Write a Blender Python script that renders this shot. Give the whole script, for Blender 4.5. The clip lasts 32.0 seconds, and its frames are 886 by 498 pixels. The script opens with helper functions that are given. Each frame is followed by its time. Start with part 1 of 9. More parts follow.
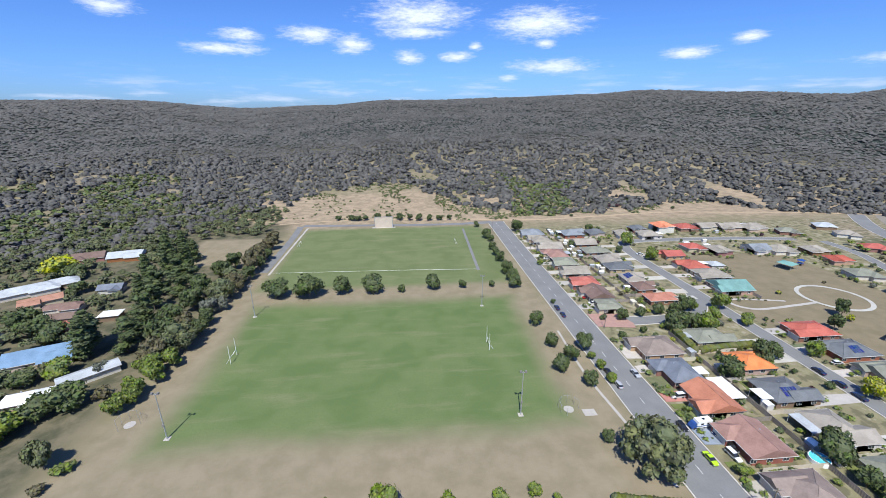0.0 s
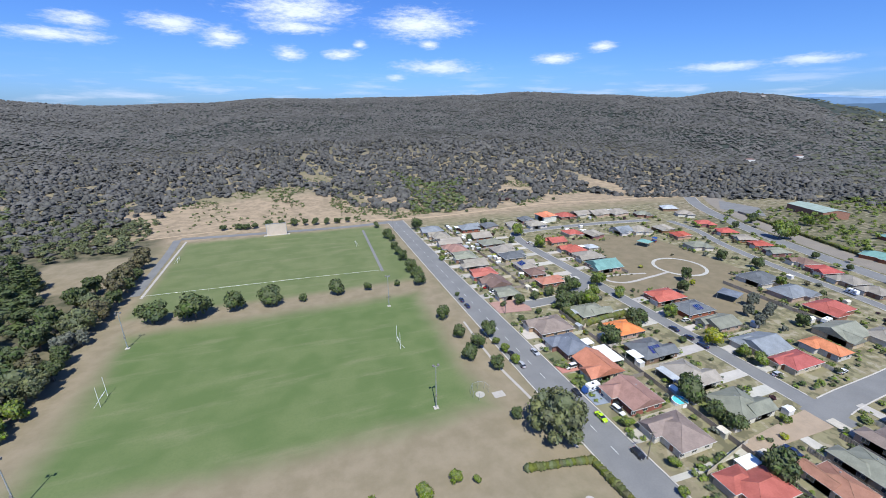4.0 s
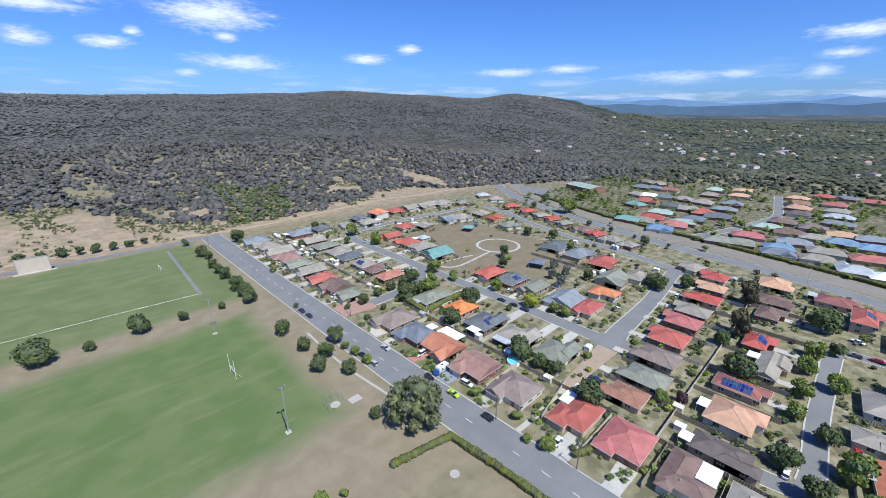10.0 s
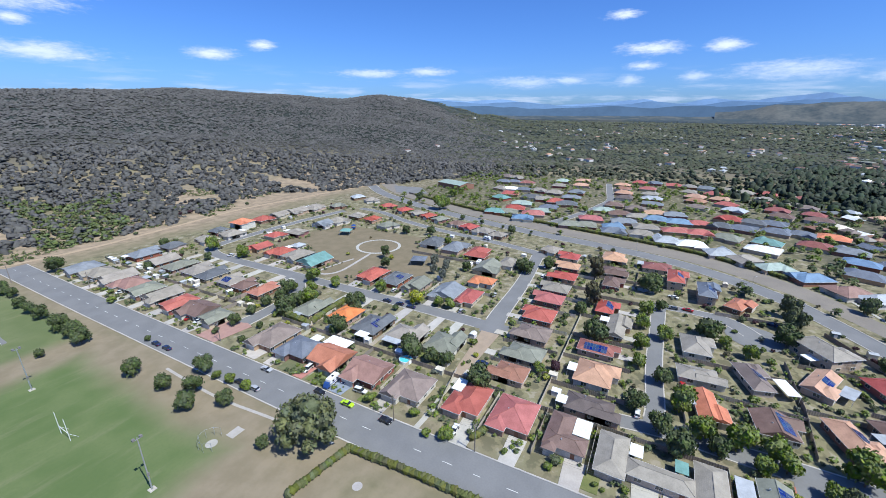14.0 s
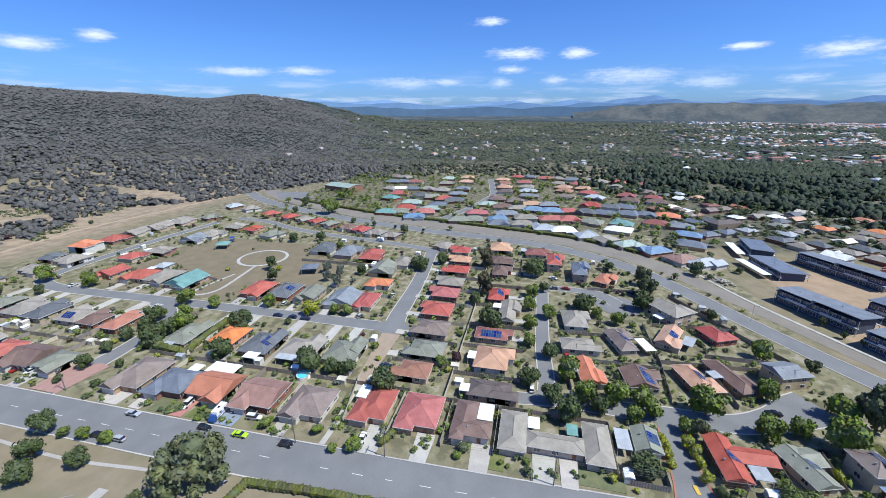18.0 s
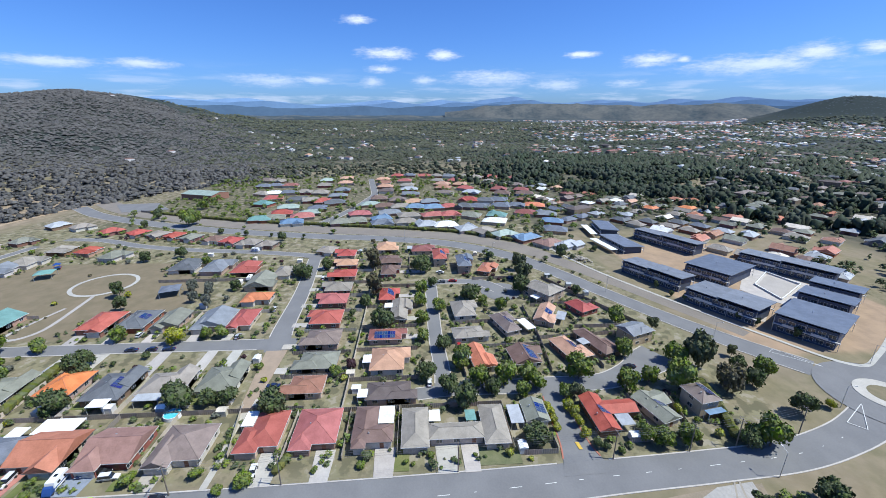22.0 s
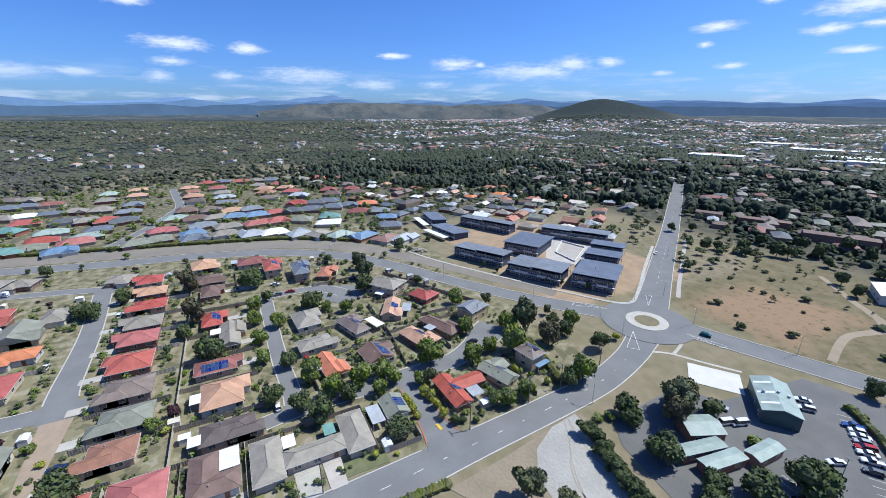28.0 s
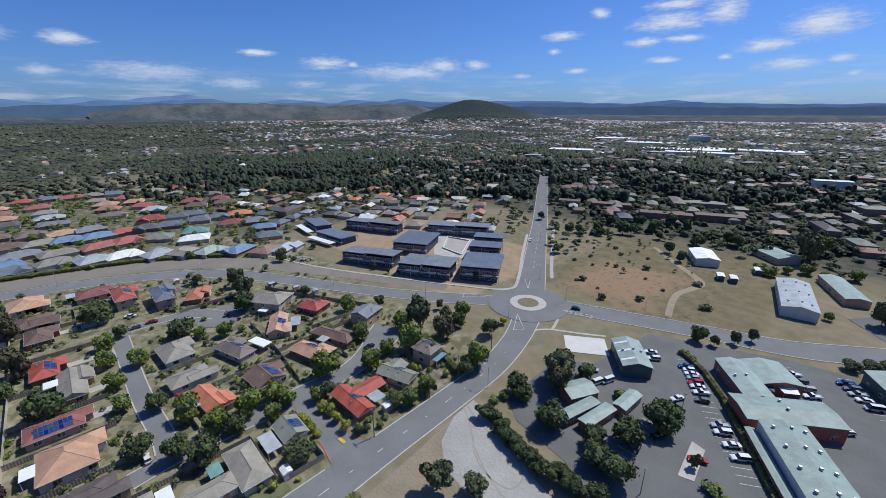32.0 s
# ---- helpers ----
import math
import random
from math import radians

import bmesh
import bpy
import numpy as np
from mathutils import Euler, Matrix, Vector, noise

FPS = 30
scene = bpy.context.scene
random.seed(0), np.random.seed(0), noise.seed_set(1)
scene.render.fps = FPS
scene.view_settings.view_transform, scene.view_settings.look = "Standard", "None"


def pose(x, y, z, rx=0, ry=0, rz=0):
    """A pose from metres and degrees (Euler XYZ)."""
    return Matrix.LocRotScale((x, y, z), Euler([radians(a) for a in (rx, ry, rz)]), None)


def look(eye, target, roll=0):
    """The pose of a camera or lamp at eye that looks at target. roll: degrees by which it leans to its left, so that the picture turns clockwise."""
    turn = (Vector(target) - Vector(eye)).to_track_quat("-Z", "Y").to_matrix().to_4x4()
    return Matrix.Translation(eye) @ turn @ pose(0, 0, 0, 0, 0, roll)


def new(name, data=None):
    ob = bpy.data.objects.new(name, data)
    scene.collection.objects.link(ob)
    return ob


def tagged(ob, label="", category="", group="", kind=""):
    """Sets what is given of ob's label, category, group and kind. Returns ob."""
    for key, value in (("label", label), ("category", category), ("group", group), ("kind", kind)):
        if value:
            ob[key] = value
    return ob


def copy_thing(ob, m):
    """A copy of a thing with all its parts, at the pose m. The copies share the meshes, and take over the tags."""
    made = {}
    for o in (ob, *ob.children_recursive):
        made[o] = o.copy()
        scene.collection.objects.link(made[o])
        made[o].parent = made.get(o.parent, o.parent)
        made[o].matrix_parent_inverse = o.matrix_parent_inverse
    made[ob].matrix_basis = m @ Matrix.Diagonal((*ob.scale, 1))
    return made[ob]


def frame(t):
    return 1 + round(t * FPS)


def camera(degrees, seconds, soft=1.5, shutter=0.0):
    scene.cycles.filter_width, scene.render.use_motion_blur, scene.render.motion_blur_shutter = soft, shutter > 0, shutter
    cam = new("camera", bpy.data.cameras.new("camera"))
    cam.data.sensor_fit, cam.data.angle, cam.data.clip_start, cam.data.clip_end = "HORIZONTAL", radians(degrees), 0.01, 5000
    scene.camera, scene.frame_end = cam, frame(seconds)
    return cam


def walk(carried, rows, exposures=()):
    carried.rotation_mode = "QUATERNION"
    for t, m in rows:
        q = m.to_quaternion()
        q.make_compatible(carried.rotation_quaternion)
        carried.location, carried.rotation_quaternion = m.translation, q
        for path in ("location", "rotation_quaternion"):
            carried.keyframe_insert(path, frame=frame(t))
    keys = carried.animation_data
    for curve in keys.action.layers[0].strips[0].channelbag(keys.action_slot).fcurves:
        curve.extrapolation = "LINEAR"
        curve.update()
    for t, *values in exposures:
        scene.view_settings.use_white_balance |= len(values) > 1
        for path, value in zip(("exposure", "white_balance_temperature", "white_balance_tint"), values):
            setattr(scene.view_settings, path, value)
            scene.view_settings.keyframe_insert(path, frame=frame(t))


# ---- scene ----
cam = camera(95.3, 32.0, soft=0.55)
ROWS = [
    (0.0, -0.00, 0.00, 90.00, -5.10, -18.64, 0.29),
    (0.5, -0.26, -0.11, 90.27, -7.07, -18.72, 0.27),
    (1.0, -0.48, -0.17, 90.42, -9.06, -18.77, 0.25),
    (1.5, -0.65, -0.17, 90.43, -10.78, -18.81, 0.23),
    (2.0, -0.79, -0.15, 90.36, -12.81, -18.81, 0.19),
    (2.5, -0.89, -0.15, 90.30, -14.67, -18.79, 0.16),
    (3.0, -0.95, -0.19, 90.27, -16.46, -18.77, 0.13),
    (3.5, -0.97, -0.28, 90.28, -18.08, -18.76, 0.10),
    (5.5, -0.93, -0.38, 90.29, -25.78, -18.77, 0.07),
    (6.0, -0.86, -0.41, 90.25, -28.00, -18.79, 0.05),
    (6.5, -0.76, -0.34, 90.16, -30.15, -18.80, 0.06),
    (7.0, -0.66, -0.16, 90.05, -32.40, -18.80, 0.09),
    (7.5, -0.54, 0.07, 89.91, -34.68, -18.80, 0.12),
    (8.0, -0.38, 0.29, 89.77, -36.63, -18.80, 0.15),
    (8.5, -0.19, 0.48, 89.61, -38.32, -18.80, 0.17),
    (9.0, -0.00, 0.64, 89.44, -40.25, -18.82, 0.16),
    (9.5, 0.17, 0.77, 89.31, -41.80, -18.83, 0.15),
    (10.0, 0.31, 0.88, 89.22, -43.76, -18.85, 0.14),
    (10.5, 0.43, 0.96, 89.17, -45.87, -18.86, 0.14),
    (11.0, 0.53, 1.02, 89.13, -48.02, -18.86, 0.16),
    (11.5, 0.62, 1.09, 89.08, -50.20, -18.86, 0.17),
    (12.0, 0.72, 1.21, 89.01, -52.55, -18.85, 0.15),
    (12.5, 0.79, 1.39, 88.93, -54.92, -18.84, 0.10),
    (13.0, 0.82, 1.59, 88.85, -57.02, -18.82, 0.02),
    (13.5, 0.83, 1.73, 88.78, -59.17, -18.78, -0.08),
    (14.0, 0.87, 1.75, 88.72, -61.46, -18.74, -0.13),
    (14.5, 1.02, 1.63, 88.66, -63.79, -18.70, -0.12),
    (16.5, 1.28, 1.42, 88.58, -71.10, -18.67, -0.05),
    (17.0, 1.57, 1.20, 88.47, -73.07, -18.65, 0.02),
    (17.5, 1.81, 1.05, 88.36, -75.01, -18.63, 0.05),
    (18.0, 2.01, 0.99, 88.28, -77.02, -18.64, 0.06),
    (18.5, 2.20, 1.01, 88.26, -79.07, -18.65, 0.07),
    (19.0, 2.36, 1.04, 88.27, -81.08, -18.67, 0.07),
    (19.5, 2.50, 1.01, 88.26, -83.16, -18.68, 0.06),
    (20.0, 2.62, 0.93, 88.20, -85.25, -18.69, 0.04),
    (20.5, 2.72, 0.83, 88.12, -87.32, -18.71, 0.02),
    (21.0, 2.81, 0.74, 88.06, -89.52, -18.72, -0.02),
    (21.5, 2.97, 0.69, 88.00, -91.69, -18.72, -0.04),
    (22.0, 3.20, 0.65, 87.94, -93.78, -18.72, -0.05),
    (22.5, 3.46, 0.62, 87.86, -95.74, -18.74, -0.03),
    (23.0, 3.67, 0.57, 87.75, -97.70, -18.76, -0.02),
    (23.5, 3.84, 0.51, 87.64, -99.81, -18.77, -0.02),
    (24.0, 3.98, 0.44, 87.51, -101.93, -18.77, -0.02),
    (24.5, 4.12, 0.36, 87.37, -103.99, -18.77, -0.02),
    (25.0, 4.31, 0.25, 87.21, -105.75, -18.77, -0.04),
    (25.5, 4.60, 0.10, 87.03, -107.63, -18.77, -0.06),
    (27.5, 4.93, -0.09, 86.86, -115.45, -18.77, -0.08),
    (28.0, 5.20, -0.27, 86.72, -117.51, -18.78, -0.11),
    (28.5, 5.38, -0.43, 86.62, -119.49, -18.78, -0.13),
    (29.0, 5.51, -0.59, 86.54, -121.77, -18.77, -0.12),
    (29.5, 5.61, -0.78, 86.48, -124.14, -18.75, -0.10),
    (30.0, 5.67, -0.96, 86.46, -126.37, -18.73, -0.07),
    (30.5, 5.63, -1.12, 86.50, -128.45, -18.72, -0.02),
    (31.0, 5.47, -1.23, 86.61, -130.30, -18.72, 0.04),
    (31.5, 5.22, -1.35, 86.80, -132.09, -18.73, 0.10),
    (32.0, 4.93, -1.48, 87.03, -133.80, -18.75, 0.14),
]
walk(cam, [(t, pose(x, y, z, 90 + pitch, roll, yaw)) for t, x, y, z, yaw, pitch, roll in ROWS],
     exposures=[(0.0, 0.40, 5850, 9), (6.0, 0.34, 5700, 9), (13.0, 0.32, 5600, 8), (20.0, 0.30, 5600, 8), (25.0, 0.28, 5600, 8), (28.0, 0.26, 5600, 8), (31.0, 0.25, 5650, 9), (32.0, -0.24, 5700, 9)])

# ---- sky and sun ----
SUN_AZ, SUN_EL = 191.0, 57.0     # degrees clockwise from +y, and above the horizon


def node(tree, kind, operation=None, blend_type=None, data_type=None, interpolation_type=None, sky_type=None, sun_disc=None,
         sun_elevation=None, sun_rotation=None, air_density=None, dust_density=None, ozone_density=None, altitude=None):
    n = tree.nodes.new(kind)
    if operation:
        n.operation = operation
    if data_type:
        n.data_type = data_type
    if blend_type:
        n.blend_type = blend_type
    if interpolation_type:
        n.interpolation_type = interpolation_type
    if sky_type:
        n.sky_type, n.sun_disc, n.sun_elevation, n.sun_rotation = sky_type, sun_disc, sun_elevation, sun_rotation
        n.air_density, n.dust_density, n.ozone_density, n.altitude = air_density, dust_density, ozone_density, altitude
    return n


def put(tree, socket, value):
    if isinstance(value, bpy.types.NodeSocket):
        tree.links.new(value, socket)
    else:
        socket.default_value = value


def op(tree, what, a, b=0.0, c=None):
    n = node(tree, "ShaderNodeMath", operation=what)
    put(tree, n.inputs[0], a)
    put(tree, n.inputs[1], b)
    if c is not None:
        put(tree, n.inputs[2], c)
    return n.outputs[0]


def ramp(tree, value, lo, hi, a=0.0, b=1.0):
    n = node(tree, "ShaderNodeMapRange", interpolation_type="SMOOTHSTEP")
    put(tree, n.inputs[0], value)
    for i, v in enumerate((lo, hi, a, b)):
        n.inputs[1 + i].default_value = v
    return n.outputs[0]


def mix(tree, fac, a, b):
    n = node(tree, "ShaderNodeMix", data_type="RGBA")
    put(tree, n.inputs[0], fac)
    put(tree, n.inputs[6], (*a, 1) if isinstance(a, tuple) else a)
    put(tree, n.inputs[7], (*b, 1) if isinstance(b, tuple) else b)
    return n.outputs[2]


def noise_of(tree, vector, scale, detail=4.0, rough=0.55):
    n = node(tree, "ShaderNodeTexNoise")
    if vector is not None:
        tree.links.new(vector, n.inputs["Vector"])
    n.inputs["Scale"].default_value, n.inputs["Detail"].default_value, n.inputs["Roughness"].default_value = scale, detail, rough
    return n.outputs[0]


def make_world():
    w = bpy.data.worlds.new("sky")
    scene.world = w
    w.use_nodes = True
    tr = w.node_tree
    tr.nodes.clear()
    sky = node(tr, "ShaderNodeTexSky", sky_type="NISHITA", sun_disc=False, sun_elevation=radians(SUN_EL),
               sun_rotation=radians(SUN_AZ), air_density=1.0, dust_density=1.2, ozone_density=2.2, altitude=600)
    co = node(tr, "ShaderNodeTexCoord").outputs["Generated"]
    sep = node(tr, "ShaderNodeSeparateXYZ")
    tr.links.new(co, sep.inputs[0])
    az = op(tr, "MULTIPLY", op(tr, "ARCTAN2", sep.outputs[0], sep.outputs[1]), 57.2958)
    el = op(tr, "MULTIPLY", op(tr, "ARCSINE", sep.outputs[2]), 57.2958)
    flat = node(tr, "ShaderNodeCombineXYZ")
    tr.links.new(az, flat.inputs[0])
    tr.links.new(el, flat.inputs[1])
    stretched = node(tr, "ShaderNodeVectorMath", operation="MULTIPLY")
    tr.links.new(flat.outputs[0], stretched.inputs[0])
    stretched.inputs[1].default_value = (0.42, 1.5, 1)
    ruffle = noise_of(tr, stretched.outputs[0], 0.75, 7, 0.62)
    fine = noise_of(tr, stretched.outputs[0], 2.6, 5, 0.6)
    # each cloud: azimuth, elevation, half width, half height (degrees)
    north = [
        (-31, 10.3, 2.6, 0.8), (-19, 8.6, 2.6, 0.8), (-21, 7.1, 4.2, 0.7), (-11, 9.1, 3.4, 1.0), (-6.2, 8.1, 2.4, 1.2), (2, 11.4, 7.0, 1.9), (1.5, 9.6, 4.6, 0.8), (17, 10.3, 6.0, 1.9),
        (18, 8.1, 1.4, 0.6), (0.8, 6.7, 1.9, 0.9), (7, 6.8, 2.2, 0.7), (9.3, 8.0, 0.9, 0.5), (19, 5.4, 5.6, 1.0), (13.5, 4.2, 1.4, 0.5), (34, 6.2, 3.0, 0.7), (39.3, 7.4, 1.6, 0.6)]
    south_east = [
        (160.3, 9.4, 3.9, 1.14), (165.5, 10.1, 2.1, 1.31), (173.9, 8.0, 3.3, 1.39), (160.8, 11.1, 3.1, 0.61), (158.0, 7.6, 2.1, 0.54), (162.2, 7.7, 2.3, 0.45), (169.6, 6.5, 2.7, 0.73), (171.6, 4.6, 3.1, 0.73),
        (160.3, 5.6, 1.9, 0.41), (175.8, 4.8, 1.2, 0.46), (177.0, 3.4, 0.9, 0.4), (152.8, 10.9, 1.1, 0.65), (148.8, 8.7, 2.4, 0.56), (147.8, 7.0, 0.9, 0.43), (150.6, 4.8, 1.5, 0.37), (166.2, 5.6, 0.8, 0.3),
        (118.9, 5.8, 2.9, 0.88), (122.3, 5.7, 0.8, 0.37), (129.1, 4.8, 7.2, 1.07)]
    east = [
        (133.9, 5.6, 2.4, 0.99), (138.1, 5.7, 1.6, 0.68), (143.9, 4.3, 1.3, 0.38), (110.6, 6.7, 1.3, 0.41), (52.2, 4.6, 4.5, 0.58), (59.5, 4.9, 3.3, 0.57), (86.6, 7.0, 3.8, 0.74), (93.8, 6.9, 2.1, 0.67),
        (85.8, 5.2, 2.2, 0.46), (72.3, 3.6, 4.9, 0.8), (84.6, 3.6, 1.6, 0.7), (77.6, 3.8, 2.3, 0.6), (91.3, 3.9, 1.6, 0.63), (100.1, 4.1, 6.4, 1.08), (108.4, 3.3, 3.8, 0.76), (116.4, 3.3, 2.4, 0.51),
        (111.1, 6.7, 2.0, 0.43), (83.0, 10.6, 2.1, 0.55)]
    near = None
    for cloud in north + south_east + east:
        a = node(tr, "ShaderNodeVectorMath", operation="SUBTRACT")
        tr.links.new(flat.outputs[0], a.inputs[0])
        a.inputs[1].default_value = (cloud[0], cloud[1], 0)
        b = node(tr, "ShaderNodeVectorMath", operation="MULTIPLY")
        tr.links.new(a.outputs[0], b.inputs[0])
        b.inputs[1].default_value = (1 / cloud[2], 1 / cloud[3], 0)
        c = node(tr, "ShaderNodeVectorMath", operation="LENGTH")
        tr.links.new(b.outputs[0], c.inputs[0])
        near = c.outputs["Value"] if near is None else op(tr, "MINIMUM", near, c.outputs["Value"])
    rag = op(tr, "ADD", near, op(tr, "ADD", op(tr, "MULTIPLY", op(tr, "SUBTRACT", ruffle, 0.5), 1.5),
                                 op(tr, "MULTIPLY", op(tr, "SUBTRACT", fine, 0.5), 1.0)))
    puff = ramp(tr, rag, 1.25, 0.1)
    # thin streaks over the horizon
    low = ramp(tr, el, 6.0, 1.0)
    long = node(tr, "ShaderNodeVectorMath", operation="MULTIPLY")
    tr.links.new(flat.outputs[0], long.inputs[0])
    long.inputs[1].default_value = (0.16, 1.1, 1)
    streak = op(tr, "MULTIPLY", ramp(tr, noise_of(tr, long.outputs[0], 0.9, 5, 0.55), 0.47, 0.72), low)
    cover = op(tr, "MAXIMUM", op(tr, "MULTIPLY", puff, ramp(tr, el, 2.5, 7.0, 0.45, 0.9)), op(tr, "MULTIPLY", streak, 0.65))
    shade = mix(tr, ramp(tr, rag, 0.9, -0.3), (7.2, 7.6, 8.6), (10.0, 10.0, 10.2))
    tinted = node(tr, "ShaderNodeMix", data_type="RGBA", blend_type="MULTIPLY")
    tinted.inputs[0].default_value = 1.0
    tr.links.new(sky.outputs[0], tinted.inputs[6])
    tinted.inputs[7].default_value = SKY_TINT
    colour = mix(tr, cover, tinted.outputs[2], shade)
    bg = node(tr, "ShaderNodeBackground")
    tr.links.new(colour, bg.inputs[0])
    bg.inputs[1].default_value = SKY_STRENGTH
    out = node(tr, "ShaderNodeOutputWorld")
    tr.links.new(bg.outputs[0], out.inputs[0])


SKY_STRENGTH, SKY_TINT = 0.088, (0.57, 0.82, 1.33, 1)
make_world()
sun = new("sun", bpy.data.lights.new("sun", "SUN"))
sun.data.energy, sun.data.angle, sun.data.color = 4.8, radians(0.55), (1.0, 0.925, 0.765)
sun.matrix_world = look(Vector((math.sin(radians(SUN_AZ)) * math.cos(radians(SUN_EL)), math.cos(radians(SUN_AZ)) * math.cos(radians(SUN_EL)),
                                math.sin(radians(SUN_EL)))) * 600, (0, 0, 0))

# ---- materials ----
def surface(name, c1, c2, size=6.0, fine=0.4, rough=0.8, metal=0.0, bump=0.0, vary=0.0, island=False, spec=0.3, bump_size=None, hue=0.05):
    """Two colours blotched at two scales (metres), each object or island a little lighter or darker."""
    m = bpy.data.materials.new(name)
    m.use_nodes = True
    tr = m.node_tree
    bs = tr.nodes["Principled BSDF"]
    pos = node(tr, "ShaderNodeNewGeometry").outputs["Position"]
    big, small = noise_of(tr, pos, 1 / size, 3), noise_of(tr, pos, 1 / fine, 4)
    f = op(tr, "ADD", op(tr, "MULTIPLY", ramp(tr, big, 0.3, 0.7), 0.6), op(tr, "MULTIPLY", ramp(tr, small, 0.25, 0.75), 0.4))
    col = mix(tr, f, c1, c2)
    if vary:
        src = node(tr, "ShaderNodeNewGeometry").outputs["Random Per Island"] if island else node(tr, "ShaderNodeObjectInfo").outputs["Random"]
        hsv = node(tr, "ShaderNodeHueSaturation")
        tr.links.new(col, hsv.inputs["Color"])
        tr.links.new(op(tr, "MULTIPLY_ADD", src, 2 * vary, 1 - vary), hsv.inputs["Value"])
        tr.links.new(op(tr, "MULTIPLY_ADD", op(tr, "FRACT", op(tr, "MULTIPLY", src, 7.31)), hue, 0.5 - hue / 2), hsv.inputs["Hue"])
        tr.links.new(op(tr, "MULTIPLY_ADD", op(tr, "FRACT", op(tr, "MULTIPLY", src, 3.77)), 10 * hue, 1 - 5 * hue), hsv.inputs["Saturation"])
        col = hsv.outputs[0]
    tr.links.new(col, bs.inputs["Base Color"])
    bs.inputs["Roughness"].default_value, bs.inputs["Metallic"].default_value = rough, metal
    bs.inputs["Specular IOR Level"].default_value = spec
    if bump:
        b = node(tr, "ShaderNodeBump")
        b.inputs["Strength"].default_value = bump
        b.inputs["Distance"].default_value = bump_size or fine
        tr.links.new(small, b.inputs["Height"])
        tr.links.new(b.outputs[0], bs.inputs["Normal"])
    return m


def roof_surface(name, c, tiles=True, rough=0.62):
    """Roof covering with courses across the slope and lighter, weathered patches."""
    c2 = tuple(min(1, v * 1.28 + 0.015) for v in c)
    m = surface(name, tuple(v * 0.86 for v in c), c2, 3.2, 0.35, rough, 0, 0, 0.10, False, 0.3, None, 0.012)
    tr = m.node_tree
    bs = tr.nodes["Principled BSDF"]
    pos = node(tr, "ShaderNodeNewGeometry").outputs["Position"]
    sep = node(tr, "ShaderNodeSeparateXYZ")
    tr.links.new(pos, sep.inputs[0])
    if tiles:
        course = op(tr, "FRACT", op(tr, "MULTIPLY", sep.outputs[2], 7.0))
    else:
        course = op(tr, "PINGPONG", op(tr, "ADD", sep.outputs[0], sep.outputs[1]), 0.38)
    b = node(tr, "ShaderNodeBump")
    b.inputs["Strength"].default_value, b.inputs["Distance"].default_value = 0.35, 0.05
    tr.links.new(course, b.inputs["Height"])
    tr.links.new(b.outputs[0], bs.inputs["Normal"])
    return m


ROOFS = {k: roof_surface("roof_" + k, c, t) for k, c, t in [
    ("red", (0.325, 0.081, 0.061), True), ("rose", (0.336, 0.110, 0.097), True), ("terracotta", (0.378, 0.160, 0.097), True),
    ("orange", (0.510, 0.179, 0.074), True), ("tan", (0.439, 0.266, 0.171), True), ("rust", (0.286, 0.148, 0.092), True),
    ("brown", (0.153, 0.099, 0.078), True), ("darkbrown", (0.107, 0.084, 0.074), True), ("pinkbrown", (0.266, 0.158, 0.129), True),
    ("plum", (0.186, 0.146, 0.124), True), ("maroon", (0.224, 0.084, 0.070), True), ("grey", (0.248, 0.222, 0.183), True),
    ("olive", (0.194, 0.197, 0.152), True), ("bluegrey", (0.173, 0.187, 0.203), False), ("charcoal", (0.107, 0.114, 0.121), True),
    ("slate", (0.133, 0.148, 0.176), False), ("teal", (0.143, 0.266, 0.240), False), ("blue", (0.133, 0.207, 0.305), False),
    ("white", (0.704, 0.704, 0.665), False), ("cream", (0.592, 0.532, 0.425), True), ("palegreen", (0.286, 0.345, 0.296), False), ("greysheet", (0.337, 0.355, 0.370), False)]}
BRICKS = [surface("brick_" + n, a, tuple(v * 0.72 for v in a), 1.2, 0.18, 0.9, 0, 0.3, 0.06, bump_size=0.03) for n, a in
          [("red", (0.30, 0.14, 0.10)), ("cream", (0.52, 0.43, 0.32)), ("brown", (0.24, 0.15, 0.10)), ("sand", (0.46, 0.33, 0.23)), ("render", (0.62, 0.58, 0.50))]]
M_FASCIA = surface("painted_fascia", (0.66, 0.64, 0.60), (0.56, 0.54, 0.50), 2, 0.3, 0.5)
M_FASCIA_DARK = surface("dark_fascia", (0.16, 0.15, 0.15), (0.20, 0.19, 0.18), 2, 0.3, 0.5)
M_GLASS = surface("window_glass", (0.03, 0.04, 0.05), (0.05, 0.06, 0.07), 1.5, 0.5, 0.08, 0, 0, 0, False, 0.9)
M_FRAME = surface("window_frame_paint", (0.72, 0.70, 0.66), (0.62, 0.60, 0.56), 1, 0.2, 0.45)
M_GARAGE = surface("garage_door_steel", (0.58, 0.55, 0.49), (0.50, 0.47, 0.42), 1.5, 0.2, 0.5, 0, 0.1, 0.15)
M_DOOR = surface("front_door_timber", (0.16, 0.07, 0.04), (0.22, 0.10, 0.06), 0.6, 0.1, 0.5)
M_PANEL = surface("solar_cells", (0.025, 0.04, 0.12), (0.035, 0.055, 0.16), 0.6, 0.16, 0.16, 0, 0, 0.15, False, 0.8)
M_PANEL_RIM = surface("solar_rim", (0.30, 0.32, 0.36), (0.24, 0.26, 0.30), 0.6, 0.2, 0.3, 0.7)
M_CONCRETE = surface("concrete", (0.46, 0.43, 0.375), (0.36, 0.335, 0.29), 4, 0.5, 0.9, 0, 0.1, 0.10)
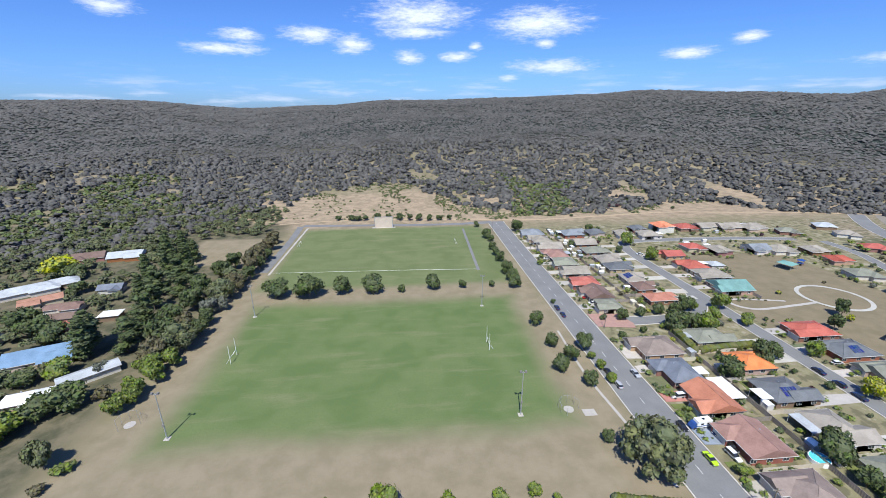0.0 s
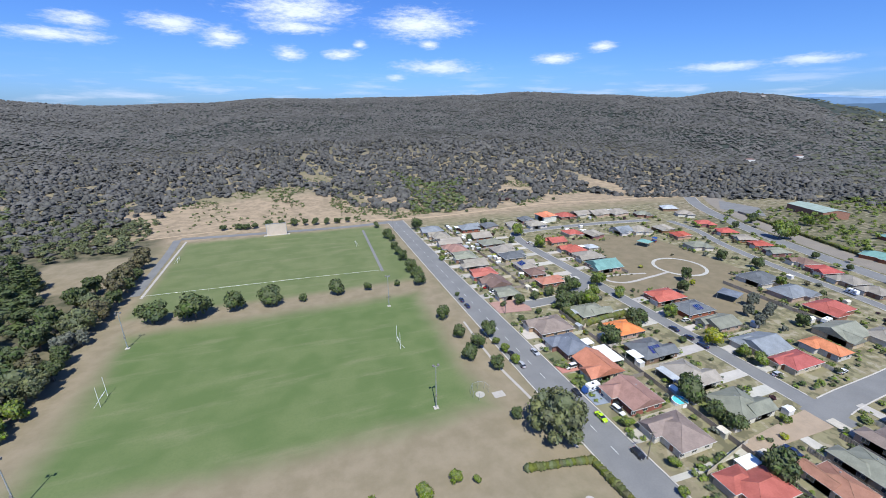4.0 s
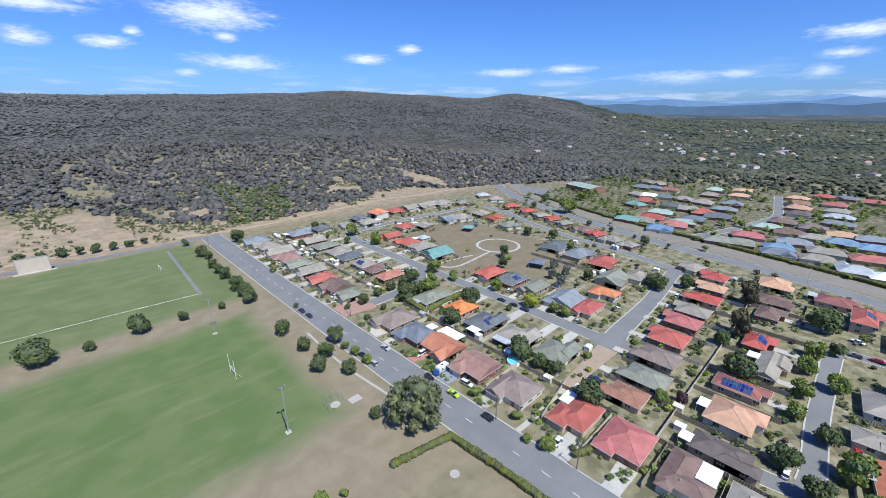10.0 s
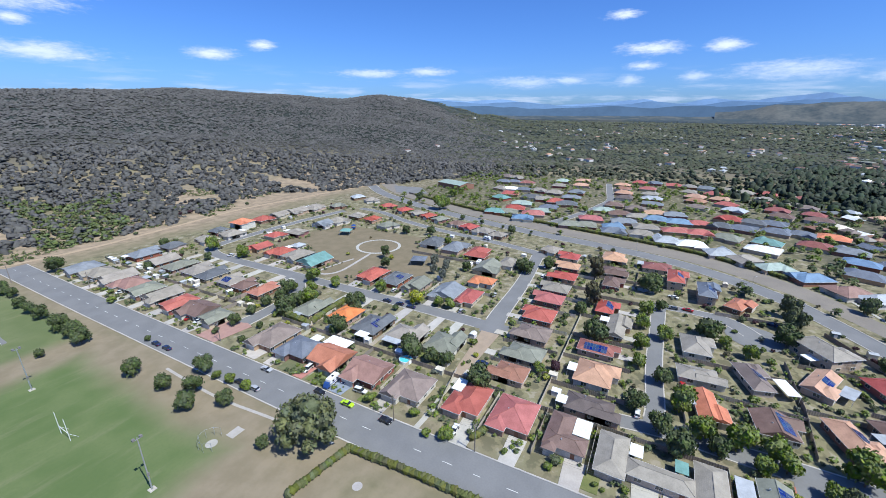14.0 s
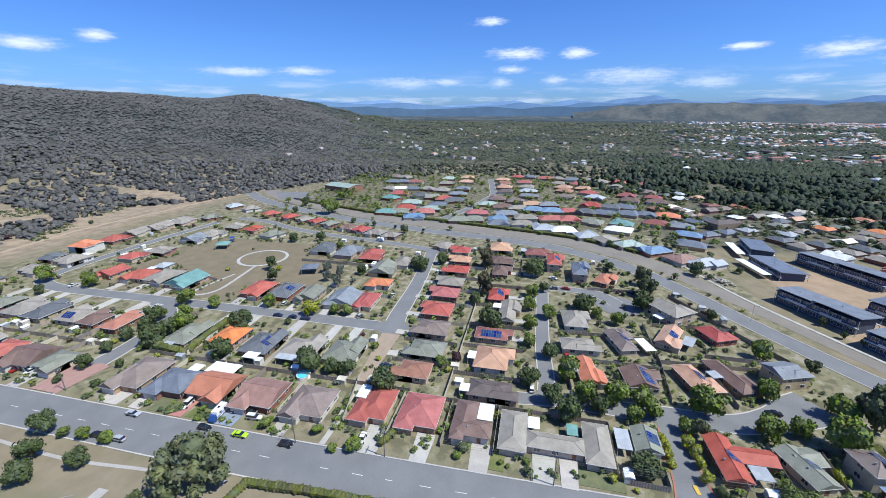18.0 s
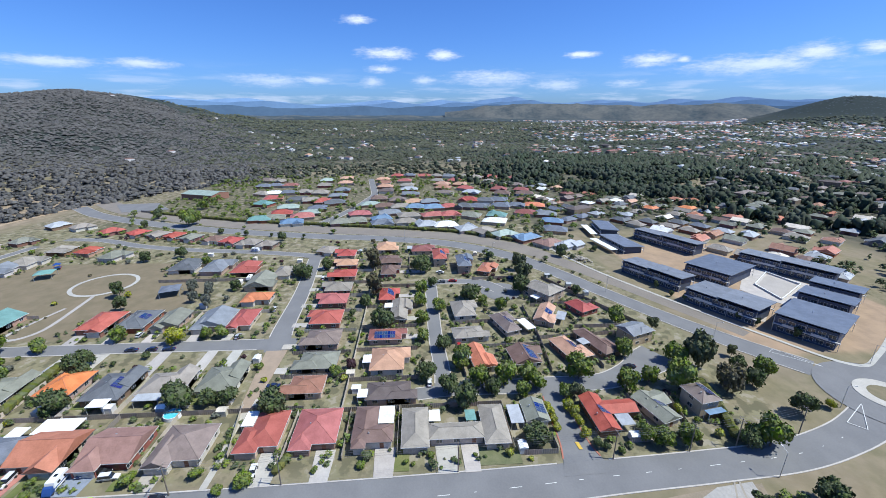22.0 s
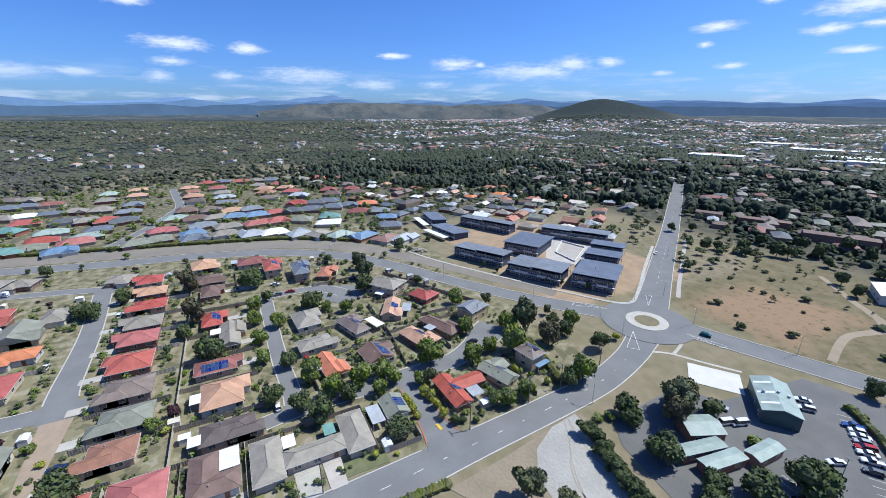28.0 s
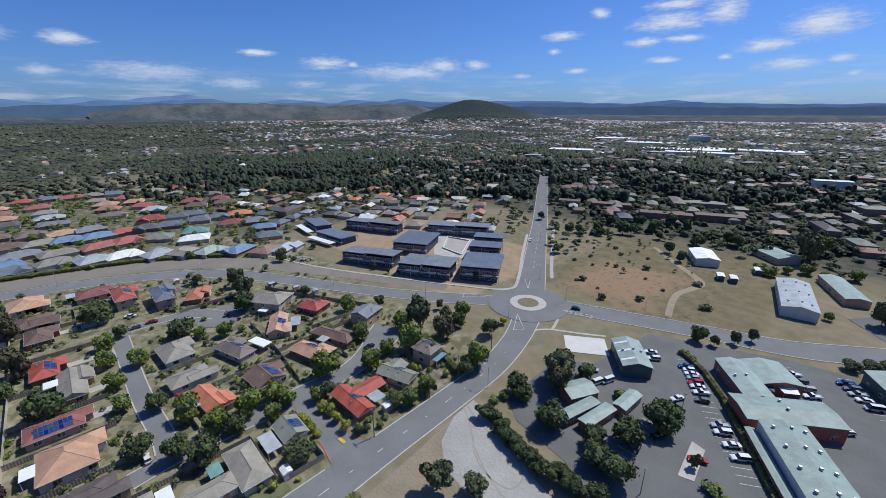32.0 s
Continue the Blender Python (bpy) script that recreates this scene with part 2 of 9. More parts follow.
M_BRICKPAVE = surface("brick_paving", (0.42, 0.24, 0.17), (0.34, 0.19, 0.14), 2, 0.2, 0.9, 0, 0.2, 0.1)
M_KERB = surface("kerb_concrete", (0.50, 0.47, 0.42), (0.40, 0.37, 0.33), 5, 0.6, 0.9, 0, 0.1)
M_KERB_RED = surface("red_brick_kerb", (0.42, 0.17, 0.11), (0.33, 0.13, 0.09), 3, 0.3, 0.9)
M_ASPHALT = surface("asphalt", (0.158, 0.158, 0.157), (0.205, 0.204, 0.200), 9, 0.5, 0.92, 0, 0.15, 0, False, 0.25, 0.02)
M_ASPHALT_NEW = surface("dark_asphalt", (0.125, 0.124, 0.121), (0.165, 0.162, 0.156), 9, 0.5, 0.92, 0, 0.15, 0, False, 0.25, 0.02)
M_GRAVEL = surface("pale_gravel", (0.42, 0.39, 0.35), (0.34, 0.315, 0.28), 7, 0.8, 0.95, 0, 0.3)
M_SUBBASE = surface("road_base_gravel", (0.245, 0.215, 0.175), (0.19, 0.17, 0.145), 12, 0.8, 0.95, 0, 0.3)
M_LINE = surface("road_paint", (0.72, 0.72, 0.68), (0.55, 0.55, 0.52), 1.5, 0.2, 0.7)
M_WHITE = surface("white_sheet", (0.80, 0.80, 0.78), (0.70, 0.70, 0.68), 2, 0.4, 0.4, 0, 0, 0.05)
M_STEEL = surface("galvanised_steel", (0.52, 0.53, 0.54), (0.40, 0.41, 0.42), 1.5, 0.2, 0.45, 0.6)
M_TIMBER = surface("weathered_timber", (0.25, 0.21, 0.17), (0.17, 0.14, 0.115), 1.2, 0.15, 0.9, 0, 0.3, 0.2)
M_FENCE = surface("fence_palings", (0.33, 0.285, 0.235), (0.235, 0.20, 0.165), 1.6, 0.2, 0.9, 0, 0.2, 0.25)
M_FENCE_CREAM = surface("cream_steel_fence", (0.52, 0.47, 0.38), (0.44, 0.40, 0.32), 1.6, 0.2, 0.6, 0, 0.1, 0.1)
M_POOL = surface("pool_water", (0.10, 0.50, 0.62), (0.16, 0.60, 0.70), 2, 0.5, 0.05, 0, 0.1, 0, False, 0.6)
M_RUBBER = surface("tyre_rubber", (0.025, 0.025, 0.025), (0.04, 0.04, 0.04), 0.3, 0.1, 0.8)
M_CARGLASS = surface("car_glass", (0.015, 0.018, 0.02), (0.03, 0.034, 0.04), 1, 0.4, 0.05, 0, 0, 0, False, 0.9)
M_LAMP_RED = surface("tail_lamp", (0.4, 0.02, 0.02), (0.3, 0.015, 0.015), 0.3, 0.1, 0.2)
M_LAMP = surface("head_lamp", (0.7, 0.7, 0.7), (0.6, 0.6, 0.6), 0.3, 0.1, 0.1)
CAR_PAINT = {k: surface("paint_" + k, c, tuple(v * 0.9 for v in c), 2, 0.5, 0.25, 0.1, 0, 0, False, 0.6) for k, c in dict(
    white=(0.78, 0.78, 0.77), silver=(0.45, 0.46, 0.48), black=(0.02, 0.02, 0.022), navy=(0.025, 0.04, 0.10), red=(0.38, 0.03, 0.025),
    lime=(0.48, 0.72, 0.02), grey=(0.16, 0.165, 0.17), blue=(0.04, 0.09, 0.28), green=(0.02, 0.12, 0.10)).items()}


def leaf_surface(name, c1, c2, vary=0.25, size=1.6):
    m = surface(name, c1, c2, size, 0.35, 0.75, 0, 0.5, vary, True, 0.2, 0.25)
    return m


L_DARK = leaf_surface("leaves_dark", (0.054, 0.074, 0.028), (0.104, 0.126, 0.052))
L_GREEN = leaf_surface("leaves_green", (0.098, 0.134, 0.026), (0.172, 0.208, 0.052))
L_GUM = leaf_surface("leaves_gum", (0.084, 0.098, 0.044), (0.142, 0.152, 0.076))
L_GUMBROWN = leaf_surface("leaves_brownish_gum", (0.085, 0.078, 0.040), (0.14, 0.125, 0.068))
L_YELLOW = leaf_surface("leaves_yellow", (0.22, 0.24, 0.03), (0.34, 0.34, 0.05))
L_PLUM = leaf_surface("leaves_plum", (0.045, 0.022, 0.028), (0.08, 0.04, 0.045))
L_GREY = leaf_surface("leaves_grey", (0.105, 0.115, 0.085), (0.165, 0.17, 0.135))
L_FOREST = leaf_surface("forest_leaves", (0.076, 0.075, 0.068), (0.124, 0.118, 0.110), 0.22, 45)
L_WOODS = leaf_surface("woodland_leaves", (0.052, 0.060, 0.035), (0.092, 0.095, 0.062), 0.30, 60)
# dark pine green, also standing in for cloud shadow over the town
L_PINE = leaf_surface("pine_leaves_cloud_shade", (0.026, 0.038, 0.023), (0.056, 0.070, 0.042), 0.3, 50)
# distant green shifted to blue-grey, haze put into the leaf colour
L_FAR = leaf_surface("hazed_leaves", (0.034, 0.047, 0.056), (0.054, 0.069, 0.080), 0.2, 40)
L_SCRUB = leaf_surface("green_scrub", (0.080, 0.102, 0.036), (0.130, 0.150, 0.060), 0.3, 6)
M_BARK = surface("bark", (0.20, 0.16, 0.125), (0.12, 0.095, 0.075), 0.6, 0.12, 0.95, 0, 0.5)
M_HEDGE = leaf_surface("hedge_leaves", (0.075, 0.085, 0.022), (0.12, 0.125, 0.04))

# ---- the land ----
def table(a, rows):
    if a <= rows[0][0]:
        return rows[0][1]
    for (a0, v0), (a1, v1) in zip(rows, rows[1:]):
        if a <= a1:
            k = (a - a0) / (a1 - a0)
            return v0 + (v1 - v0) * k * k * (3 - 2 * k)
    return rows[-1][1]


# by azimuth (degrees clockwise from +y): where the slope begins, where the ridge stands, how high the ridge looks from the drone
FOOT = [(-90, 330), (-60, 360), (-40, 390), (-20, 372), (0, 345), (10, 345), (20, 372), (30, 405), (40, 500), (50, 530), (60, 640), (75, 900), (90, 900), (200, 900)]
RIDGE = [(-90, 1500), (-40, 1700), (-20, 1750), (0, 1500), (25, 1450), (42, 1550), (55, 1800), (64, 2200), (74, 2700), (200, 2700)]
RISE = [(-90, .8), (-42, 1.2), (-32, 1.35), (-19, .55), (-10, .9), (-2, 1.5), (3, 1.5), (14, 1.75), (24, 2.0), (30, 2.35), (40, 1.9), (48, 1.45),
        (53, 2.0), (57, 1.75), (60, 1.3), (63, .5), (67, -.5), (72, -1.0), (95, -1.2), (110, -1.25), (125, -1.3), (150, -1.4), (200, -1.4)]
FAR = [(56, 1.7), (60, 1.55), (64, 1.27), (69.5, 1.46), (73, 1.1), (76, .8), (81, 1.02), (86, 1.4), (90, .92), (93.5, 1.4), (97, 1.2), (100.5, 1.55), (103, 1.8), (106, 1.2), (109.5, 1.06), (114.7, 1.35),
       (119.5, 1.03), (122.4, 1.45), (125.3, 1.18), (128, 1.53), (132, 1.18), (141.7, 1.21), (147, 1.18), (153.8, .92), (157.7, .85), (162, 1.16), (165, .85), (169.6, .7), (175, .6), (200, .6)]


def smooth(k):
    k = max(0.0, min(1.0, k))
    return k * k * (3 - 2 * k)


def land(x, y):
    r = math.hypot(x, y)
    if r < 300:
        return 0.0
    a = math.degrees(math.atan2(x, y))
    if a < -120:
        a += 360
    if a > 200:
        return 0.0
    r0, r1 = table(a, FOOT), table(a, RIDGE)
    top = 90 + r1 * math.tan(radians(table(a, RISE)))
    k = (r - r0) / (r1 - r0)
    n = noise.noise((x / 260, y / 260, 0)) * 14 + noise.noise((x / 90, y / 90, 3)) * 5
    side = smooth(k * 3) if k > 0 else 0
    if k <= 0:
        z = 0.0
    elif k < 1:
        z = top * (0.55 * k + 0.45 * smooth(k)) + n * side * (1 - k * k)
    else:
        z = top * (1 - 0.5 * smooth((r - r1) / 900))
    if a > 55:
        f = 58 * smooth((r - 3300) / 1000) * smooth((a - 55) / 4)
        z = max(z, f)
        d = math.hypot((a - 137.4) / (12.5 if a > 137.4 else 9.5), (r - 2950) / 620)
        z = max(z, (90 + 2950 * math.tan(radians(1.5))) * math.exp(-d ** 1.6 * 1.35))
        z += 10 * noise.noise((x / 300, y / 300, 7)) * smooth((r - 1500) / 1500)
    return z


def ground_material():
    m = bpy.data.materials.new("ground")
    m.use_nodes = True
    tr = m.node_tree
    bs = tr.nodes["Principled BSDF"]
    pos = node(tr, "ShaderNodeNewGeometry").outputs["Position"]
    sep = node(tr, "ShaderNodeSeparateXYZ")
    tr.links.new(pos, sep.inputs[0])
    X, Y, Z = sep.outputs
    n_big, n_mid, n_small = noise_of(tr, pos, 1 / 38, 4, 0.6), noise_of(tr, pos, 1 / 7, 4, 0.6), noise_of(tr, pos, 1 / 0.9, 4, 0.65)
    wob = op(tr, "ADD", op(tr, "MULTIPLY", op(tr, "SUBTRACT", n_big, 0.5), 22.0), op(tr, "MULTIPLY", op(tr, "SUBTRACT", n_mid, 0.5), 7.0))

    def box(x0, x1, y0, y1, edge, k=1.0):
        dx = op(tr, "SUBTRACT", op(tr, "ABSOLUTE", op(tr, "SUBTRACT", X, (x0 + x1) / 2)), (x1 - x0) / 2)
        dy = op(tr, "SUBTRACT", op(tr, "ABSOLUTE", op(tr, "SUBTRACT", Y, (y0 + y1) / 2)), (y1 - y0) / 2)
        d = op(tr, "ADD", op(tr, "MAXIMUM", dx, dy), op(tr, "MULTIPLY", wob, k))
        return ramp(tr, d, edge, -edge)
    dirt = mix(tr, ramp(tr, n_mid, 0.3, 0.7), (0.255, 0.212, 0.145), (0.205, 0.172, 0.112))
    dry = mix(tr, ramp(tr, n_mid, 0.3, 0.7), (0.235, 0.20, 0.125), (0.165, 0.15, 0.088))
    lawn = mix(tr, ramp(tr, n_mid, 0.35, 0.7), (0.172, 0.172, 0.086), (0.245, 0.222, 0.135))
    col = mix(tr, ramp(tr, n_big, 0.42, 0.6), dry, dirt)
    # yards and nature strips of the estate
    col = mix(tr, op(tr, "MULTIPLY", box(82, 330, -110, 315, 4, 0.2), op(tr, "MULTIPLY_ADD", ramp(tr, n_mid, 0.42, 0.6), 0.65, 0.25)), col, lawn)
    # garden beds, mulch and bare paving in the yards
    yard = box(84, 620, -110, 315, 4, 0.2)
    beds = noise_of(tr, pos, 1 / 4.5, 3, 0.55)
    col = mix(tr, op(tr, "MULTIPLY", yard, ramp(tr, beds, 0.5, 0.58, 0.0, 0.8)), col, (0.115, 0.108, 0.066))
    col = mix(tr, op(tr, "MULTIPLY", yard, ramp(tr, beds, 0.44, 0.36, 0.0, 0.6)), col, (0.335, 0.300, 0.235))
    # darker blotches on the ground of the estate beyond the wide road
    col = mix(tr, op(tr, "MULTIPLY", box(322, 605, -135, 262, 5, 0.3), ramp(tr, beds, 0.40, 0.52, 0.25, 0.8)), col, (0.112, 0.110, 0.066))
    # park of dry grass
    col = mix(tr, box(156, 246, 112, 236, 2, 0.1), col, mix(tr, ramp(tr, n_mid, 0.3, 0.7), (0.215, 0.175, 0.115), (0.17, 0.145, 0.092)))
    # oval: brown border, then turf in two fields, mown in bands
    col = mix(tr, box(-92, 66, 62, 330, 6, 0.5), col, dirt)
    band = ramp(tr, noise_of(tr, pos, 1 / 16, 2), 0.35, 0.65)
    streak = node(tr, "ShaderNodeVectorMath", operation="MULTIPLY")
    tr.links.new(pos, streak.inputs[0])
    streak.inputs[1].default_value = (0.03, 0.16, 1)
    worn = ramp(tr, noise_of(tr, streak.outputs[0], 1.0, 5, 0.6), 0.5, 0.78)
    turf = mix(tr, band, (0.094, 0.138, 0.046), (0.125, 0.162, 0.062))
    turf = mix(tr, op(tr, "MULTIPLY", worn, 0.75), turf, (0.185, 0.195, 0.10))
    turf = mix(tr, op(tr, "MULTIPLY", ramp(tr, n_small, 0.4, 0.7), 0.25), turf, (0.075, 0.12, 0.045))
    col = mix(tr, op(tr, "MULTIPLY", box(-76, 50, 96, 186, 7, 0.65), 0.95), col, turf)
    col = mix(tr, op(tr, "MULTIPLY", box(-82, 60, 205, 326, 5, 0.25), 0.80), col, turf)
    # bare slope and dirt tracks under the forest
    slope = mix(tr, ramp(tr, n_mid, 0.35, 0.65), (0.34, 0.265, 0.18), (0.24, 0.19, 0.13))
    col = mix(tr, op(tr, "MULTIPLY", box(-175, 440, 330, 445, 14, 1.0), ramp(tr, n_big, 0.25, 0.5)), col, slope)
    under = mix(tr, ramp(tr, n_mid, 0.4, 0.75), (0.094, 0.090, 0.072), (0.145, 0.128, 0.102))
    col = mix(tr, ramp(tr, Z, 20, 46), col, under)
    # the cleared strip up the hill
    ex, ey = op(tr, "SUBTRACT", X, 62.0), op(tr, "SUBTRACT", Y, 395.0)
    along = op(tr, "ADD", op(tr, "MULTIPLY", ex, -0.242), op(tr, "MULTIPLY", ey, 0.970))
    off = op(tr, "ADD", op(tr, "ADD", op(tr, "MULTIPLY", ex, 0.970), op(tr, "MULTIPLY", ey, 0.242)), op(tr, "MULTIPLY", op(tr, "SINE", op(tr, "DIVIDE", along, 60.0)), 6.0))
    strip = op(tr, "MULTIPLY", ramp(tr, op(tr, "ABSOLUTE", off), 6.0, 2.0), op(tr, "MULTIPLY", ramp(tr, along, -10.0, 20.0), ramp(tr, along, 540.0, 480.0)))
    col = mix(tr, op(tr, "MULTIPLY", strip, 0.6), col, mix(tr, ramp(tr, n_mid, 0.35, 0.65), (0.13, 0.135, 0.065), (0.20, 0.17, 0.105)))
    # wasteland south of the crossing: straw with a patch of red soil
    straw = mix(tr, ramp(tr, n_mid, 0.3, 0.7), (0.205, 0.168, 0.102), (0.142, 0.126, 0.070))
    col = mix(tr, box(20, 120, -300, -180, 4, 0.3), col, straw)
    tufts = ramp(tr, noise_of(tr, pos, 1 / 3.2, 4, 0.7), 0.52, 0.66)
    waste = box(40, 190, -330, -178, 4, 0.3)
    col = mix(tr, op(tr, "MULTIPLY", waste, op(tr, "MULTIPLY", tufts, 0.9)), col, (0.105, 0.095, 0.05))
    col = mix(tr, op(tr, "MULTIPLY", box(62, 104, -238, -186, 9, 1.1), op(tr, "MULTIPLY_ADD", tufts, -0.7, 0.9)), col, (0.29, 0.195, 0.12))
    # bare earth round the new school
    col = mix(tr, box(128, 262, -222, -128, 3, 0.15), col, mix(tr, ramp(tr, n_mid, 0.3, 0.7), (0.37, 0.27, 0.175), (0.29, 0.215, 0.145)))
    # older town: ground colour darkened for tree shade and cloud shadow
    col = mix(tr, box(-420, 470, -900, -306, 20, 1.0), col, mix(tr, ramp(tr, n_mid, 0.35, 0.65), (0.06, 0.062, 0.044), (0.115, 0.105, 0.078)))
    # gardens behind the school
    col = mix(tr, box(300, 600, -345, -95, 6, 0.5), col, mix(tr, ramp(tr, n_mid, 0.35, 0.65), (0.085, 0.085, 0.055), (0.155, 0.14, 0.10)))
    # gardens west of the playing fields, tree shade put into the ground colour
    col = mix(tr, box(-330, -100, 70, 345, 8, 0.4), col, mix(tr, ramp(tr, n_mid, 0.35, 0.65), (0.075, 0.075, 0.045), (0.15, 0.13, 0.085)))
    # bare yard beyond the belt
    col = mix(tr, box(-152, -104, 248, 304, 4, 0.25), col, dirt)
    # the far country, blue-grey beyond 3 km: haze put into the ground colour
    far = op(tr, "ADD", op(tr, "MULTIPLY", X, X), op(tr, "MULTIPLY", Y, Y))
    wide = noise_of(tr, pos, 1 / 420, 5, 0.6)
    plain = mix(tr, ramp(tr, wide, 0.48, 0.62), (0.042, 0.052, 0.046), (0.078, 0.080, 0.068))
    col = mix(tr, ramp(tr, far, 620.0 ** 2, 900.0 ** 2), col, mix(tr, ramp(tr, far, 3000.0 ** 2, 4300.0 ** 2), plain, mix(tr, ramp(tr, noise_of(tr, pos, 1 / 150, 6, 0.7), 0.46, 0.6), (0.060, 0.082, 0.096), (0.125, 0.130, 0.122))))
    # the wooded cone of the lone hill, its slate tint standing for haze
    col = mix(tr, op(tr, "MULTIPLY", ramp(tr, Z, 60, 95), op(tr, "MULTIPLY", ramp(tr, far, 2100.0 ** 2, 2300.0 ** 2), ramp(tr, far, 3500.0 ** 2, 3300.0 ** 2))), col, (0.030, 0.040, 0.038))
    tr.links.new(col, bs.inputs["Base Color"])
    bs.inputs["Roughness"].default_value, bs.inputs["Specular IOR Level"].default_value = 0.95, 0.1
    b = node(tr, "ShaderNodeBump")
    b.inputs["Strength"].default_value, b.inputs["Distance"].default_value = 0.5, 0.12
    tr.links.new(n_small, b.inputs["Height"])
    tr.links.new(b.outputs[0], bs.inputs["Normal"])
    return m


def raw_mesh(name, verts, faces, material, flat=True):
    me = bpy.data.meshes.new(name)
    me.from_pydata(verts, [], faces)
    me.update()
    if material:
        for one in (material if isinstance(material, list) else [material]):
            me.materials.append(one)
    if not flat:
        me.polygons.foreach_set("use_smooth", [True] * len(me.polygons))
    return me


def build_ground():
    rings = [0, 60, 120, 180, 240, 300] + [300 + 12 * i for i in range(1, 30)] + [660 + 30 * i for i in range(40)] + [1860 + 70 * i for i in range(42)]
    steps = 240
    V, F = [], []
    for r in rings:
        for k in range(steps):
            a = 2 * math.pi * k / steps
            x, y = r * math.sin(a), r * math.cos(a)
            V.append((x, y, land(x, y)))
    for i in range(len(rings) - 1):
        for k in range(steps):
            a, b = i * steps + k, i * steps + (k + 1) % steps
            F.append((a, a + steps, b + steps, b) if i else (a, a + steps, b + steps))
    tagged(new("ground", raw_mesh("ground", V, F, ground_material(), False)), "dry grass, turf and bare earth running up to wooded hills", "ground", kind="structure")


build_ground()


def mountains(r, share, lift, shift, colour, seed):
    """One far range, a sloping sheet along the horizon, painted blue for haze."""
    V, F = [], []
    n = 300
    for i in range(n + 1):
        a = 52 + 150 * i / n
        e = share * table(a + shift, FAR) + lift + 0.06 * noise.noise((a / 5, seed, 0)) + 0.05 * noise.noise((a / 1.3, seed, 4))
        e *= smooth((a - 52) / 8)
        for k, q in ((0, r - 250), (0.5, r - 120), (1, r)):
            z = -30 + k * (120 + r * math.tan(radians(e)) + 8 * noise.noise((a / 2, k, seed)))
            V.append((q * math.sin(radians(a)), q * math.cos(radians(a)), z))
    for i in range(n):
        for k in range(2):
            F.append((3 * i + k, 3 * i + 3 + k, 3 * i + 4 + k, 3 * i + 1 + k))
    m = surface("hazed_range_%d" % seed, colour, tuple(v * 1.25 for v in colour), 180, 40, 0.95, spec=0.05)
    tagged(new("mountain_range", raw_mesh("mountain_range", V, F, m, False)), "wooded mountain range on the horizon, painted blue for haze", "mountains", kind="structure")


# haze put into the colours: each farther range paler and bluer
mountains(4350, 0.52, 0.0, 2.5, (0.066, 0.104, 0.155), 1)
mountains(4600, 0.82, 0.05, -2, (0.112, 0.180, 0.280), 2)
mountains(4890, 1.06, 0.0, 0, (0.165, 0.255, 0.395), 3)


def grassy_hills():
    """Pale grazed hills dotted with trees, in front of the blue ranges."""
    V, F = [], []
    n, m = 220, 10
    for i in range(n + 1):
        a = 94 + 42 * i / n
        e = (0.72 + 0.30 * math.exp(-((a - 108) / 7) ** 2) + 0.22 * math.exp(-((a - 126) / 5) ** 2) + 0.16 * noise.noise((a / 3, 2, 0)) + 0.07 * noise.noise((a / 0.9, 5, 0))) * smooth((a - 94) / 6) * smooth((136 - a) / 8)
        for k in range(m + 1):
            q = 3500 + 720 * k / m
            z = -60 + (150 + 4220 * math.tan(radians(e))) * smooth(k / m) ** 1.1 + 12 * noise.noise((a / 2, k / 3, 9)) * (k / m)
            V.append((q * math.sin(radians(a)), q * math.cos(radians(a)), z))
    for i in range(n):
        for k in range(m):
            p = i * (m + 1) + k
            F.append((p, p + m + 1, p + m + 2, p + 1))
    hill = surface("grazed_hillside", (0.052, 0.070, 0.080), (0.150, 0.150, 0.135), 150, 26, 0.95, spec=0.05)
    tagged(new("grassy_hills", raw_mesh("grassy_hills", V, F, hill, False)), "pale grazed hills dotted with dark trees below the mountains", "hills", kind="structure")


grassy_hills()
# ---- forest ----
ICO = bmesh.new()
bmesh.ops.create_icosphere(ICO, subdivisions=1, radius=1.0)
ICO_V = np.array([v.co[:] for v in ICO.verts])
ICO_F = np.array([[v.index for v in f.verts] for f in ICO.faces])
ICO.free()


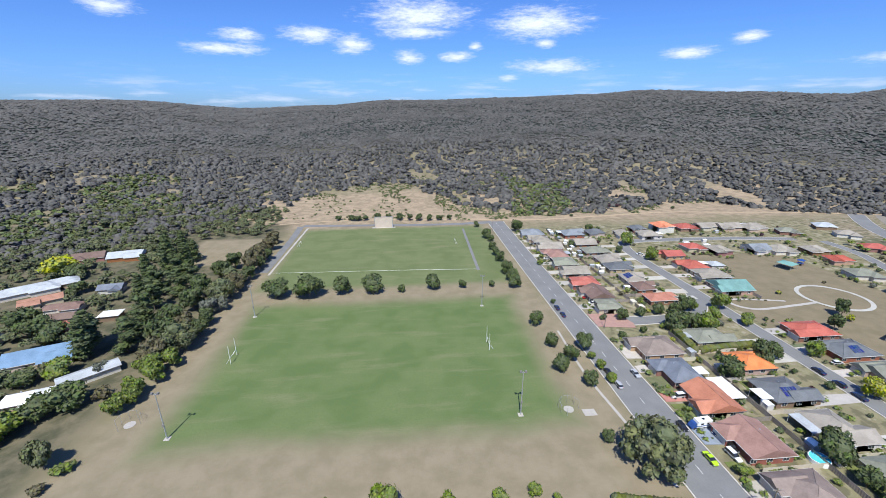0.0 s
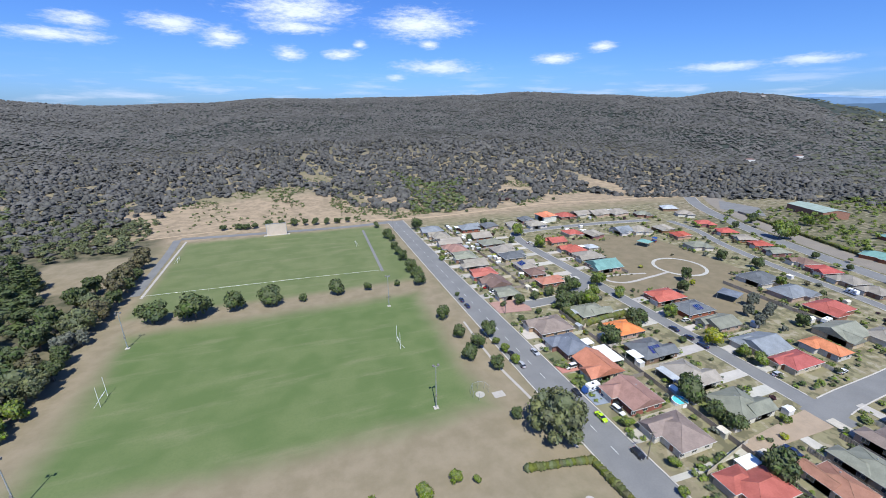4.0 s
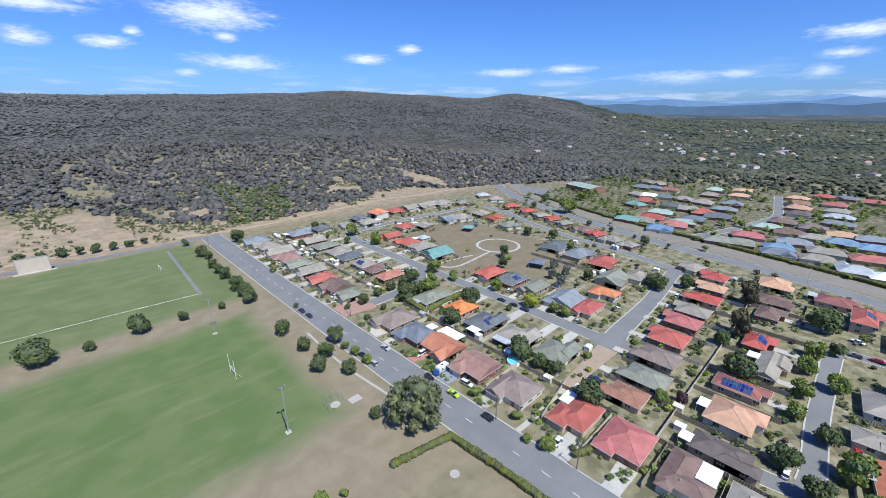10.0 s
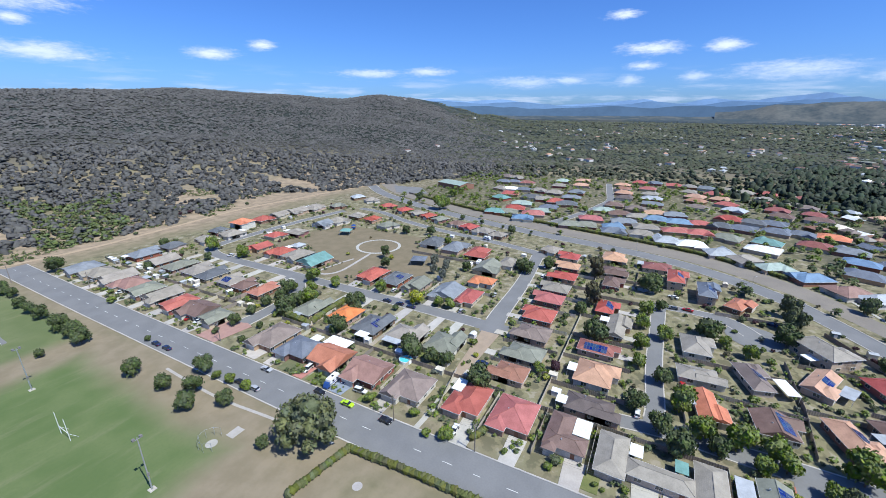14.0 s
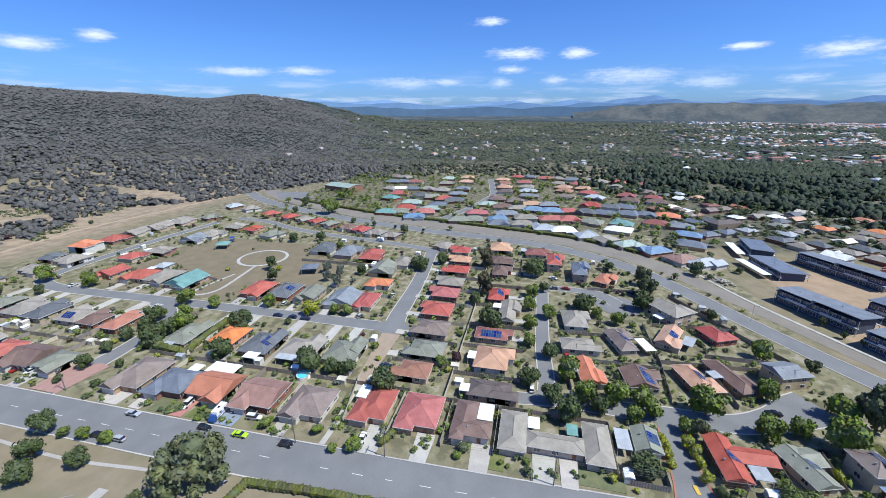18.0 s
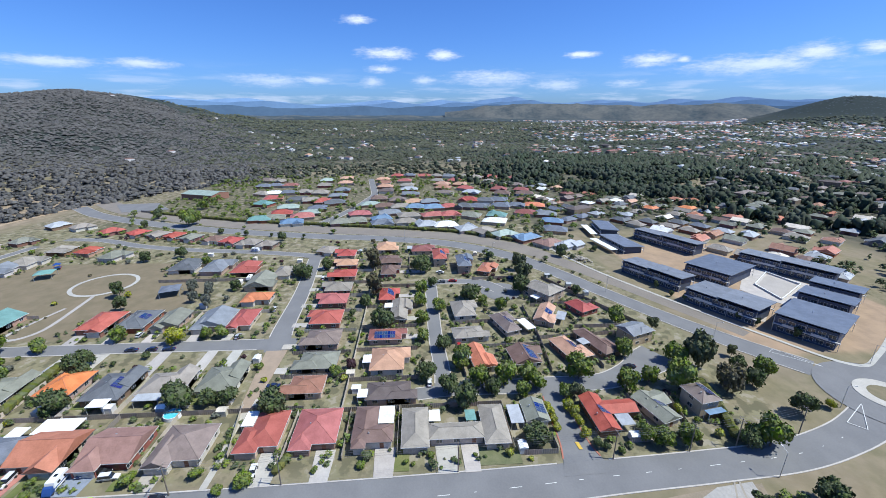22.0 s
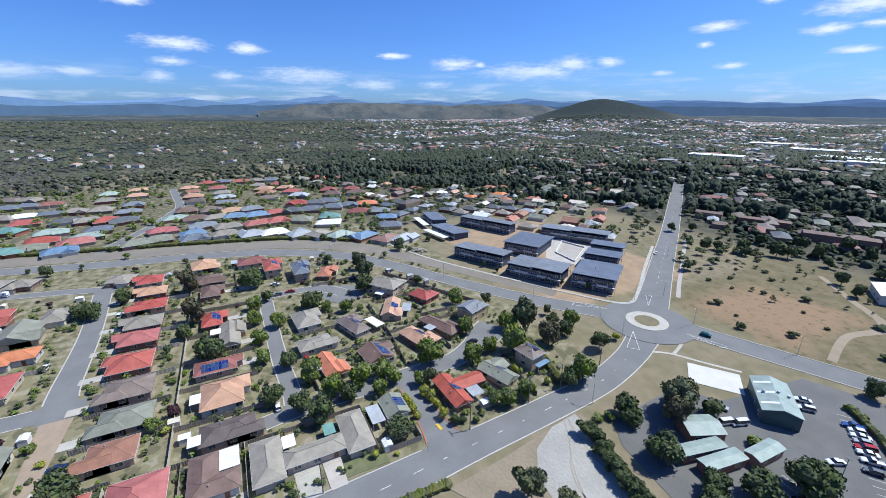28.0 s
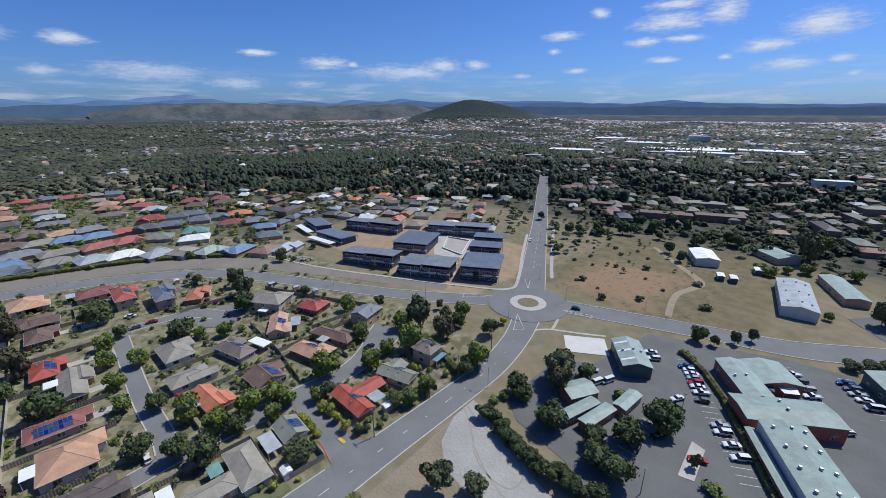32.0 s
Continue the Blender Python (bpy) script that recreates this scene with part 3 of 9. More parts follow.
def clumps(name, spots, material, label, category, seed, leaves=10, fine=1.0):
    """One object of many crowns, each a loose tuft of leaf masses; spots: x, y, z, radius, height."""
    rng = np.random.default_rng(seed)
    s = np.array(spots)
    n, k = len(s), leaves
    d = rng.normal(0, 1, (n, k, 3))
    d[..., 2] = np.abs(d[..., 2]) * 0.9 - 0.15
    d /= np.linalg.norm(d, axis=2, keepdims=True)
    size = np.stack([s[:, 3], s[:, 3], s[:, 4] * 0.5], 1)[:, None]
    mid = s[:, None, :3] + d * size * rng.uniform(0.45, 0.95, (n, k, 1))
    mid[..., 2] += s[:, None, 4] * 0.42
    up = 0.6 * d + rng.normal(0, 0.24, (n, k, 3)) + np.array([0, 0, 0.6])
    up /= np.linalg.norm(up, axis=2, keepdims=True)
    u = np.cross(up, rng.normal(0, 1, (n, k, 3)))
    u /= np.linalg.norm(u, axis=2, keepdims=True)
    w = np.cross(up, u)
    e = s[:, 3][:, None, None] * rng.uniform(0.5, 0.95, (n, k, 1)) * (0.55 if leaves < 6 else fine)
    a, b = rng.uniform(0.6, 1.1, (n, k, 1)), rng.uniform(-0.5, 0.5, (n, k, 1))
    V = np.stack([mid + e * u, mid + e * (-0.5 * u + a * w), mid + e * (-0.6 * u + b * u - 0.9 * w)], 2).reshape(-1, 3)
    me = bpy.data.meshes.new(name)
    me.vertices.add(len(V))
    me.vertices.foreach_set("co", V.reshape(-1))
    me.loops.add(len(V))
    me.loops.foreach_set("vertex_index", np.arange(len(V), dtype=np.int32))
    me.polygons.add(len(V) // 3)
    me.polygons.foreach_set("loop_start", np.arange(0, len(V), 3, dtype=np.int32))
    me.update(calc_edges=True)
    me.materials.append(material)
    return tagged(new(name, me), label, category, kind="stuff")


def canopy(name, spots, material, label, category, seed):
    """One object of many rounded, uneven crowns standing close together; spots: x, y, z, radius, height."""
    rng = np.random.default_rng(seed)
    s = np.array(spots)
    close = np.hypot(s[:, 0], s[:, 1]) < 720
    verts, faces, count = [], [], 0
    for group, rings in ((s[close], ((0.9, 0.12), (0.78, 0.66))), (s[~close], ((1.0, 0.42),))):
        n, k = len(group), 5 if len(rings) > 1 else 6
        if not n:
            continue
        rows = []
        for q, z in rings:
            a = 2 * np.pi * np.arange(k)[None] / k + rng.uniform(0, 6.28, (n, 1)) + rng.uniform(-0.3, 0.3, (n, k))
            r = group[:, 3:4] * q * rng.uniform(0.7, 1.3, (n, k))
            h = group[:, 4:5] * (z + rng.uniform(-0.16, 0.16, (n, k)))
            rows.append(np.stack([group[:, 0:1] + r * np.cos(a), group[:, 1:2] + r * np.sin(a), group[:, 2:3] + h], 2))
        top = group[:, None, :3] + np.concatenate([rng.uniform(-0.25, 0.25, (n, 1, 2)) * group[:, None, 3:4], group[:, None, 4:5] * rng.uniform(0.78, 1.0, (n, 1, 1))], 2)
        verts.append(np.concatenate(rows + [top], 1).reshape(-1, 3))
        m = k * len(rings) + 1
        one = []
        for i in range(k):
            j = (i + 1) % k
            if len(rings) > 1:
                one += [(i, j, k + j), (i, k + j, k + i)]
            one.append((m - 1 - k + i, m - 1 - k + j, m - 1))
        faces.append((np.array(one)[None] + (np.arange(n) * m)[:, None, None] + count).reshape(-1, 3))
        count += n * m
    V, F = np.concatenate(verts), np.concatenate(faces)
    me = bpy.data.meshes.new(name)
    me.vertices.add(len(V))
    me.vertices.foreach_set("co", V.reshape(-1))
    me.loops.add(F.size)
    me.loops.foreach_set("vertex_index", F.reshape(-1).astype(np.int32))
    me.polygons.add(len(F))
    me.polygons.foreach_set("loop_start", np.arange(0, F.size, 3, dtype=np.int32))
    me.polygons.foreach_set("use_smooth", np.ones(len(F), dtype=bool))
    me.update(calc_edges=True)
    me.materials.append(material)
    return tagged(new(name, me), label, category, kind="stuff")


EDGE = [(-120, 330), (-90, 300), (-60, 330), (-40, 360), (-28, 345), (-22, 352), (-16, 420), (-10, 470), (0, 470), (4, 425), (8, 388), (14, 376), (20, 372), (26, 385), (30, 410), (35, 470), (40, 490), (46, 500),
        (54, 525), (60, 560), (66, 590), (75, 600), (85, 600), (95, 600), (102, 600), (110, 580), (120, 560), (130, 560), (140, 560), (146, 500), (152, 380), (160, 340), (170, 330), (180, 330), (205, 320)]


def on_easement(x, y, wide):
    """The cleared strip that climbs the hill behind the playing fields."""
    along, off = -0.242 * (x - 62) + 0.970 * (y - 395), 0.970 * (x - 62) + 0.242 * (y - 395)
    return -5 < along < 520 and abs(off + 6 * math.sin(along / 60)) < wide * 0.7 * (1 - along / 900)


def bare_slope(x, y):
    """The open shoulder of the hill above the upper field."""
    ragged = 14 * noise.noise((x / 26, y / 26, 6)) + 6 * noise.noise((x / 8, y / 8, 2))
    return -160 + (y - 345) * 0.42 + ragged < x < 40 - max(0, y - 366) * 1.15 + ragged and y < 432 + ragged


def scatter_forest():
    rng = random.Random(5)
    near, scrub, woods, far, pines = [], [], [], [], []
    while len(near) < 150000:
        a = rng.uniform(-75, 78)
        r = math.sqrt(rng.uniform(300 ** 2, 1750 ** 2))
        if rng.random() > 0.22 + 0.78 * math.exp(-(r - 350) / 420):
            continue
        e = table(a, EDGE)
        if rng.random() < smooth((a - 60 + 0.004 * (r - 900)) / 17):
            continue
        x, y = r * math.sin(radians(a)), r * math.cos(radians(a))
        gap = noise.noise((x / 55, y / 55, 1))
        if bare_slope(x, y) and rng.random() < 0.9:
            continue
        if on_easement(x, y, 5) and gap < 0.25 or r < e + 18 * gap or (gap < -0.5 and r < e + 120) or r > table(a, RIDGE) + 120:
            continue
        size = rng.uniform(1.2, 2.8) * (0.72 + r / 1500)
        if r < 720:
            if rng.random() < 0.5:
                continue
            size *= 1.5
        tall = size * rng.uniform(1.0, 1.6)
        green = 14 < a + 5 * gap < 23 and r < 510 + 60 * gap or -60 < a < -28 and r < 620 and gap > 0
        (scrub if green else near).append((x, y, land(x, y) - 0.6, size, tall))
        if rng.random() < 0.45:
            near.append((x + rng.uniform(-2.5, 2.5), y + rng.uniform(-2.5, 2.5), land(x, y) + tall * 0.25, size * 0.7, tall * 0.7))
    n0 = len(scrub)
    while len(scrub) < n0 + 3600:
        a, r = rng.uniform(-35, 40), rng.uniform(340, 520)
        x, y = r * math.sin(radians(a)), r * math.cos(radians(a))
        if r < table(a, FOOT) or y < 336 or on_easement(x, y, 4) or noise.noise((x / 30, y / 30, 5)) < -0.02 or bare_slope(x, y) and rng.random() < 0.8:
            continue
        scrub.append((x, y, land(x, y) - 0.3, rng.uniform(0.6, 1.7), rng.uniform(0.9, 2.6)))
    while len(woods) + len(pines) < 52000:
        a = rng.uniform(60, 205)
        if rng.random() > smooth((a - 59) / 15):
            continue
        r = math.sqrt(rng.uniform(330 ** 2, 2500 ** 2))
        x, y = r * math.sin(radians(a)), r * math.cos(radians(a))
        if rng.random() > 0.3 + 1.2 * math.exp(-(r - 350) / 700) or r < table(a, EDGE) + 30 * noise.noise((x / 70, y / 70, 2)):
            continue
        if r < 600 and any(abs(px - x) < 8 and abs(py - y) < 8 for px, py in SOUTH_LINE):
            continue
        town = smooth((a - 98) / 20)
        if noise.noise((x / 120, y / 120, 9)) < -0.08 + 0.1 * town and rng.random() < 0.7:
            continue
        if r < 800 and town < 0.4 and rng.random() < 0.3:
            continue
        size = rng.uniform(1.9, 4.4) * (0.85 + r / 2200)
        (pines if rng.random() < (0.95 if r < 1100 else 0.85) * town * smooth(0.6 + 2.5 * (0.3 + noise.noise((x / 260, y / 260, 21)))) else woods).append((x, y, land(x, y) - 0.8, size, size * rng.uniform(1.0, 1.6)))
    n0 = len(pines) + 5200
    while len(pines) < n0:
        a, r = rng.gauss(117, 7.5), rng.uniform(490, 920)
        x, y = r * math.sin(radians(a)), r * math.cos(radians(a))
        if noise.noise((x / 90, y / 90, 31)) < -0.2 or any(abs(px - x) < 9 and abs(py - y) < 9 for px, py in SOUTH_LINE):
            continue
        size = rng.uniform(2.4, 4.6)
        pines.append((x, y, land(x, y) - 0.8, size, size * rng.uniform(1.8, 3.4)))
    n0 = len(pines) + 4200
    while len(pines) < n0:
        a, r = rng.gauss(154, 14), rng.uniform(430, 1100)
        x, y = r * math.sin(radians(a)), r * math.cos(radians(a))
        if noise.noise((x / 80, y / 80, 37)) < 0.05 or any(abs(px - x) < 9 and abs(py - y) < 9 for px, py in SOUTH_LINE):
            continue
        size = rng.uniform(2.8, 5)
        pines.append((x, y, land(x, y) - 0.8, size, size * rng.uniform(2, 3.6)))
    while len(far) < 22000:
        a, r = rng.uniform(58, 205), rng.uniform(2100, 3500)
        x, y = r * math.sin(radians(a)), r * math.cos(radians(a))
        on_hill = land(x, y) > 48 and 118 < a < 160
        if not on_hill and noise.noise((x / 220, y / 220, 4)) < -0.05:
            continue
        size = rng.uniform(3, 5.5) if on_hill else rng.uniform(5, 9)
        far.append((x, y, land(x, y) - 2.5, size, size * rng.uniform(0.5, 0.8)))
    clumps("forest_sprays", [p for p in near if p[0] ** 2 + p[1] ** 2 < 800 ** 2], L_FOREST, "loose grey-green leaf sprays over the nearer forest", "forest", 11, 4)
    clumps("woodland_sprays", [p for p in woods if p[0] ** 2 + p[1] ** 2 < 900 ** 2], L_WOODS, "loose leaf sprays over the nearer woodland", "woodland", 14, 4)
    clumps("pine_sprays", [p for p in pines if p[0] ** 2 + p[1] ** 2 < 900 ** 2], L_PINE, "loose dark leaf sprays over the town trees, tone also standing for cloud shadow", "woodland", 15, 4)
    canopy("hill_forest", near, L_FOREST, "dense grey-green eucalypt forest covering the hills", "forest", 1)
    clumps("hillside_scrub", scrub, L_SCRUB, "low green scrub and bushes at the foot of the hill", "scrub", 2, 18, 0.6)
    canopy("woodland", woods, L_WOODS, "dark woodland spread over the plain beyond the houses", "woodland", 3)
    canopy("pine_woods", pines, L_PINE, "dark green trees crowding the older town and its parks, tone also standing for cloud shadow", "woodland", 5)
    canopy("distant_woods", far, L_FAR, "wooded country far off below the mountains, tinted blue for haze", "woodland", 4)


SOUTH_LINE = [(152.5 + 0.53 * k, -233 - 0.848 * k) for k in range(0, 420, 8)]
scatter_forest()

# ---- helpers for things ----
class Shape:
    """Collects boxes and prisms into one mesh."""

    def __init__(self):
        self.V, self.F, self.I = [], [], []

    def add(self, verts, faces, slot=0):
        k = len(self.V)
        self.V += verts
        self.F += [tuple(i + k for i in f) for f in faces]
        self.I += [slot] * len(faces)
        return self

    def box(self, x0, x1, y0, y1, z0, z1, slot=0):
        return self.add([(x0, y0, z0), (x1, y0, z0), (x1, y1, z0), (x0, y1, z0), (x0, y0, z1), (x1, y0, z1), (x1, y1, z1), (x0, y1, z1)],
                        [(3, 2, 1, 0), (4, 5, 6, 7), (0, 1, 5, 4), (1, 2, 6, 5), (2, 3, 7, 6), (3, 0, 4, 7)], slot)

    def tube(self, p, q, r0, r1, n=8, slot=0):
        p, q = Vector(p), Vector(q)
        a = (q - p).orthogonal().normalized()
        b = (q - p).normalized().cross(a)
        ring = [a * math.cos(2 * math.pi * i / n) + b * math.sin(2 * math.pi * i / n) for i in range(n)]
        return self.add([tuple(p + v * r0) for v in ring] + [tuple(q + v * r1) for v in ring],
                        [(i, (i + 1) % n, n + (i + 1) % n, n + i) for i in range(n)] + [tuple(range(n))[::-1], tuple(range(n, 2 * n))], slot)

    def mesh(self, name, material, flat=True):
        me = raw_mesh(name, self.V, self.F, material, flat)
        if isinstance(material, list):
            me.polygons.foreach_set("material_index", self.I)
        return me


def part(name, me, parent, m=None, label=""):
    ob = new(name, me)
    ob.parent = parent
    if m is not None:
        ob.matrix_basis = m
    return tagged(ob, label)


def thing(name, m, label, category, group="", me=None):
    ob = new(name, me)
    ob.matrix_basis = m
    return tagged(ob, label, category, group)


# ---- roads ----
ROADS = {}
LAYER = [0]


def curve_points(pts, n=8):
    """A smooth line through points of equal length (x, y, half width)."""
    out = []
    for i in range(len(pts) - 1):
        p0, p1, p2, p3 = (np.array(pts[max(0, min(len(pts) - 1, j))], float) for j in (i - 1, i, i + 1, i + 2))
        for k in range(n):
            t = k / n
            out.append(0.5 * (2 * p1 + (p2 - p0) * t + (2 * p0 - 5 * p1 + 4 * p2 - p3) * t * t + (3 * p1 - p0 - 3 * p2 + p3) * t ** 3))
    return out + [np.array(pts[-1], float)]


def sides(line):
    left, right = [], []
    for i, p in enumerate(line):
        d = line[min(i + 1, len(line) - 1)][:2] - line[max(i - 1, 0)][:2]
        d = d / max(1e-6, np.hypot(*d))
        nrm = np.array([-d[1], d[0]])
        left.append(p[:2] + nrm * p[2])
        right.append(p[:2] - nrm * p[2])
    return left, right


def road(name, pts, material, label, kerb=True, smooth_n=8):
    line = curve_points(pts, smooth_n)
    LAYER[0] += 1
    z = 0.03 + 0.006 * LAYER[0]
    left, right = sides(line)
    V = [(*p, z + land(*p)) for p in left] + [(*p, z + land(*p)) for p in right]
    n = len(line)
    tagged(new(name, raw_mesh(name, V, [(i, n + i, n + i + 1, i + 1) for i in range(n - 1)], material)), label, "road", kind="structure")
    ROADS[name] = (line, left, right, kerb)


def on_road(x, y, grow=0.0, skip=None):
    for name, (line, _, _, _) in ROADS.items():
        if name == skip:
            continue
        for a, b in zip(line, line[1:]):
            d = b[:2] - a[:2]
            k = ((x - a[0]) * d[0] + (y - a[1]) * d[1]) / max(1e-6, d[0] ** 2 + d[1] ** 2)
            if -0.02 <= k <= 1.02 and math.hypot(x - a[0] - k * d[0], y - a[1] - k * d[1]) < a[2] + grow:
                return True
    return False


def kerbs():
    for name, (line, left, right, kerb) in list(ROADS.items()):
        if not kerb:
            continue
        for side in (left, right):
            run = []
            pieces = []
            for p, q in zip(side, side[1:]):
                steps = max(1, int(np.hypot(*(q - p)) / 2.5))
                for k in range(steps):
                    c = p + (q - p) * k / steps
                    if on_road(c[0], c[1], 0.05, name):
                        if len(run) > 2:
                            pieces.append(run)
                        run = []
                    else:
                        run.append(c)
            if len(run) > 2:
                pieces.append(run)
            for run in pieces:
                s = Shape()
                for i in range(len(run)):
                    d = run[min(i + 1, len(run) - 1)] - run[max(i - 1, 0)]
                    nrm = np.array([-d[1], d[0]]) / max(1e-6, np.hypot(*d)) * 0.2
                    z = land(*run[i])
                    for k, h in ((-1, 0.0), (-1, 0.17), (1, 0.17), (1, 0.0)):
                        s.V.append((*(run[i] + nrm * k), z + h))
                for i in range(len(run) - 1):
                    for k in range(3):
                        s.F.append((4 * i + k, 4 * i + k + 1, 4 * i + k + 5, 4 * i + k + 4))
                        s.I.append(0)
                red = name == "side_road"
                tagged(new("kerb", s.mesh("kerb", M_KERB_RED if red else M_KERB)), "raised red brick kerb" if red else "raised concrete kerb along the roadside", "kerb", kind="structure")


def disc(name, x, y, r, z, material, label, category="road", r_in=0.0, n=48, h=0.0, sy=1.0):
    s = Shape()
    ring = [(math.cos(2 * math.pi * i / n), math.sin(2 * math.pi * i / n)) for i in range(n)]
    if r_in:
        s.add([(x + r * c, y + r * d * sy, z) for c, d in ring] + [(x + r_in * c, y + r_in * d * sy, z) for c, d in ring] + [(x + r * c, y + r * d * sy, z - h) for c, d in ring]
              + [(x + r_in * c, y + r_in * d * sy, z - h) for c, d in ring],
              [f for i in range(n) for f in ((i, (i + 1) % n, n + (i + 1) % n, n + i), (2 * n + i, 2 * n + (i + 1) % n, (i + 1) % n, i),
                                             (n + i, n + (i + 1) % n, 3 * n + (i + 1) % n, 3 * n + i))])
    else:
        s.add([(x + r * c, y + r * d * sy, z) for c, d in ring] + [(x + r * c, y + r * d * sy, z - h) for c, d in ring],
              [tuple(range(n))] + [(n + i, n + (i + 1) % n, (i + 1) % n, i) for i in range(n)])
    return tagged(new(name, s.mesh(name, material)), label, category, kind="structure")


road("main_road", [(75.2, 336, 7), (74.5, 250, 6.8), (74.5, 160, 6.8), (74.8, 60, 6.8), (76.5, 0, 6.2), (79, -45, 5.2), (80.5, -75, 5.0), (82.5, -100, 5.0), (88, -122, 5.2), (95.5, -140, 6.0)],
     M_ASPHALT, "long grey asphalt road with a dashed centre line")
road("south_road", [(110.5, -164, 7.5), (121, -182, 6.8), (152.5, -233, 6.3), (186, -288, 6), (251, -391, 6), (320, -500, 6), (378, -594, 6), (450, -690, 6)], M_ASPHALT, "straight grey asphalt road leading towards the town")
road("east_road", [(95, -159, 6.5), (72, -168, 6), (37, -182, 6), (8, -193, 6.5), (-22, -214, 7), (-60, -240, 7)], M_ASPHALT, "grey asphalt road beside the straw paddock")
road("arterial_road", [(425, 345, 6), (375, 285, 6), (343, 222, 6), (326, 180, 6), (311, 131, 6), (297, 73, 6), (290, 32, 6), (275, -18, 6), (248, -56, 6), (222, -75, 5.5),
                       (190, -93, 5), (161, -110, 5), (136, -127, 5.5), (119, -141.5, 6)], M_ASPHALT, "curving grey asphalt arterial road")
road("unfinished_carriageway", [(442, 330, 9), (392, 272, 9), (360, 212, 8.5), (342, 172, 8.5), (328, 128, 8.5), (314, 68, 8.5), (305, 27, 8.5), (290, -26, 8.5), (261, -68, 8), (232, -88, 6),
                                (198, -107, 4.5), (167, -123.5, 4), (143, -136, 3)], M_SUBBASE, "bare gravel carriageway with no sealed surface", False)
road("park_street", [(148, 50, 4), (148.5, 110, 3.6), (148.5, 180, 3.6), (148, 235, 3.6), (151, 258, 3.8), (160, 268, 3.8), (185, 270, 3.6), (240, 268, 3.4), (285, 262, 3.4)], M_ASPHALT, "grey asphalt estate street along the park")
road("terrace_street", [(143, 56, 5), (160, 58.5, 4.2), (200, 60.5, 3.8), (252, 66, 3.8)], M_ASPHALT, "grey asphalt estate street")
road("upper_street", [(250, 60, 4), (257, 80, 3.4), (264, 112, 3.2), (270, 150, 3.2), (281, 191, 3.2), (296, 225, 3.2), (300, 255, 3.2)], M_ASPHALT, "narrow asphalt estate street")
road("crescent", [(82, 157, 5), (107, 155, 3.6), (130, 158, 3.6), (141, 168, 3.8), (147, 180, 4)], M_ASPHALT, "short curved estate street")
road("side_road", [(80, -42.5, 7), (90, -42.2, 4.2), (106, -42.4, 3.6), (119, -44, 3.8)], M_ASPHALT, "short asphalt side road")
road("cul_de_sac", [(114, 2, 3), (115.5, -12, 3), (116, -40, 4), (116.5, -61, 4), (121, -74, 5), (127, -84, 7), (131, -91, 7.5)], M_ASPHALT, "asphalt cul-de-sac between houses")
road("tree_lined_street", [(113, -6.5, 3), (125, -7.3, 2.8), (150, -6, 2.8), (180, -6, 2.8), (209, -6, 3.2)], M_ASPHALT, "narrow asphalt street lined with trees")
road("close", [(206, -8, 3), (206, -24, 3), (203, -34, 4), (193, -42, 4)], M_ASPHALT, "asphalt close ending in a turning circle")
disc("close_turning_circle", 192, -42, 10.5, 0.12, M_ASPHALT, "round asphalt turning area")
road("estate_collector", [(326, 84, 4), (350, 74, 3.6), (393, 60, 3.6), (430, 52, 3.6), (460, 48, 3.6), (520, 56, 3.6), (570, 63, 3.4)], M_ASPHALT, "pale asphalt street running through the far estate")
road("oval_road", [(72, 334, 4), (40, 331, 3), (0, 332, 3), (-60, 336, 3), (-88, 338, 3)], M_ASPHALT, "narrow sealed road behind the playing field", False)
road("oval_drive", [(-90, 336, 2.6), (-88, 300, 2.4), (-87, 232, 2.4)], M_ASPHALT, "narrow sealed drive along the playing field", False)
disc("roundabout_road", 103.4, -152.2, 19, 0.19, M_ASPHALT, "asphalt circle round the traffic island")
disc("roundabout_apron", 103.4, -152.2, 8.6, 0.33, M_CONCRETE, "pale concrete apron of the roundabout", r_in=5.0, h=0.2)
disc("roundabout_island", 103.4, -152.2, 5.0, 0.36, surface("dry_island_grass", (0.22, 0.18, 0.11), (0.15, 0.14, 0.08), 2, 0.4, 0.95), "dry grass centre of the roundabout", "island", h=0.2)
kerbs()
# car park and yards of the depot by the crossing
def slab(name, pts, z, material, label, category="pavement", h=0.06):
    n = len(pts)
    return tagged(new(name, raw_mesh(name, [(*p, z) for p in pts] + [(*p, z - h) for p in pts],
                                     [tuple(range(n))] + [(n + i, n + (i + 1) % n, (i + 1) % n, i) for i in range(n)], material)), label, category, kind="structure")


slab("car_park", [(52, -164), (8, -182), (-14, -185), (-30, -160), (-20, -60), (20, -60), (40, -81), (60, -84.5), (68, -90), (69, -120), (58, -128)], 0.10, M_ASPHALT_NEW, "asphalt car park with painted bays")
slab("dirt_apron", [(74.6, -84), (64, -81), (52, -75), (43.4, -73.4), (36.9, -73), (20, -60), (38, -48), (57, -44), (70, -36), (71.5, -52), (73.8, -70)], 0.12, surface("brown_gravel", (0.29, 0.235, 0.165), (0.215, 0.18, 0.125), 9, 0.9, 0.95, 0, 0.3), "bare brown dirt beside the road")
slab("gravel_apron", [(75.2, -82), (66, -80.5), (55.3, -75), (46, -71.5), (38.6, -69.5), (44, -60), (54, -56), (63, -57.5), (70, -63), (74.2, -72)], 0.14, surface("grey_gravel", (0.40, 0.385, 0.35), (0.31, 0.295, 0.265), 9, 0.9, 0.95, 0, 0.3), "pale grey gravel apron with curved tyre marks")
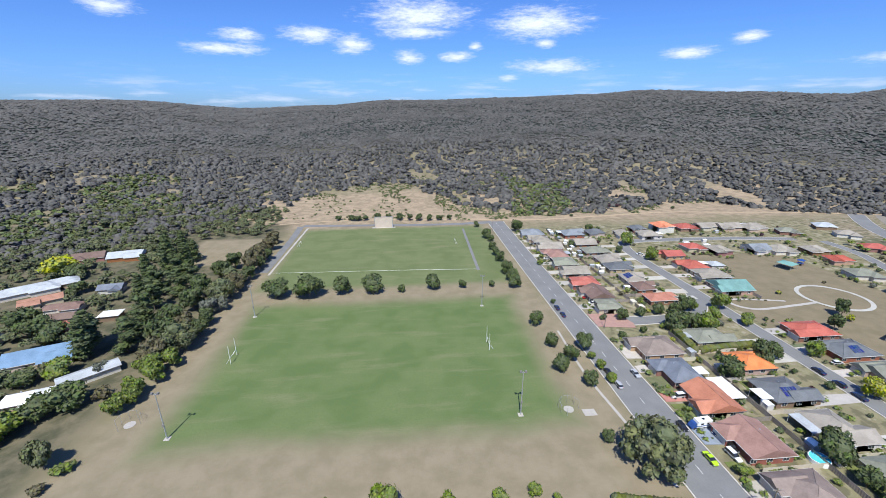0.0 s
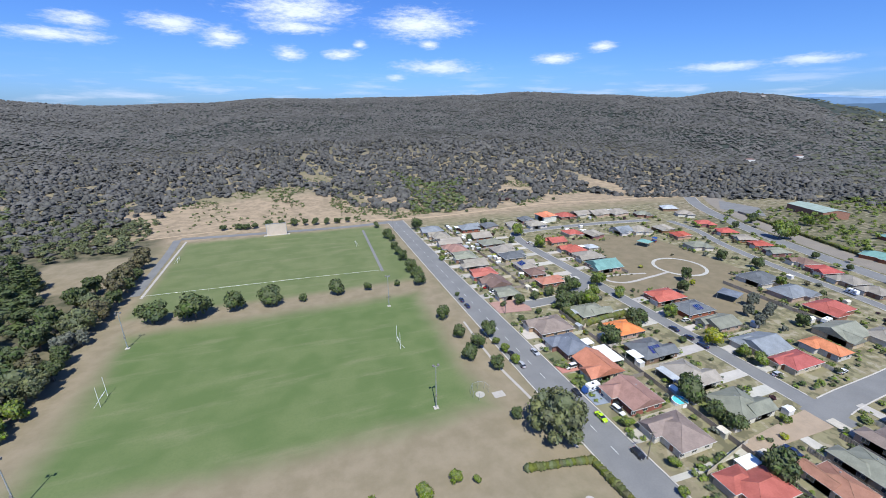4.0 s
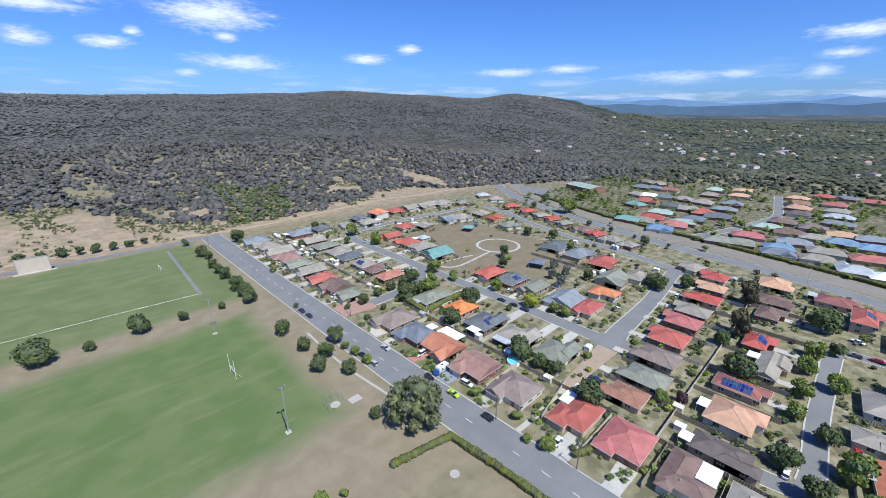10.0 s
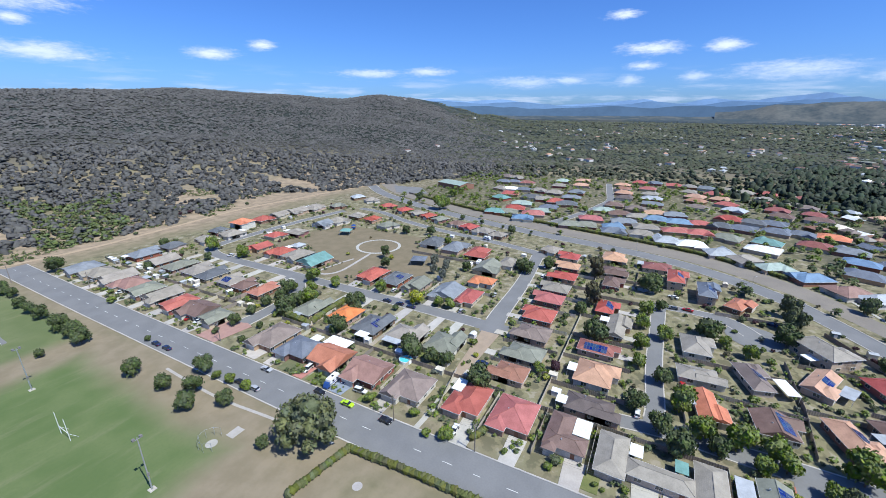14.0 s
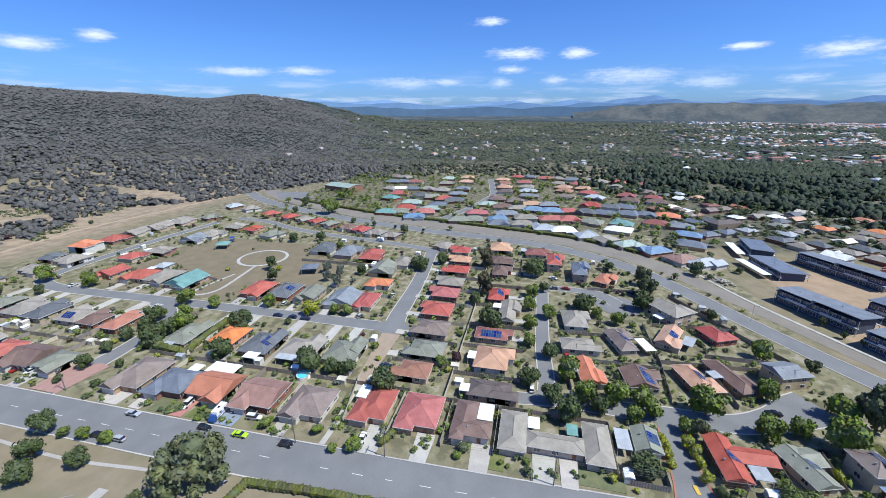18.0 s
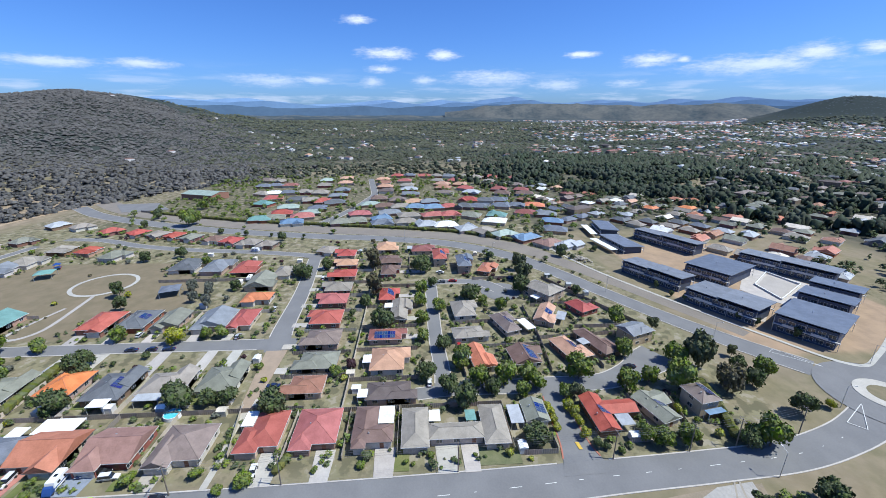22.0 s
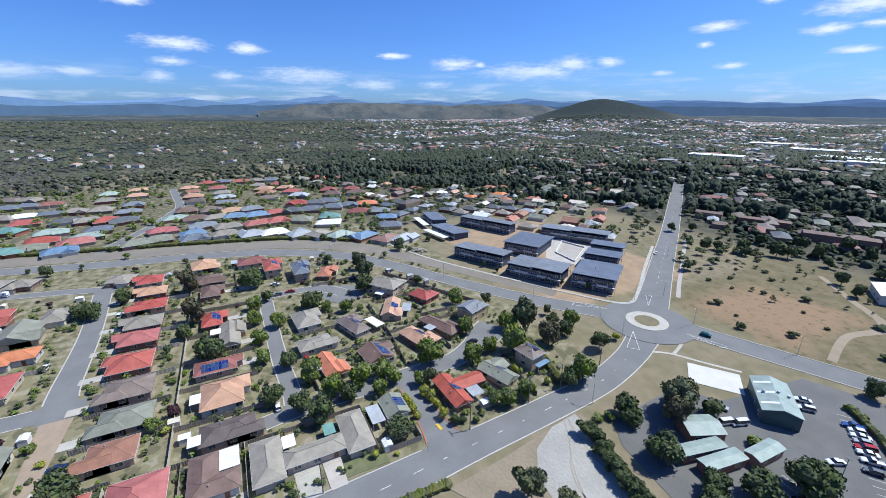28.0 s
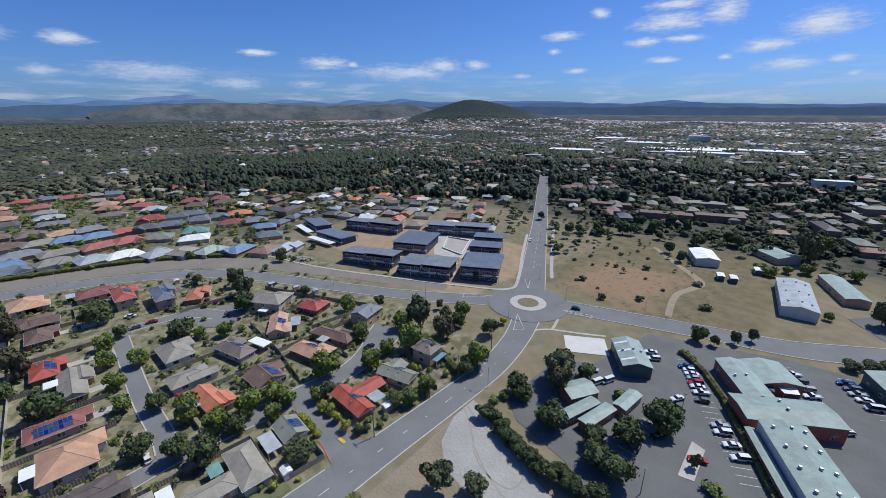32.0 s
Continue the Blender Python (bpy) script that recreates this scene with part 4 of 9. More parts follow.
slab("concrete_pad", [(76, -138), (63, -147), (56, -137), (69, -128)], 0.16, surface("pale_slab", (0.62, 0.60, 0.56), (0.54, 0.52, 0.48), 4, 0.6, 0.85), "pale concrete slab beside a shed")
slab("school_forecourt", [(152, -152), (158, -148.6), (220, -199), (206, -206)], 0.10, M_CONCRETE, "pale concrete walkway between school buildings")
slab("school_forecourt", [(166, -176), (186, -167), (219, -197), (189, -210)], 0.12, M_CONCRETE, "pale concrete court between school buildings")
slab("school_garden", [(173.5, -179), (190.5, -180.5), (205.5, -199.5), (189.5, -203)], 0.16, M_GRAVEL, "bare sandy garden bed inside the school court")


def dashes(name, pts, step, length, width, z=0.0):
    line = curve_points(pts, 8)
    s = Shape()
    along = 0.0
    for a, b in zip(line, line[1:]):
        d = b[:2] - a[:2]
        n = np.hypot(*d)
        u = d / n
        k = (-along) % step
        while k < n:
            p, q = a[:2] + u * k, a[:2] + u * min(n, k + length)
            w = np.array([-u[1], u[0]]) * width / 2
            s.add([(*(p + w), z), (*(p - w), z), (*(q - w), z), (*(q + w), z)], [(0, 1, 2, 3)])
            k += step
        along += n
    tagged(new(name, s.mesh(name, M_LINE)), "white painted road line", "road marking", kind="structure")


dashes("centre_line", [(74.8, 330, 0), (74.4, 200, 0), (74.7, 60, 0), (76.3, 0, 0), (79, -45, 0), (80.8, -78, 0), (83, -103, 0), (88, -121, 0)], 9.0, 3.0, 0.16, 0.062)
dashes("south_centre_line", [(128, -193, 0), (152.5, -233, 0), (186, -288, 0), (251, -391, 0)], 9.0, 3.0, 0.16, 0.075)

# ---- houses ----
def hip_roof(s, x0, x1, y0, y1, z, rise, over=0.55, hip=1.0, slot=0):
    """Hipped (hip 1), half-hipped or gabled (hip 0) roof over a rectangle, with a fascia edge."""
    x0, x1, y0, y1 = x0 - over, x1 + over, y0 - over, y1 + over
    if x1 - x0 >= y1 - y0:
        k = (y1 - y0) / 2 * hip
        r = [(x0 + k, (y0 + y1) / 2, z + rise), (x1 - k, (y0 + y1) / 2, z + rise)]
        faces = [(0, 1, 5, 4), (1, 2, 5), (2, 3, 4, 5), (3, 0, 4)]
    else:
        k = (x1 - x0) / 2 * hip
        r = [((x0 + x1) / 2, y0 + k, z + rise), ((x0 + x1) / 2, y1 - k, z + rise)]
        faces = [(0, 1, 4), (1, 2, 5, 4), (2, 3, 5), (3, 0, 4, 5)]
    s.add([(x0, y0, z), (x1, y0, z), (x1, y1, z), (x0, y1, z), *r], faces, slot)
    return r


WINDOW = {}


def window_mesh(w, h):
    key = (w, h)
    if key not in WINDOW:
        f, g = Shape(), Shape()
        xs, zs = [-w / 2, -w / 2 + 0.07, -0.035, 0.035, w / 2 - 0.07, w / 2], [0, 0.07, h - 0.07, h]
        f.V = [(px, py, pz) for py in (-0.07, 0.03) for pz in zs for px in xs]
        for c in range(5):
            for r_ in range(3):
                if r_ == 1 and c in (1, 3):
                    continue
                k = r_ * 6 + c
                f.F.append((k, k + 1, k + 7, k + 6))
        f.F += [(c, 24 + c, 25 + c, c + 1) for c in range(5)] + [(18 + c, 19 + c, 43 + c, 42 + c) for c in range(5)]
        f.F += [(6 * r_, 6 * r_ + 6, 30 + 6 * r_, 24 + 6 * r_) for r_ in range(3)] + [(5 + 6 * r_, 29 + 6 * r_, 35 + 6 * r_, 11 + 6 * r_) for r_ in range(3)]
        g.box(-w / 2 + 0.05, w / 2 - 0.05, -0.03, 0.0, 0.05, h - 0.05)
        WINDOW[key] = (f.mesh("window_frame", M_FRAME), g.mesh("window_pane", M_GLASS))
    return WINDOW[key]


GARAGE = Shape().box(-2.4, 2.4, -0.08, 0.02, 0, 2.15)
for _i in range(4):
    GARAGE.box(-2.34, 2.34, -0.1, -0.07, 0.06 + 0.53 * _i, 0.5 + 0.53 * _i)
GARAGE = GARAGE.mesh("garage_door", M_GARAGE)
DOOR = Shape().box(-0.45, 0.45, -0.05, 0.02, 0, 2.05).box(-0.55, -0.45, -0.08, 0.03, 0, 2.12).box(0.45, 0.55, -0.08, 0.03, 0, 2.12).mesh("front_door", M_DOOR)
SOLAR = Shape().box(-0.5, 0.5, -0.82, 0.82, 0.03, 0.06).mesh("solar_panel", M_PANEL)
SOLAR_RIM = Shape()
for _a in (-0.5, 0.45):
    SOLAR_RIM.box(_a, _a + 0.05, -0.84, 0.84, 0.0, 0.075)
for _a in (-0.84, 0.79):
    SOLAR_RIM.box(-0.5, 0.5, _a, _a + 0.05, 0.0, 0.075)
SOLAR_RIM = SOLAR_RIM.mesh("panel_rim", M_PANEL_RIM)
VENT = Shape().tube((0, 0, -0.4), (0, 0, 0.35), 0.13, 0.13, 8).tube((0, 0, 0.3), (0, 0, 0.55), 0.24, 0.18, 10).mesh("roof_vent", M_STEEL)
FOOTPRINTS = []
WORDS = dict(red="red tiled", rose="faded pink-red tiled", terracotta="terracotta tiled", orange="bright orange tiled", tan="pale tan tiled", rust="rust-brown tiled", brown="brown tiled",
             darkbrown="dark brown tiled", pinkbrown="pinkish brown tiled", plum="plum-brown tiled", maroon="maroon tiled", grey="grey tiled", olive="olive-grey tiled",
             bluegrey="blue-grey sheet metal", charcoal="charcoal tiled", slate="slate-coloured metal", teal="teal sheet metal", blue="bright blue metal", white="white metal",
             cream="cream tiled", palegreen="pale green metal", greysheet="grey sheet metal")


def house(x, y, w, d, rot, roof, face="W", rng=random, detail=2, solar=0, wing=True, storeys=1, gable=False, patio=None, plan=None):
    """w across x, d across y, before the turn; face: the side with the door; plan: eaves rectangles x0, x1, y0, y1 round the middle."""
    FOOTPRINTS.append((x, y, max(w, d) / 2))
    m = pose(x, y, land(x, y), 0, 0, rot)
    wall_i = rng.randrange(len(BRICKS))
    walls = ("red brick", "cream brick", "brown brick", "sand-coloured brick", "rendered")[wall_i]
    kind = "two-storey" if storeys == 2 else "single-storey"
    h = thing("house", m, f"{kind} {walls} house with a {WORDS[roof]} {'gabled' if gable else 'hipped'} roof", "house", "estate houses")
    w, d = w - 1.1, d - 1.1
    zt = 2.6 * storeys + 0.1
    s, r = Shape(), Shape()
    x0, x1, y0, y1 = -w / 2, w / 2, -d / 2, d / 2
    rise = min(w, d) / 2 * 0.42
    hip = 0.0 if gable else 1.0
    fronts = {"W": (x0, -90, d), "E": (x1, 90, d), "S": (y0, 0, w), "N": (y1, 180, w)}
    edge = Shape()
    rects = [(x0, x1, y0, y1, rise)]
    if plan:
        rects = [(a + 0.55, b - 0.55, c + 0.55, e - 0.55, min(b - a, e - c) * 0.21 * (1 if i == 0 else 0.94)) for i, (a, b, c, e) in enumerate(plan)]
        x0, x1, y0, y1, rise = rects[0]
        w, d = x1 - x0, y1 - y0
    elif wing and min(w, d) > 7:
        k = rng.choice((-1, 1))
        out = 2.2
        if face in "WE":
            a, b = (y0, y0 + d * 0.46) if k < 0 else (y1 - d * 0.46, y1)
            rects[0] = (x0 + out, x1, y0, y1, rise) if face == "W" else (x0, x1 - out, y0, y1, rise)
            rects.append((x0, x0 + w * 0.6, a, b, rise * 0.72) if face == "W" else (x1 - w * 0.6, x1, a, b, rise * 0.72))
        else:
            a, b = (x0, x0 + w * 0.46) if k < 0 else (x1 - w * 0.46, x1)
            rects[0] = (x0, x1, y0 + out, y1, rise) if face == "S" else (x0, x1, y0, y1 - out, rise)
            rects.append((a, b, y0, y0 + d * 0.6, rise * 0.72) if face == "S" else (a, b, y1 - d * 0.6, y1, rise * 0.72))
    ridges = []
    for i, (a, b, c, e, up) in enumerate(rects):
        s.box(a, b, c, e, -0.3, zt - 0.004 * i)
        lift = 0.012 * i
        rg = hip_roof(r, a, b, c, e, zt + lift, up, 0.55, hip if i == 0 or plan else rng.choice((0.0, 1.0)))
        ridges.append(rg)
        edge.box(a - 0.6, b + 0.6, c - 0.6, e + 0.6, zt - 0.2 + lift, zt - 0.004 + lift)
    if gable:
        a, b, c, e, up = rects[0]
        if b - a >= e - c:
            for q in (a + 0.02, b - 0.02):
                s.add([(q, c, zt), (q, e, zt), (q, (c + e) / 2, zt + up * 0.93)], [(0, 1, 2)])
        else:
            for q in (c + 0.02, e - 0.02):
                s.add([(a, q, zt), (b, q, zt), ((a + b) / 2, q, zt + up * 0.93)], [(0, 1, 2)])
    part("wall", s.mesh("wall", BRICKS[wall_i]), h)
    part("roof", r.mesh("roof", ROOFS[roof]), h)
    part("fascia", edge.mesh("fascia", M_FASCIA if rng.random() < 0.65 else M_FASCIA_DARK), h)
    if detail:
        cap = Shape()
        for rg in ridges:
            if (Vector(rg[1]) - Vector(rg[0])).length > 0.3:
                cap.tube((rg[0][0], rg[0][1], rg[0][2]), (rg[1][0], rg[1][1], rg[1][2]), 0.11, 0.11, 5)
        a, b, c, e, up = rects[0]
        if hip:
            for (px, py) in ((a - .55, c - .55), (b + .55, c - .55), (b + .55, e + .55), (a - .55, e + .55)):
                q = min(ridges[0], key=lambda v: (v[0] - px) ** 2 + (v[1] - py) ** 2)
                cap.tube((px, py, zt), q, 0.09, 0.09, 4)
        part("ridge_cap", cap.mesh("ridge_cap", ROOFS[roof]), h)
        if rng.random() < 0.7:
            a, b, c, e, up = rects[0]
            part("roof_vent", VENT, h, Matrix.Translation(((a + b) / 2 + rng.uniform(-2, 2), (c + e) / 2 + rng.uniform(1.0, 1.6), zt + up * 0.62)))
    if detail > 1:
        fm, gm = window_mesh(1.8, 1.3)
        at, turn, span = fronts[face]
        slots = []
        # garage, door and windows on the street side; windows on the others
        wingside = rects[1] if len(rects) > 1 and not plan else None
        mid = ((x0 + x1) / 2, (y0 + y1) / 2) if plan else (0, 0)
        for side, (pos_, ang, length) in fronts.items():
            n = max(1, int(length / 4.6))
            for k in range(n):
                u = -length / 2 + length * (k + 0.5) / n + (mid[1] if side in "WE" else mid[0])
                for st in range(storeys):
                    slots.append((side, u, st))
        done_door = False
        for side, u, st in slots:
            a, b, c, e, up = rects[0]
            if side == "W":
                px = wingside[0] if wingside and face == "W" and wingside[2] < u < wingside[3] else a
                mm = pose(px, u, 0, 0, 0, -90)
            elif side == "E":
                px = wingside[1] if wingside and face == "E" and wingside[2] < u < wingside[3] else b
                mm = pose(px, u, 0, 0, 0, 90)
            elif side == "S":
                py = wingside[2] if wingside and face == "S" and wingside[0] < u < wingside[1] else c
                mm = pose(u, py, 0, 0, 0, 0)
            else:
                py = wingside[3] if wingside and face == "N" and wingside[0] < u < wingside[1] else e
                mm = pose(u, py, 0, 0, 0, 180)
            if side == face and st == 0:
                inside = wingside and ((side in "WE" and wingside[2] < u < wingside[3]) or (side in "SN" and wingside[0] < u < wingside[1]))
                if inside and not any(o.name.startswith("garage_door") for o in h.children) and length > 0:
                    part("garage_door", GARAGE, h, mm)
                    continue
                if not inside and not done_door:
                    part("front_door", DOOR, h, mm)
                    done_door = True
                    continue
            win = part("window", fm, h, mm @ Matrix.Translation((0, 0, 0.85 + 2.7 * st)))
            part("pane", gm, win)
    if solar:
        a, b, c, e, up = rects[0]
        cols = solar
        if b - a >= e - c:   # on the slope towards -y
            tilt = math.degrees(math.atan2(up, (e - c) / 2 + 0.55))
            base = pose((a + b) / 2, c + (e - c) * 0.24, zt + up * 0.52 + 0.06, tilt, 0, 0)
        else:                # on the slope towards -x
            tilt = math.degrees(math.atan2(up, (b - a) / 2 + 0.55))
            base = pose(a + (b - a) * 0.24, (c + e) / 2, zt + up * 0.52 + 0.06, 0, 0, -90) @ pose(0, 0, 0, tilt, 0, 0)
        for i in range(cols):
            for j in range(2):
                p = part("solar_panel", SOLAR, h, base @ Matrix.Translation(((i - (cols - 1) / 2) * 1.04, (j - 0.5) * 1.72, 0.02)))
                part("panel_rim", SOLAR_RIM, p)
    for px, py, pw, pd, *cover in ([patio] if patio and not isinstance(patio, list) else patio or ()):
        sheet = ROOFS[cover[0]] if cover else M_WHITE if rng.random() < 0.65 else ROOFS["greysheet"]
        part("patio_roof", Shape().box(px - pw / 2, px + pw / 2, py - pd / 2, py + pd / 2, 2.78, 2.92).mesh("patio_roof", sheet), h, None, f"{WORDS[cover[0]]} patio roof" if cover else "pale sheet patio roof")
        post = Shape().box(-0.05, 0.05, -0.05, 0.05, 0, 2.78).mesh("patio_post", M_FRAME)
        for sx in (-1, 1):
            for sy in (-1, 1) if plan or abs(px) > abs(py) and sx * px > 0 or abs(py) >= abs(px) else ():
                if not plan and abs(py) >= abs(px) and sy * py < 0:
                    continue
                part("patio_post", post, h, Matrix.Translation((px + sx * (pw / 2 - 0.2), py + sy * (pd / 2 - 0.2), 0)))
    return h


FRONT_ROW_N = [
    (94.5, 130.9, 18.5, 13.4, 0, 'plum'),
    (93.1, 115.0, 14.0, 14.1, 0, 'slate'),
    (94.3, 100.0, 14.8, 14.2, 0, 'terracotta'),
    (94.2, 82.6, 15.2, 13.7, 0, 'pinkbrown'),
    (94.1, 65.1, 15.2, 13.6, 0, 'plum'),
    (93.2, 290.9, 17.8, 15.3, 0, 'bluegrey'),
    (94.0, 273.1, 15.7, 14.2, 0, 'grey'),
    (95.6, 257.7, 17.8, 13.5, 0, 'grey'),
    (94.2, 241.4, 15.4, 14.8, 0, 'pinkbrown'),
    (94.4, 226.7, 15.4, 13.8, 0, 'olive'),
    (94.3, 211.8, 17.1, 13.1, 0, 'grey'),
    (93.6, 196.0, 15.8, 12.1, 0, 'red'),
]
FRONT_ROW_S = [
    (93.7, 180.6, 15.3, 13.5, 0, 'brown'),
    (93.4, 167.5, 12.8, 11.3, 0, 'olive'),
]
SECOND_ROW = [
    (125.0, 118.0, 15.2, 11.6, 0, 'orange'),
    (122.3, 101.6, 16.5, 12.4, 0, 'charcoal'),
    (122.8, 84.5, 13.8, 14.4, 0, 'grey'),
    (124.2, 67.5, 15.7, 12.8, 0, 'olive'),
    (121.8, 136.3, 17.2, 11.2, 0, 'olive'),
    (124.9, 286.7, 18.2, 14.0, 0, 'bluegrey'),
    (124.1, 263.1, 17.8, 13.1, 0, 'grey'),
    (123.8, 245.9, 17.5, 12.4, 0, 'olive'),
    (124.7, 229.0, 16.0, 13.2, 0, 'grey'),
    (124.8, 215.7, 17.2, 11.6, 0, 'charcoal'),
    (124.0, 197.9, 13.2, 12.4, 0, 'grey'),
    (123.4, 186.2, 12.6, 10.4, 0, 'brown'),
    (124.4, 172.8, 16.5, 9.2, 0, 'terracotta'),
]
PARK_ROW = [
    (166.6, 136.9, 18.9, 12.4, 0, 'red'),
    (167.0, 121.9, 18.9, 12.1, 0, 'charcoal'),
    (166.7, 107.6, 15.9, 10.8, 0, 'olive'),
    (165.7, 89.0, 17.3, 14.0, 0, 'bluegrey'),
    (165.9, 76.8, 17.8, 9.5, 0, 'red'),
    (167.4, 182.5, 18.9, 15.5, 0, 'teal'),
    (169.6, 199.3, 18.9, 14.1, 0, 'grey'),
    (187.2, 78.7, 11.1, 13.3, 0, 'orange'),
    (168.3, 233.7, 15.3, 11.5, 0, 'red'),
    (168.4, 213.5, 16.5, 13.2, 0, 'red'),
    (161.6, 281.8, 12.1, 15.5, 0, 'grey'),
    (179.6, 278.5, 16.4, 15.1, 0, 'grey'),
]
NORTH_ROWS = [
    (234.0, 238.5, 13.7, 15.5, 0, 'bluegrey'),
    (235.6, 135.6, 18.9, 15.5, 0, 'charcoal'),
    (232.4, 116.9, 18.9, 15.2, 0, 'bluegrey'),
    (229.3, 99.0, 18.9, 14.8, 0, 'red'),
    (208.0, 83.2, 17.0, 15.5, 0, 'olive'),
    (192.9, 246.0, 12.1, 14.1, 0, 'red'),
    (199.5, 291.5, 15.0, 15.5, 0, 'orange'),
    (220.3, 293.5, 14.5, 15.3, 0, 'red'),
    (240.0, 294.7, 18.6, 12.5, 0, 'grey'),
    (255.0, 290.9, 18.2, 14.5, 0, 'grey'),
    (273.5, 287.9, 18.9, 15.5, 0, 'grey'),
    (206.9, 239.0, 13.3, 15.5, 0, 'grey'),
    (246.6, 234.8, 15.0, 15.5, 0, 'grey'),
]
TERRACE_A = [
    (118.1, 39.1, 9.5, 13.5, 0, 'rust'),
    (131.9, 38.2, 11.0, 15.8, 0, 'olive'),
    (147.8, 40.0, 11.5, 15.5, 0, 'plum'),
    (165.1, 42.1, 12.9, 15.5, 0, 'red'),
    (183.5, 42.4, 11.3, 15.5, 0, 'rose'),
    (197.8, 42.6, 11.0, 15.5, 0, 'grey'),
    (216.1, 42.7, 11.0, 15.5, 0, 'red'),
    (233.1, 43.7, 10.3, 14.3, 0, 'tan'),
    (250.4, 46.7, 11.6, 13.7, 0, 'red'),
]
TERRACE_B = [
    (131.3, 11.3, 14.3, 14.5, 0, 'tan'),
    (113.2, 9.9, 8.7, 16.5, 0, 'darkbrown'),
    (148.5, 13.3, 8.7, 15.5, 0, 'maroon'),
    (169.7, 8.4, 18.9, 9.7, 0, 'grey'),
    (187.0, 14.9, 13.7, 10.1, 0, 'red'),
    (219.6, 16.2, 14.0, 10.7, 0, 'brown'),
    (236.9, 17.8, 13.0, 15.1, 0, 'brown'),
    (262.3, 20.4, 16.1, 14.7, 0, 'tan'),
    (256.5, -3.1, 11.9, 15.5, 0, 'maroon'),
]
CLOSE = [
    (237.7, -13.7, 18.9, 10.6, 0, 'red'),
    (225.4, -27.1, 18.9, 10.2, 0, 'slate'),
    (219.4, -39.8, 14.3, 9.9, -25, 'terracotta'),
    (169.5, -20.5, 15.2, 12.1, 4, 'grey'),
    (148.1, -20.3, 8.7, 14.8, 4, 'grey'),
    (155.7, -37.0, 16.4, 9.3, 18, 'plum'),
    (130.9, -22.1, 14.7, 8.9, 8, 'orange'),
    (130.5, -38.9, 11.1, 12.6, 6, 'brown'),
    (162.1, -56.8, 16.7, 9.4, -28, 'tan'),
    (134.7, -57.2, 15.7, 9.9, 16, 'tan'),
    (138.8, -69.3, 18.9, 8.7, 20, 'brown'),
    (169.0, -75.2, 12.0, 10.7, 24, 'red'),
    (142.4, -86.6, 9.3, 11.8, 20, 'bluegrey'),
    (184.9, -61.8, 16.9, 13.1, 35, 'grey'),
]
HOUSE_RNG = random.Random(11)
SOLAR_AT = {(122.3, 101.6): 5, (167.0, 121.9): 4, (124.0, 197.9): 5, (148.5, 13.3): 8, (187.0, 14.9): 6, (225.4, -27.1): 6, (130.5, -38.9): 8, (155.7, -37.0): 5, 
            (134.7, -57.2): 5, (162.1, -56.8): 4, (237.7, -13.7): 5, (94.5, 130.9): 0}
PATIO_AT = {(94.3, 100.0): (9, 4, 6, 11), (122.8, 84.5): (-8, 2, 4, 8), (131.3, 11.3): (0, 8.5, 5, 3),
            (162.1, -56.8): (0, -6, 8, 4), (155.7, -37.0): (-5, -6.5, 9, 4)}


def back_patio(w, d, face):
    k = HOUSE_RNG.uniform(-0.25, 0.25)
    u, v = HOUSE_RNG.uniform(4, 6.5), HOUSE_RNG.uniform(3, 4.2)
    return {"W": (w / 2 - 0.6 + v / 2, k * d, v, u), "E": (-w / 2 + 0.6 - v / 2, k * d, v, u), "S": (k * w, d / 2 - 0.6 + v / 2, u, v), "N": (k * w, -d / 2 + 0.6 - v / 2, u, v)}[face]


def estate(rows, face, detail=2):
    for x, y, w, d, rot, roof in rows:
        if (x, y) not in PATIO_AT and HOUSE_RNG.random() < 0.2:
            PATIO_AT[(x, y)] = back_patio(w, d, face)
        house(x, y, w, d, rot, roof, face, HOUSE_RNG, detail, SOLAR_AT.get((x, y), 0), True, 2 if (x, y) in TWO_STOREY else 1, HOUSE_RNG.random() < 0.22, PATIO_AT.get((x, y)))


TWO_STOREY = {(237.7, -13.7), (225.4, -27.1), (199.5, 291.5), (184.9, -61.8), (142.4, -86.6)}
estate(FRONT_ROW_N, "W")
estate(FRONT_ROW_S, "W")
estate(SECOND_ROW, "E")
estate(PARK_ROW, "W")
estate(NORTH_ROWS, "S", 1)
estate(TERRACE_A, "N")
estate(TERRACE_B, "S")
estate(CLOSE, "S")


def planned_house(x, y, rects, rot, roof, solar=0, patios=(), storeys=1, gable=False, seed=1):
    """rects and patios as x0, x1, y0, y1 in the plan; x, y: the middle about which the house turns."""
    plan = [(a - x, b - x, c - y, e - y) for a, b, c, e in rects]
    over = [((a + b) / 2 - x, (c + e) / 2 - y, b - a, e - c, cover) for a, b, c, e, cover in patios]
    (a, b, c, e) = rects[0]
    house(x, y, b - a, e - c, rot, roof, "W", random.Random(seed), 2, solar, False, storeys, gable, over, plan)


# the houses along the bend of the main road
planned_house(98, 45.2, [(92, 106, 39.5, 48.6), (90, 99.5, 44.5, 51)], 0, "red", 0, [(99.7, 106, 48.7, 52.2, "white")], seed=1)
planned_house(98, 30.2, [(92, 106, 24, 36.5), (90, 100, 30.4, 36.4)], 0, "rose", 0, (), seed=2)
planned_house(98, 14.2, [(91.5, 98.2, 8.5, 19.9), (92, 106, 13.2, 20), (89.6, 94, 15.8, 19.7)], 0, "brown", 0, [(98.4, 105.6, 8.5, 13.1, "white")], seed=6)
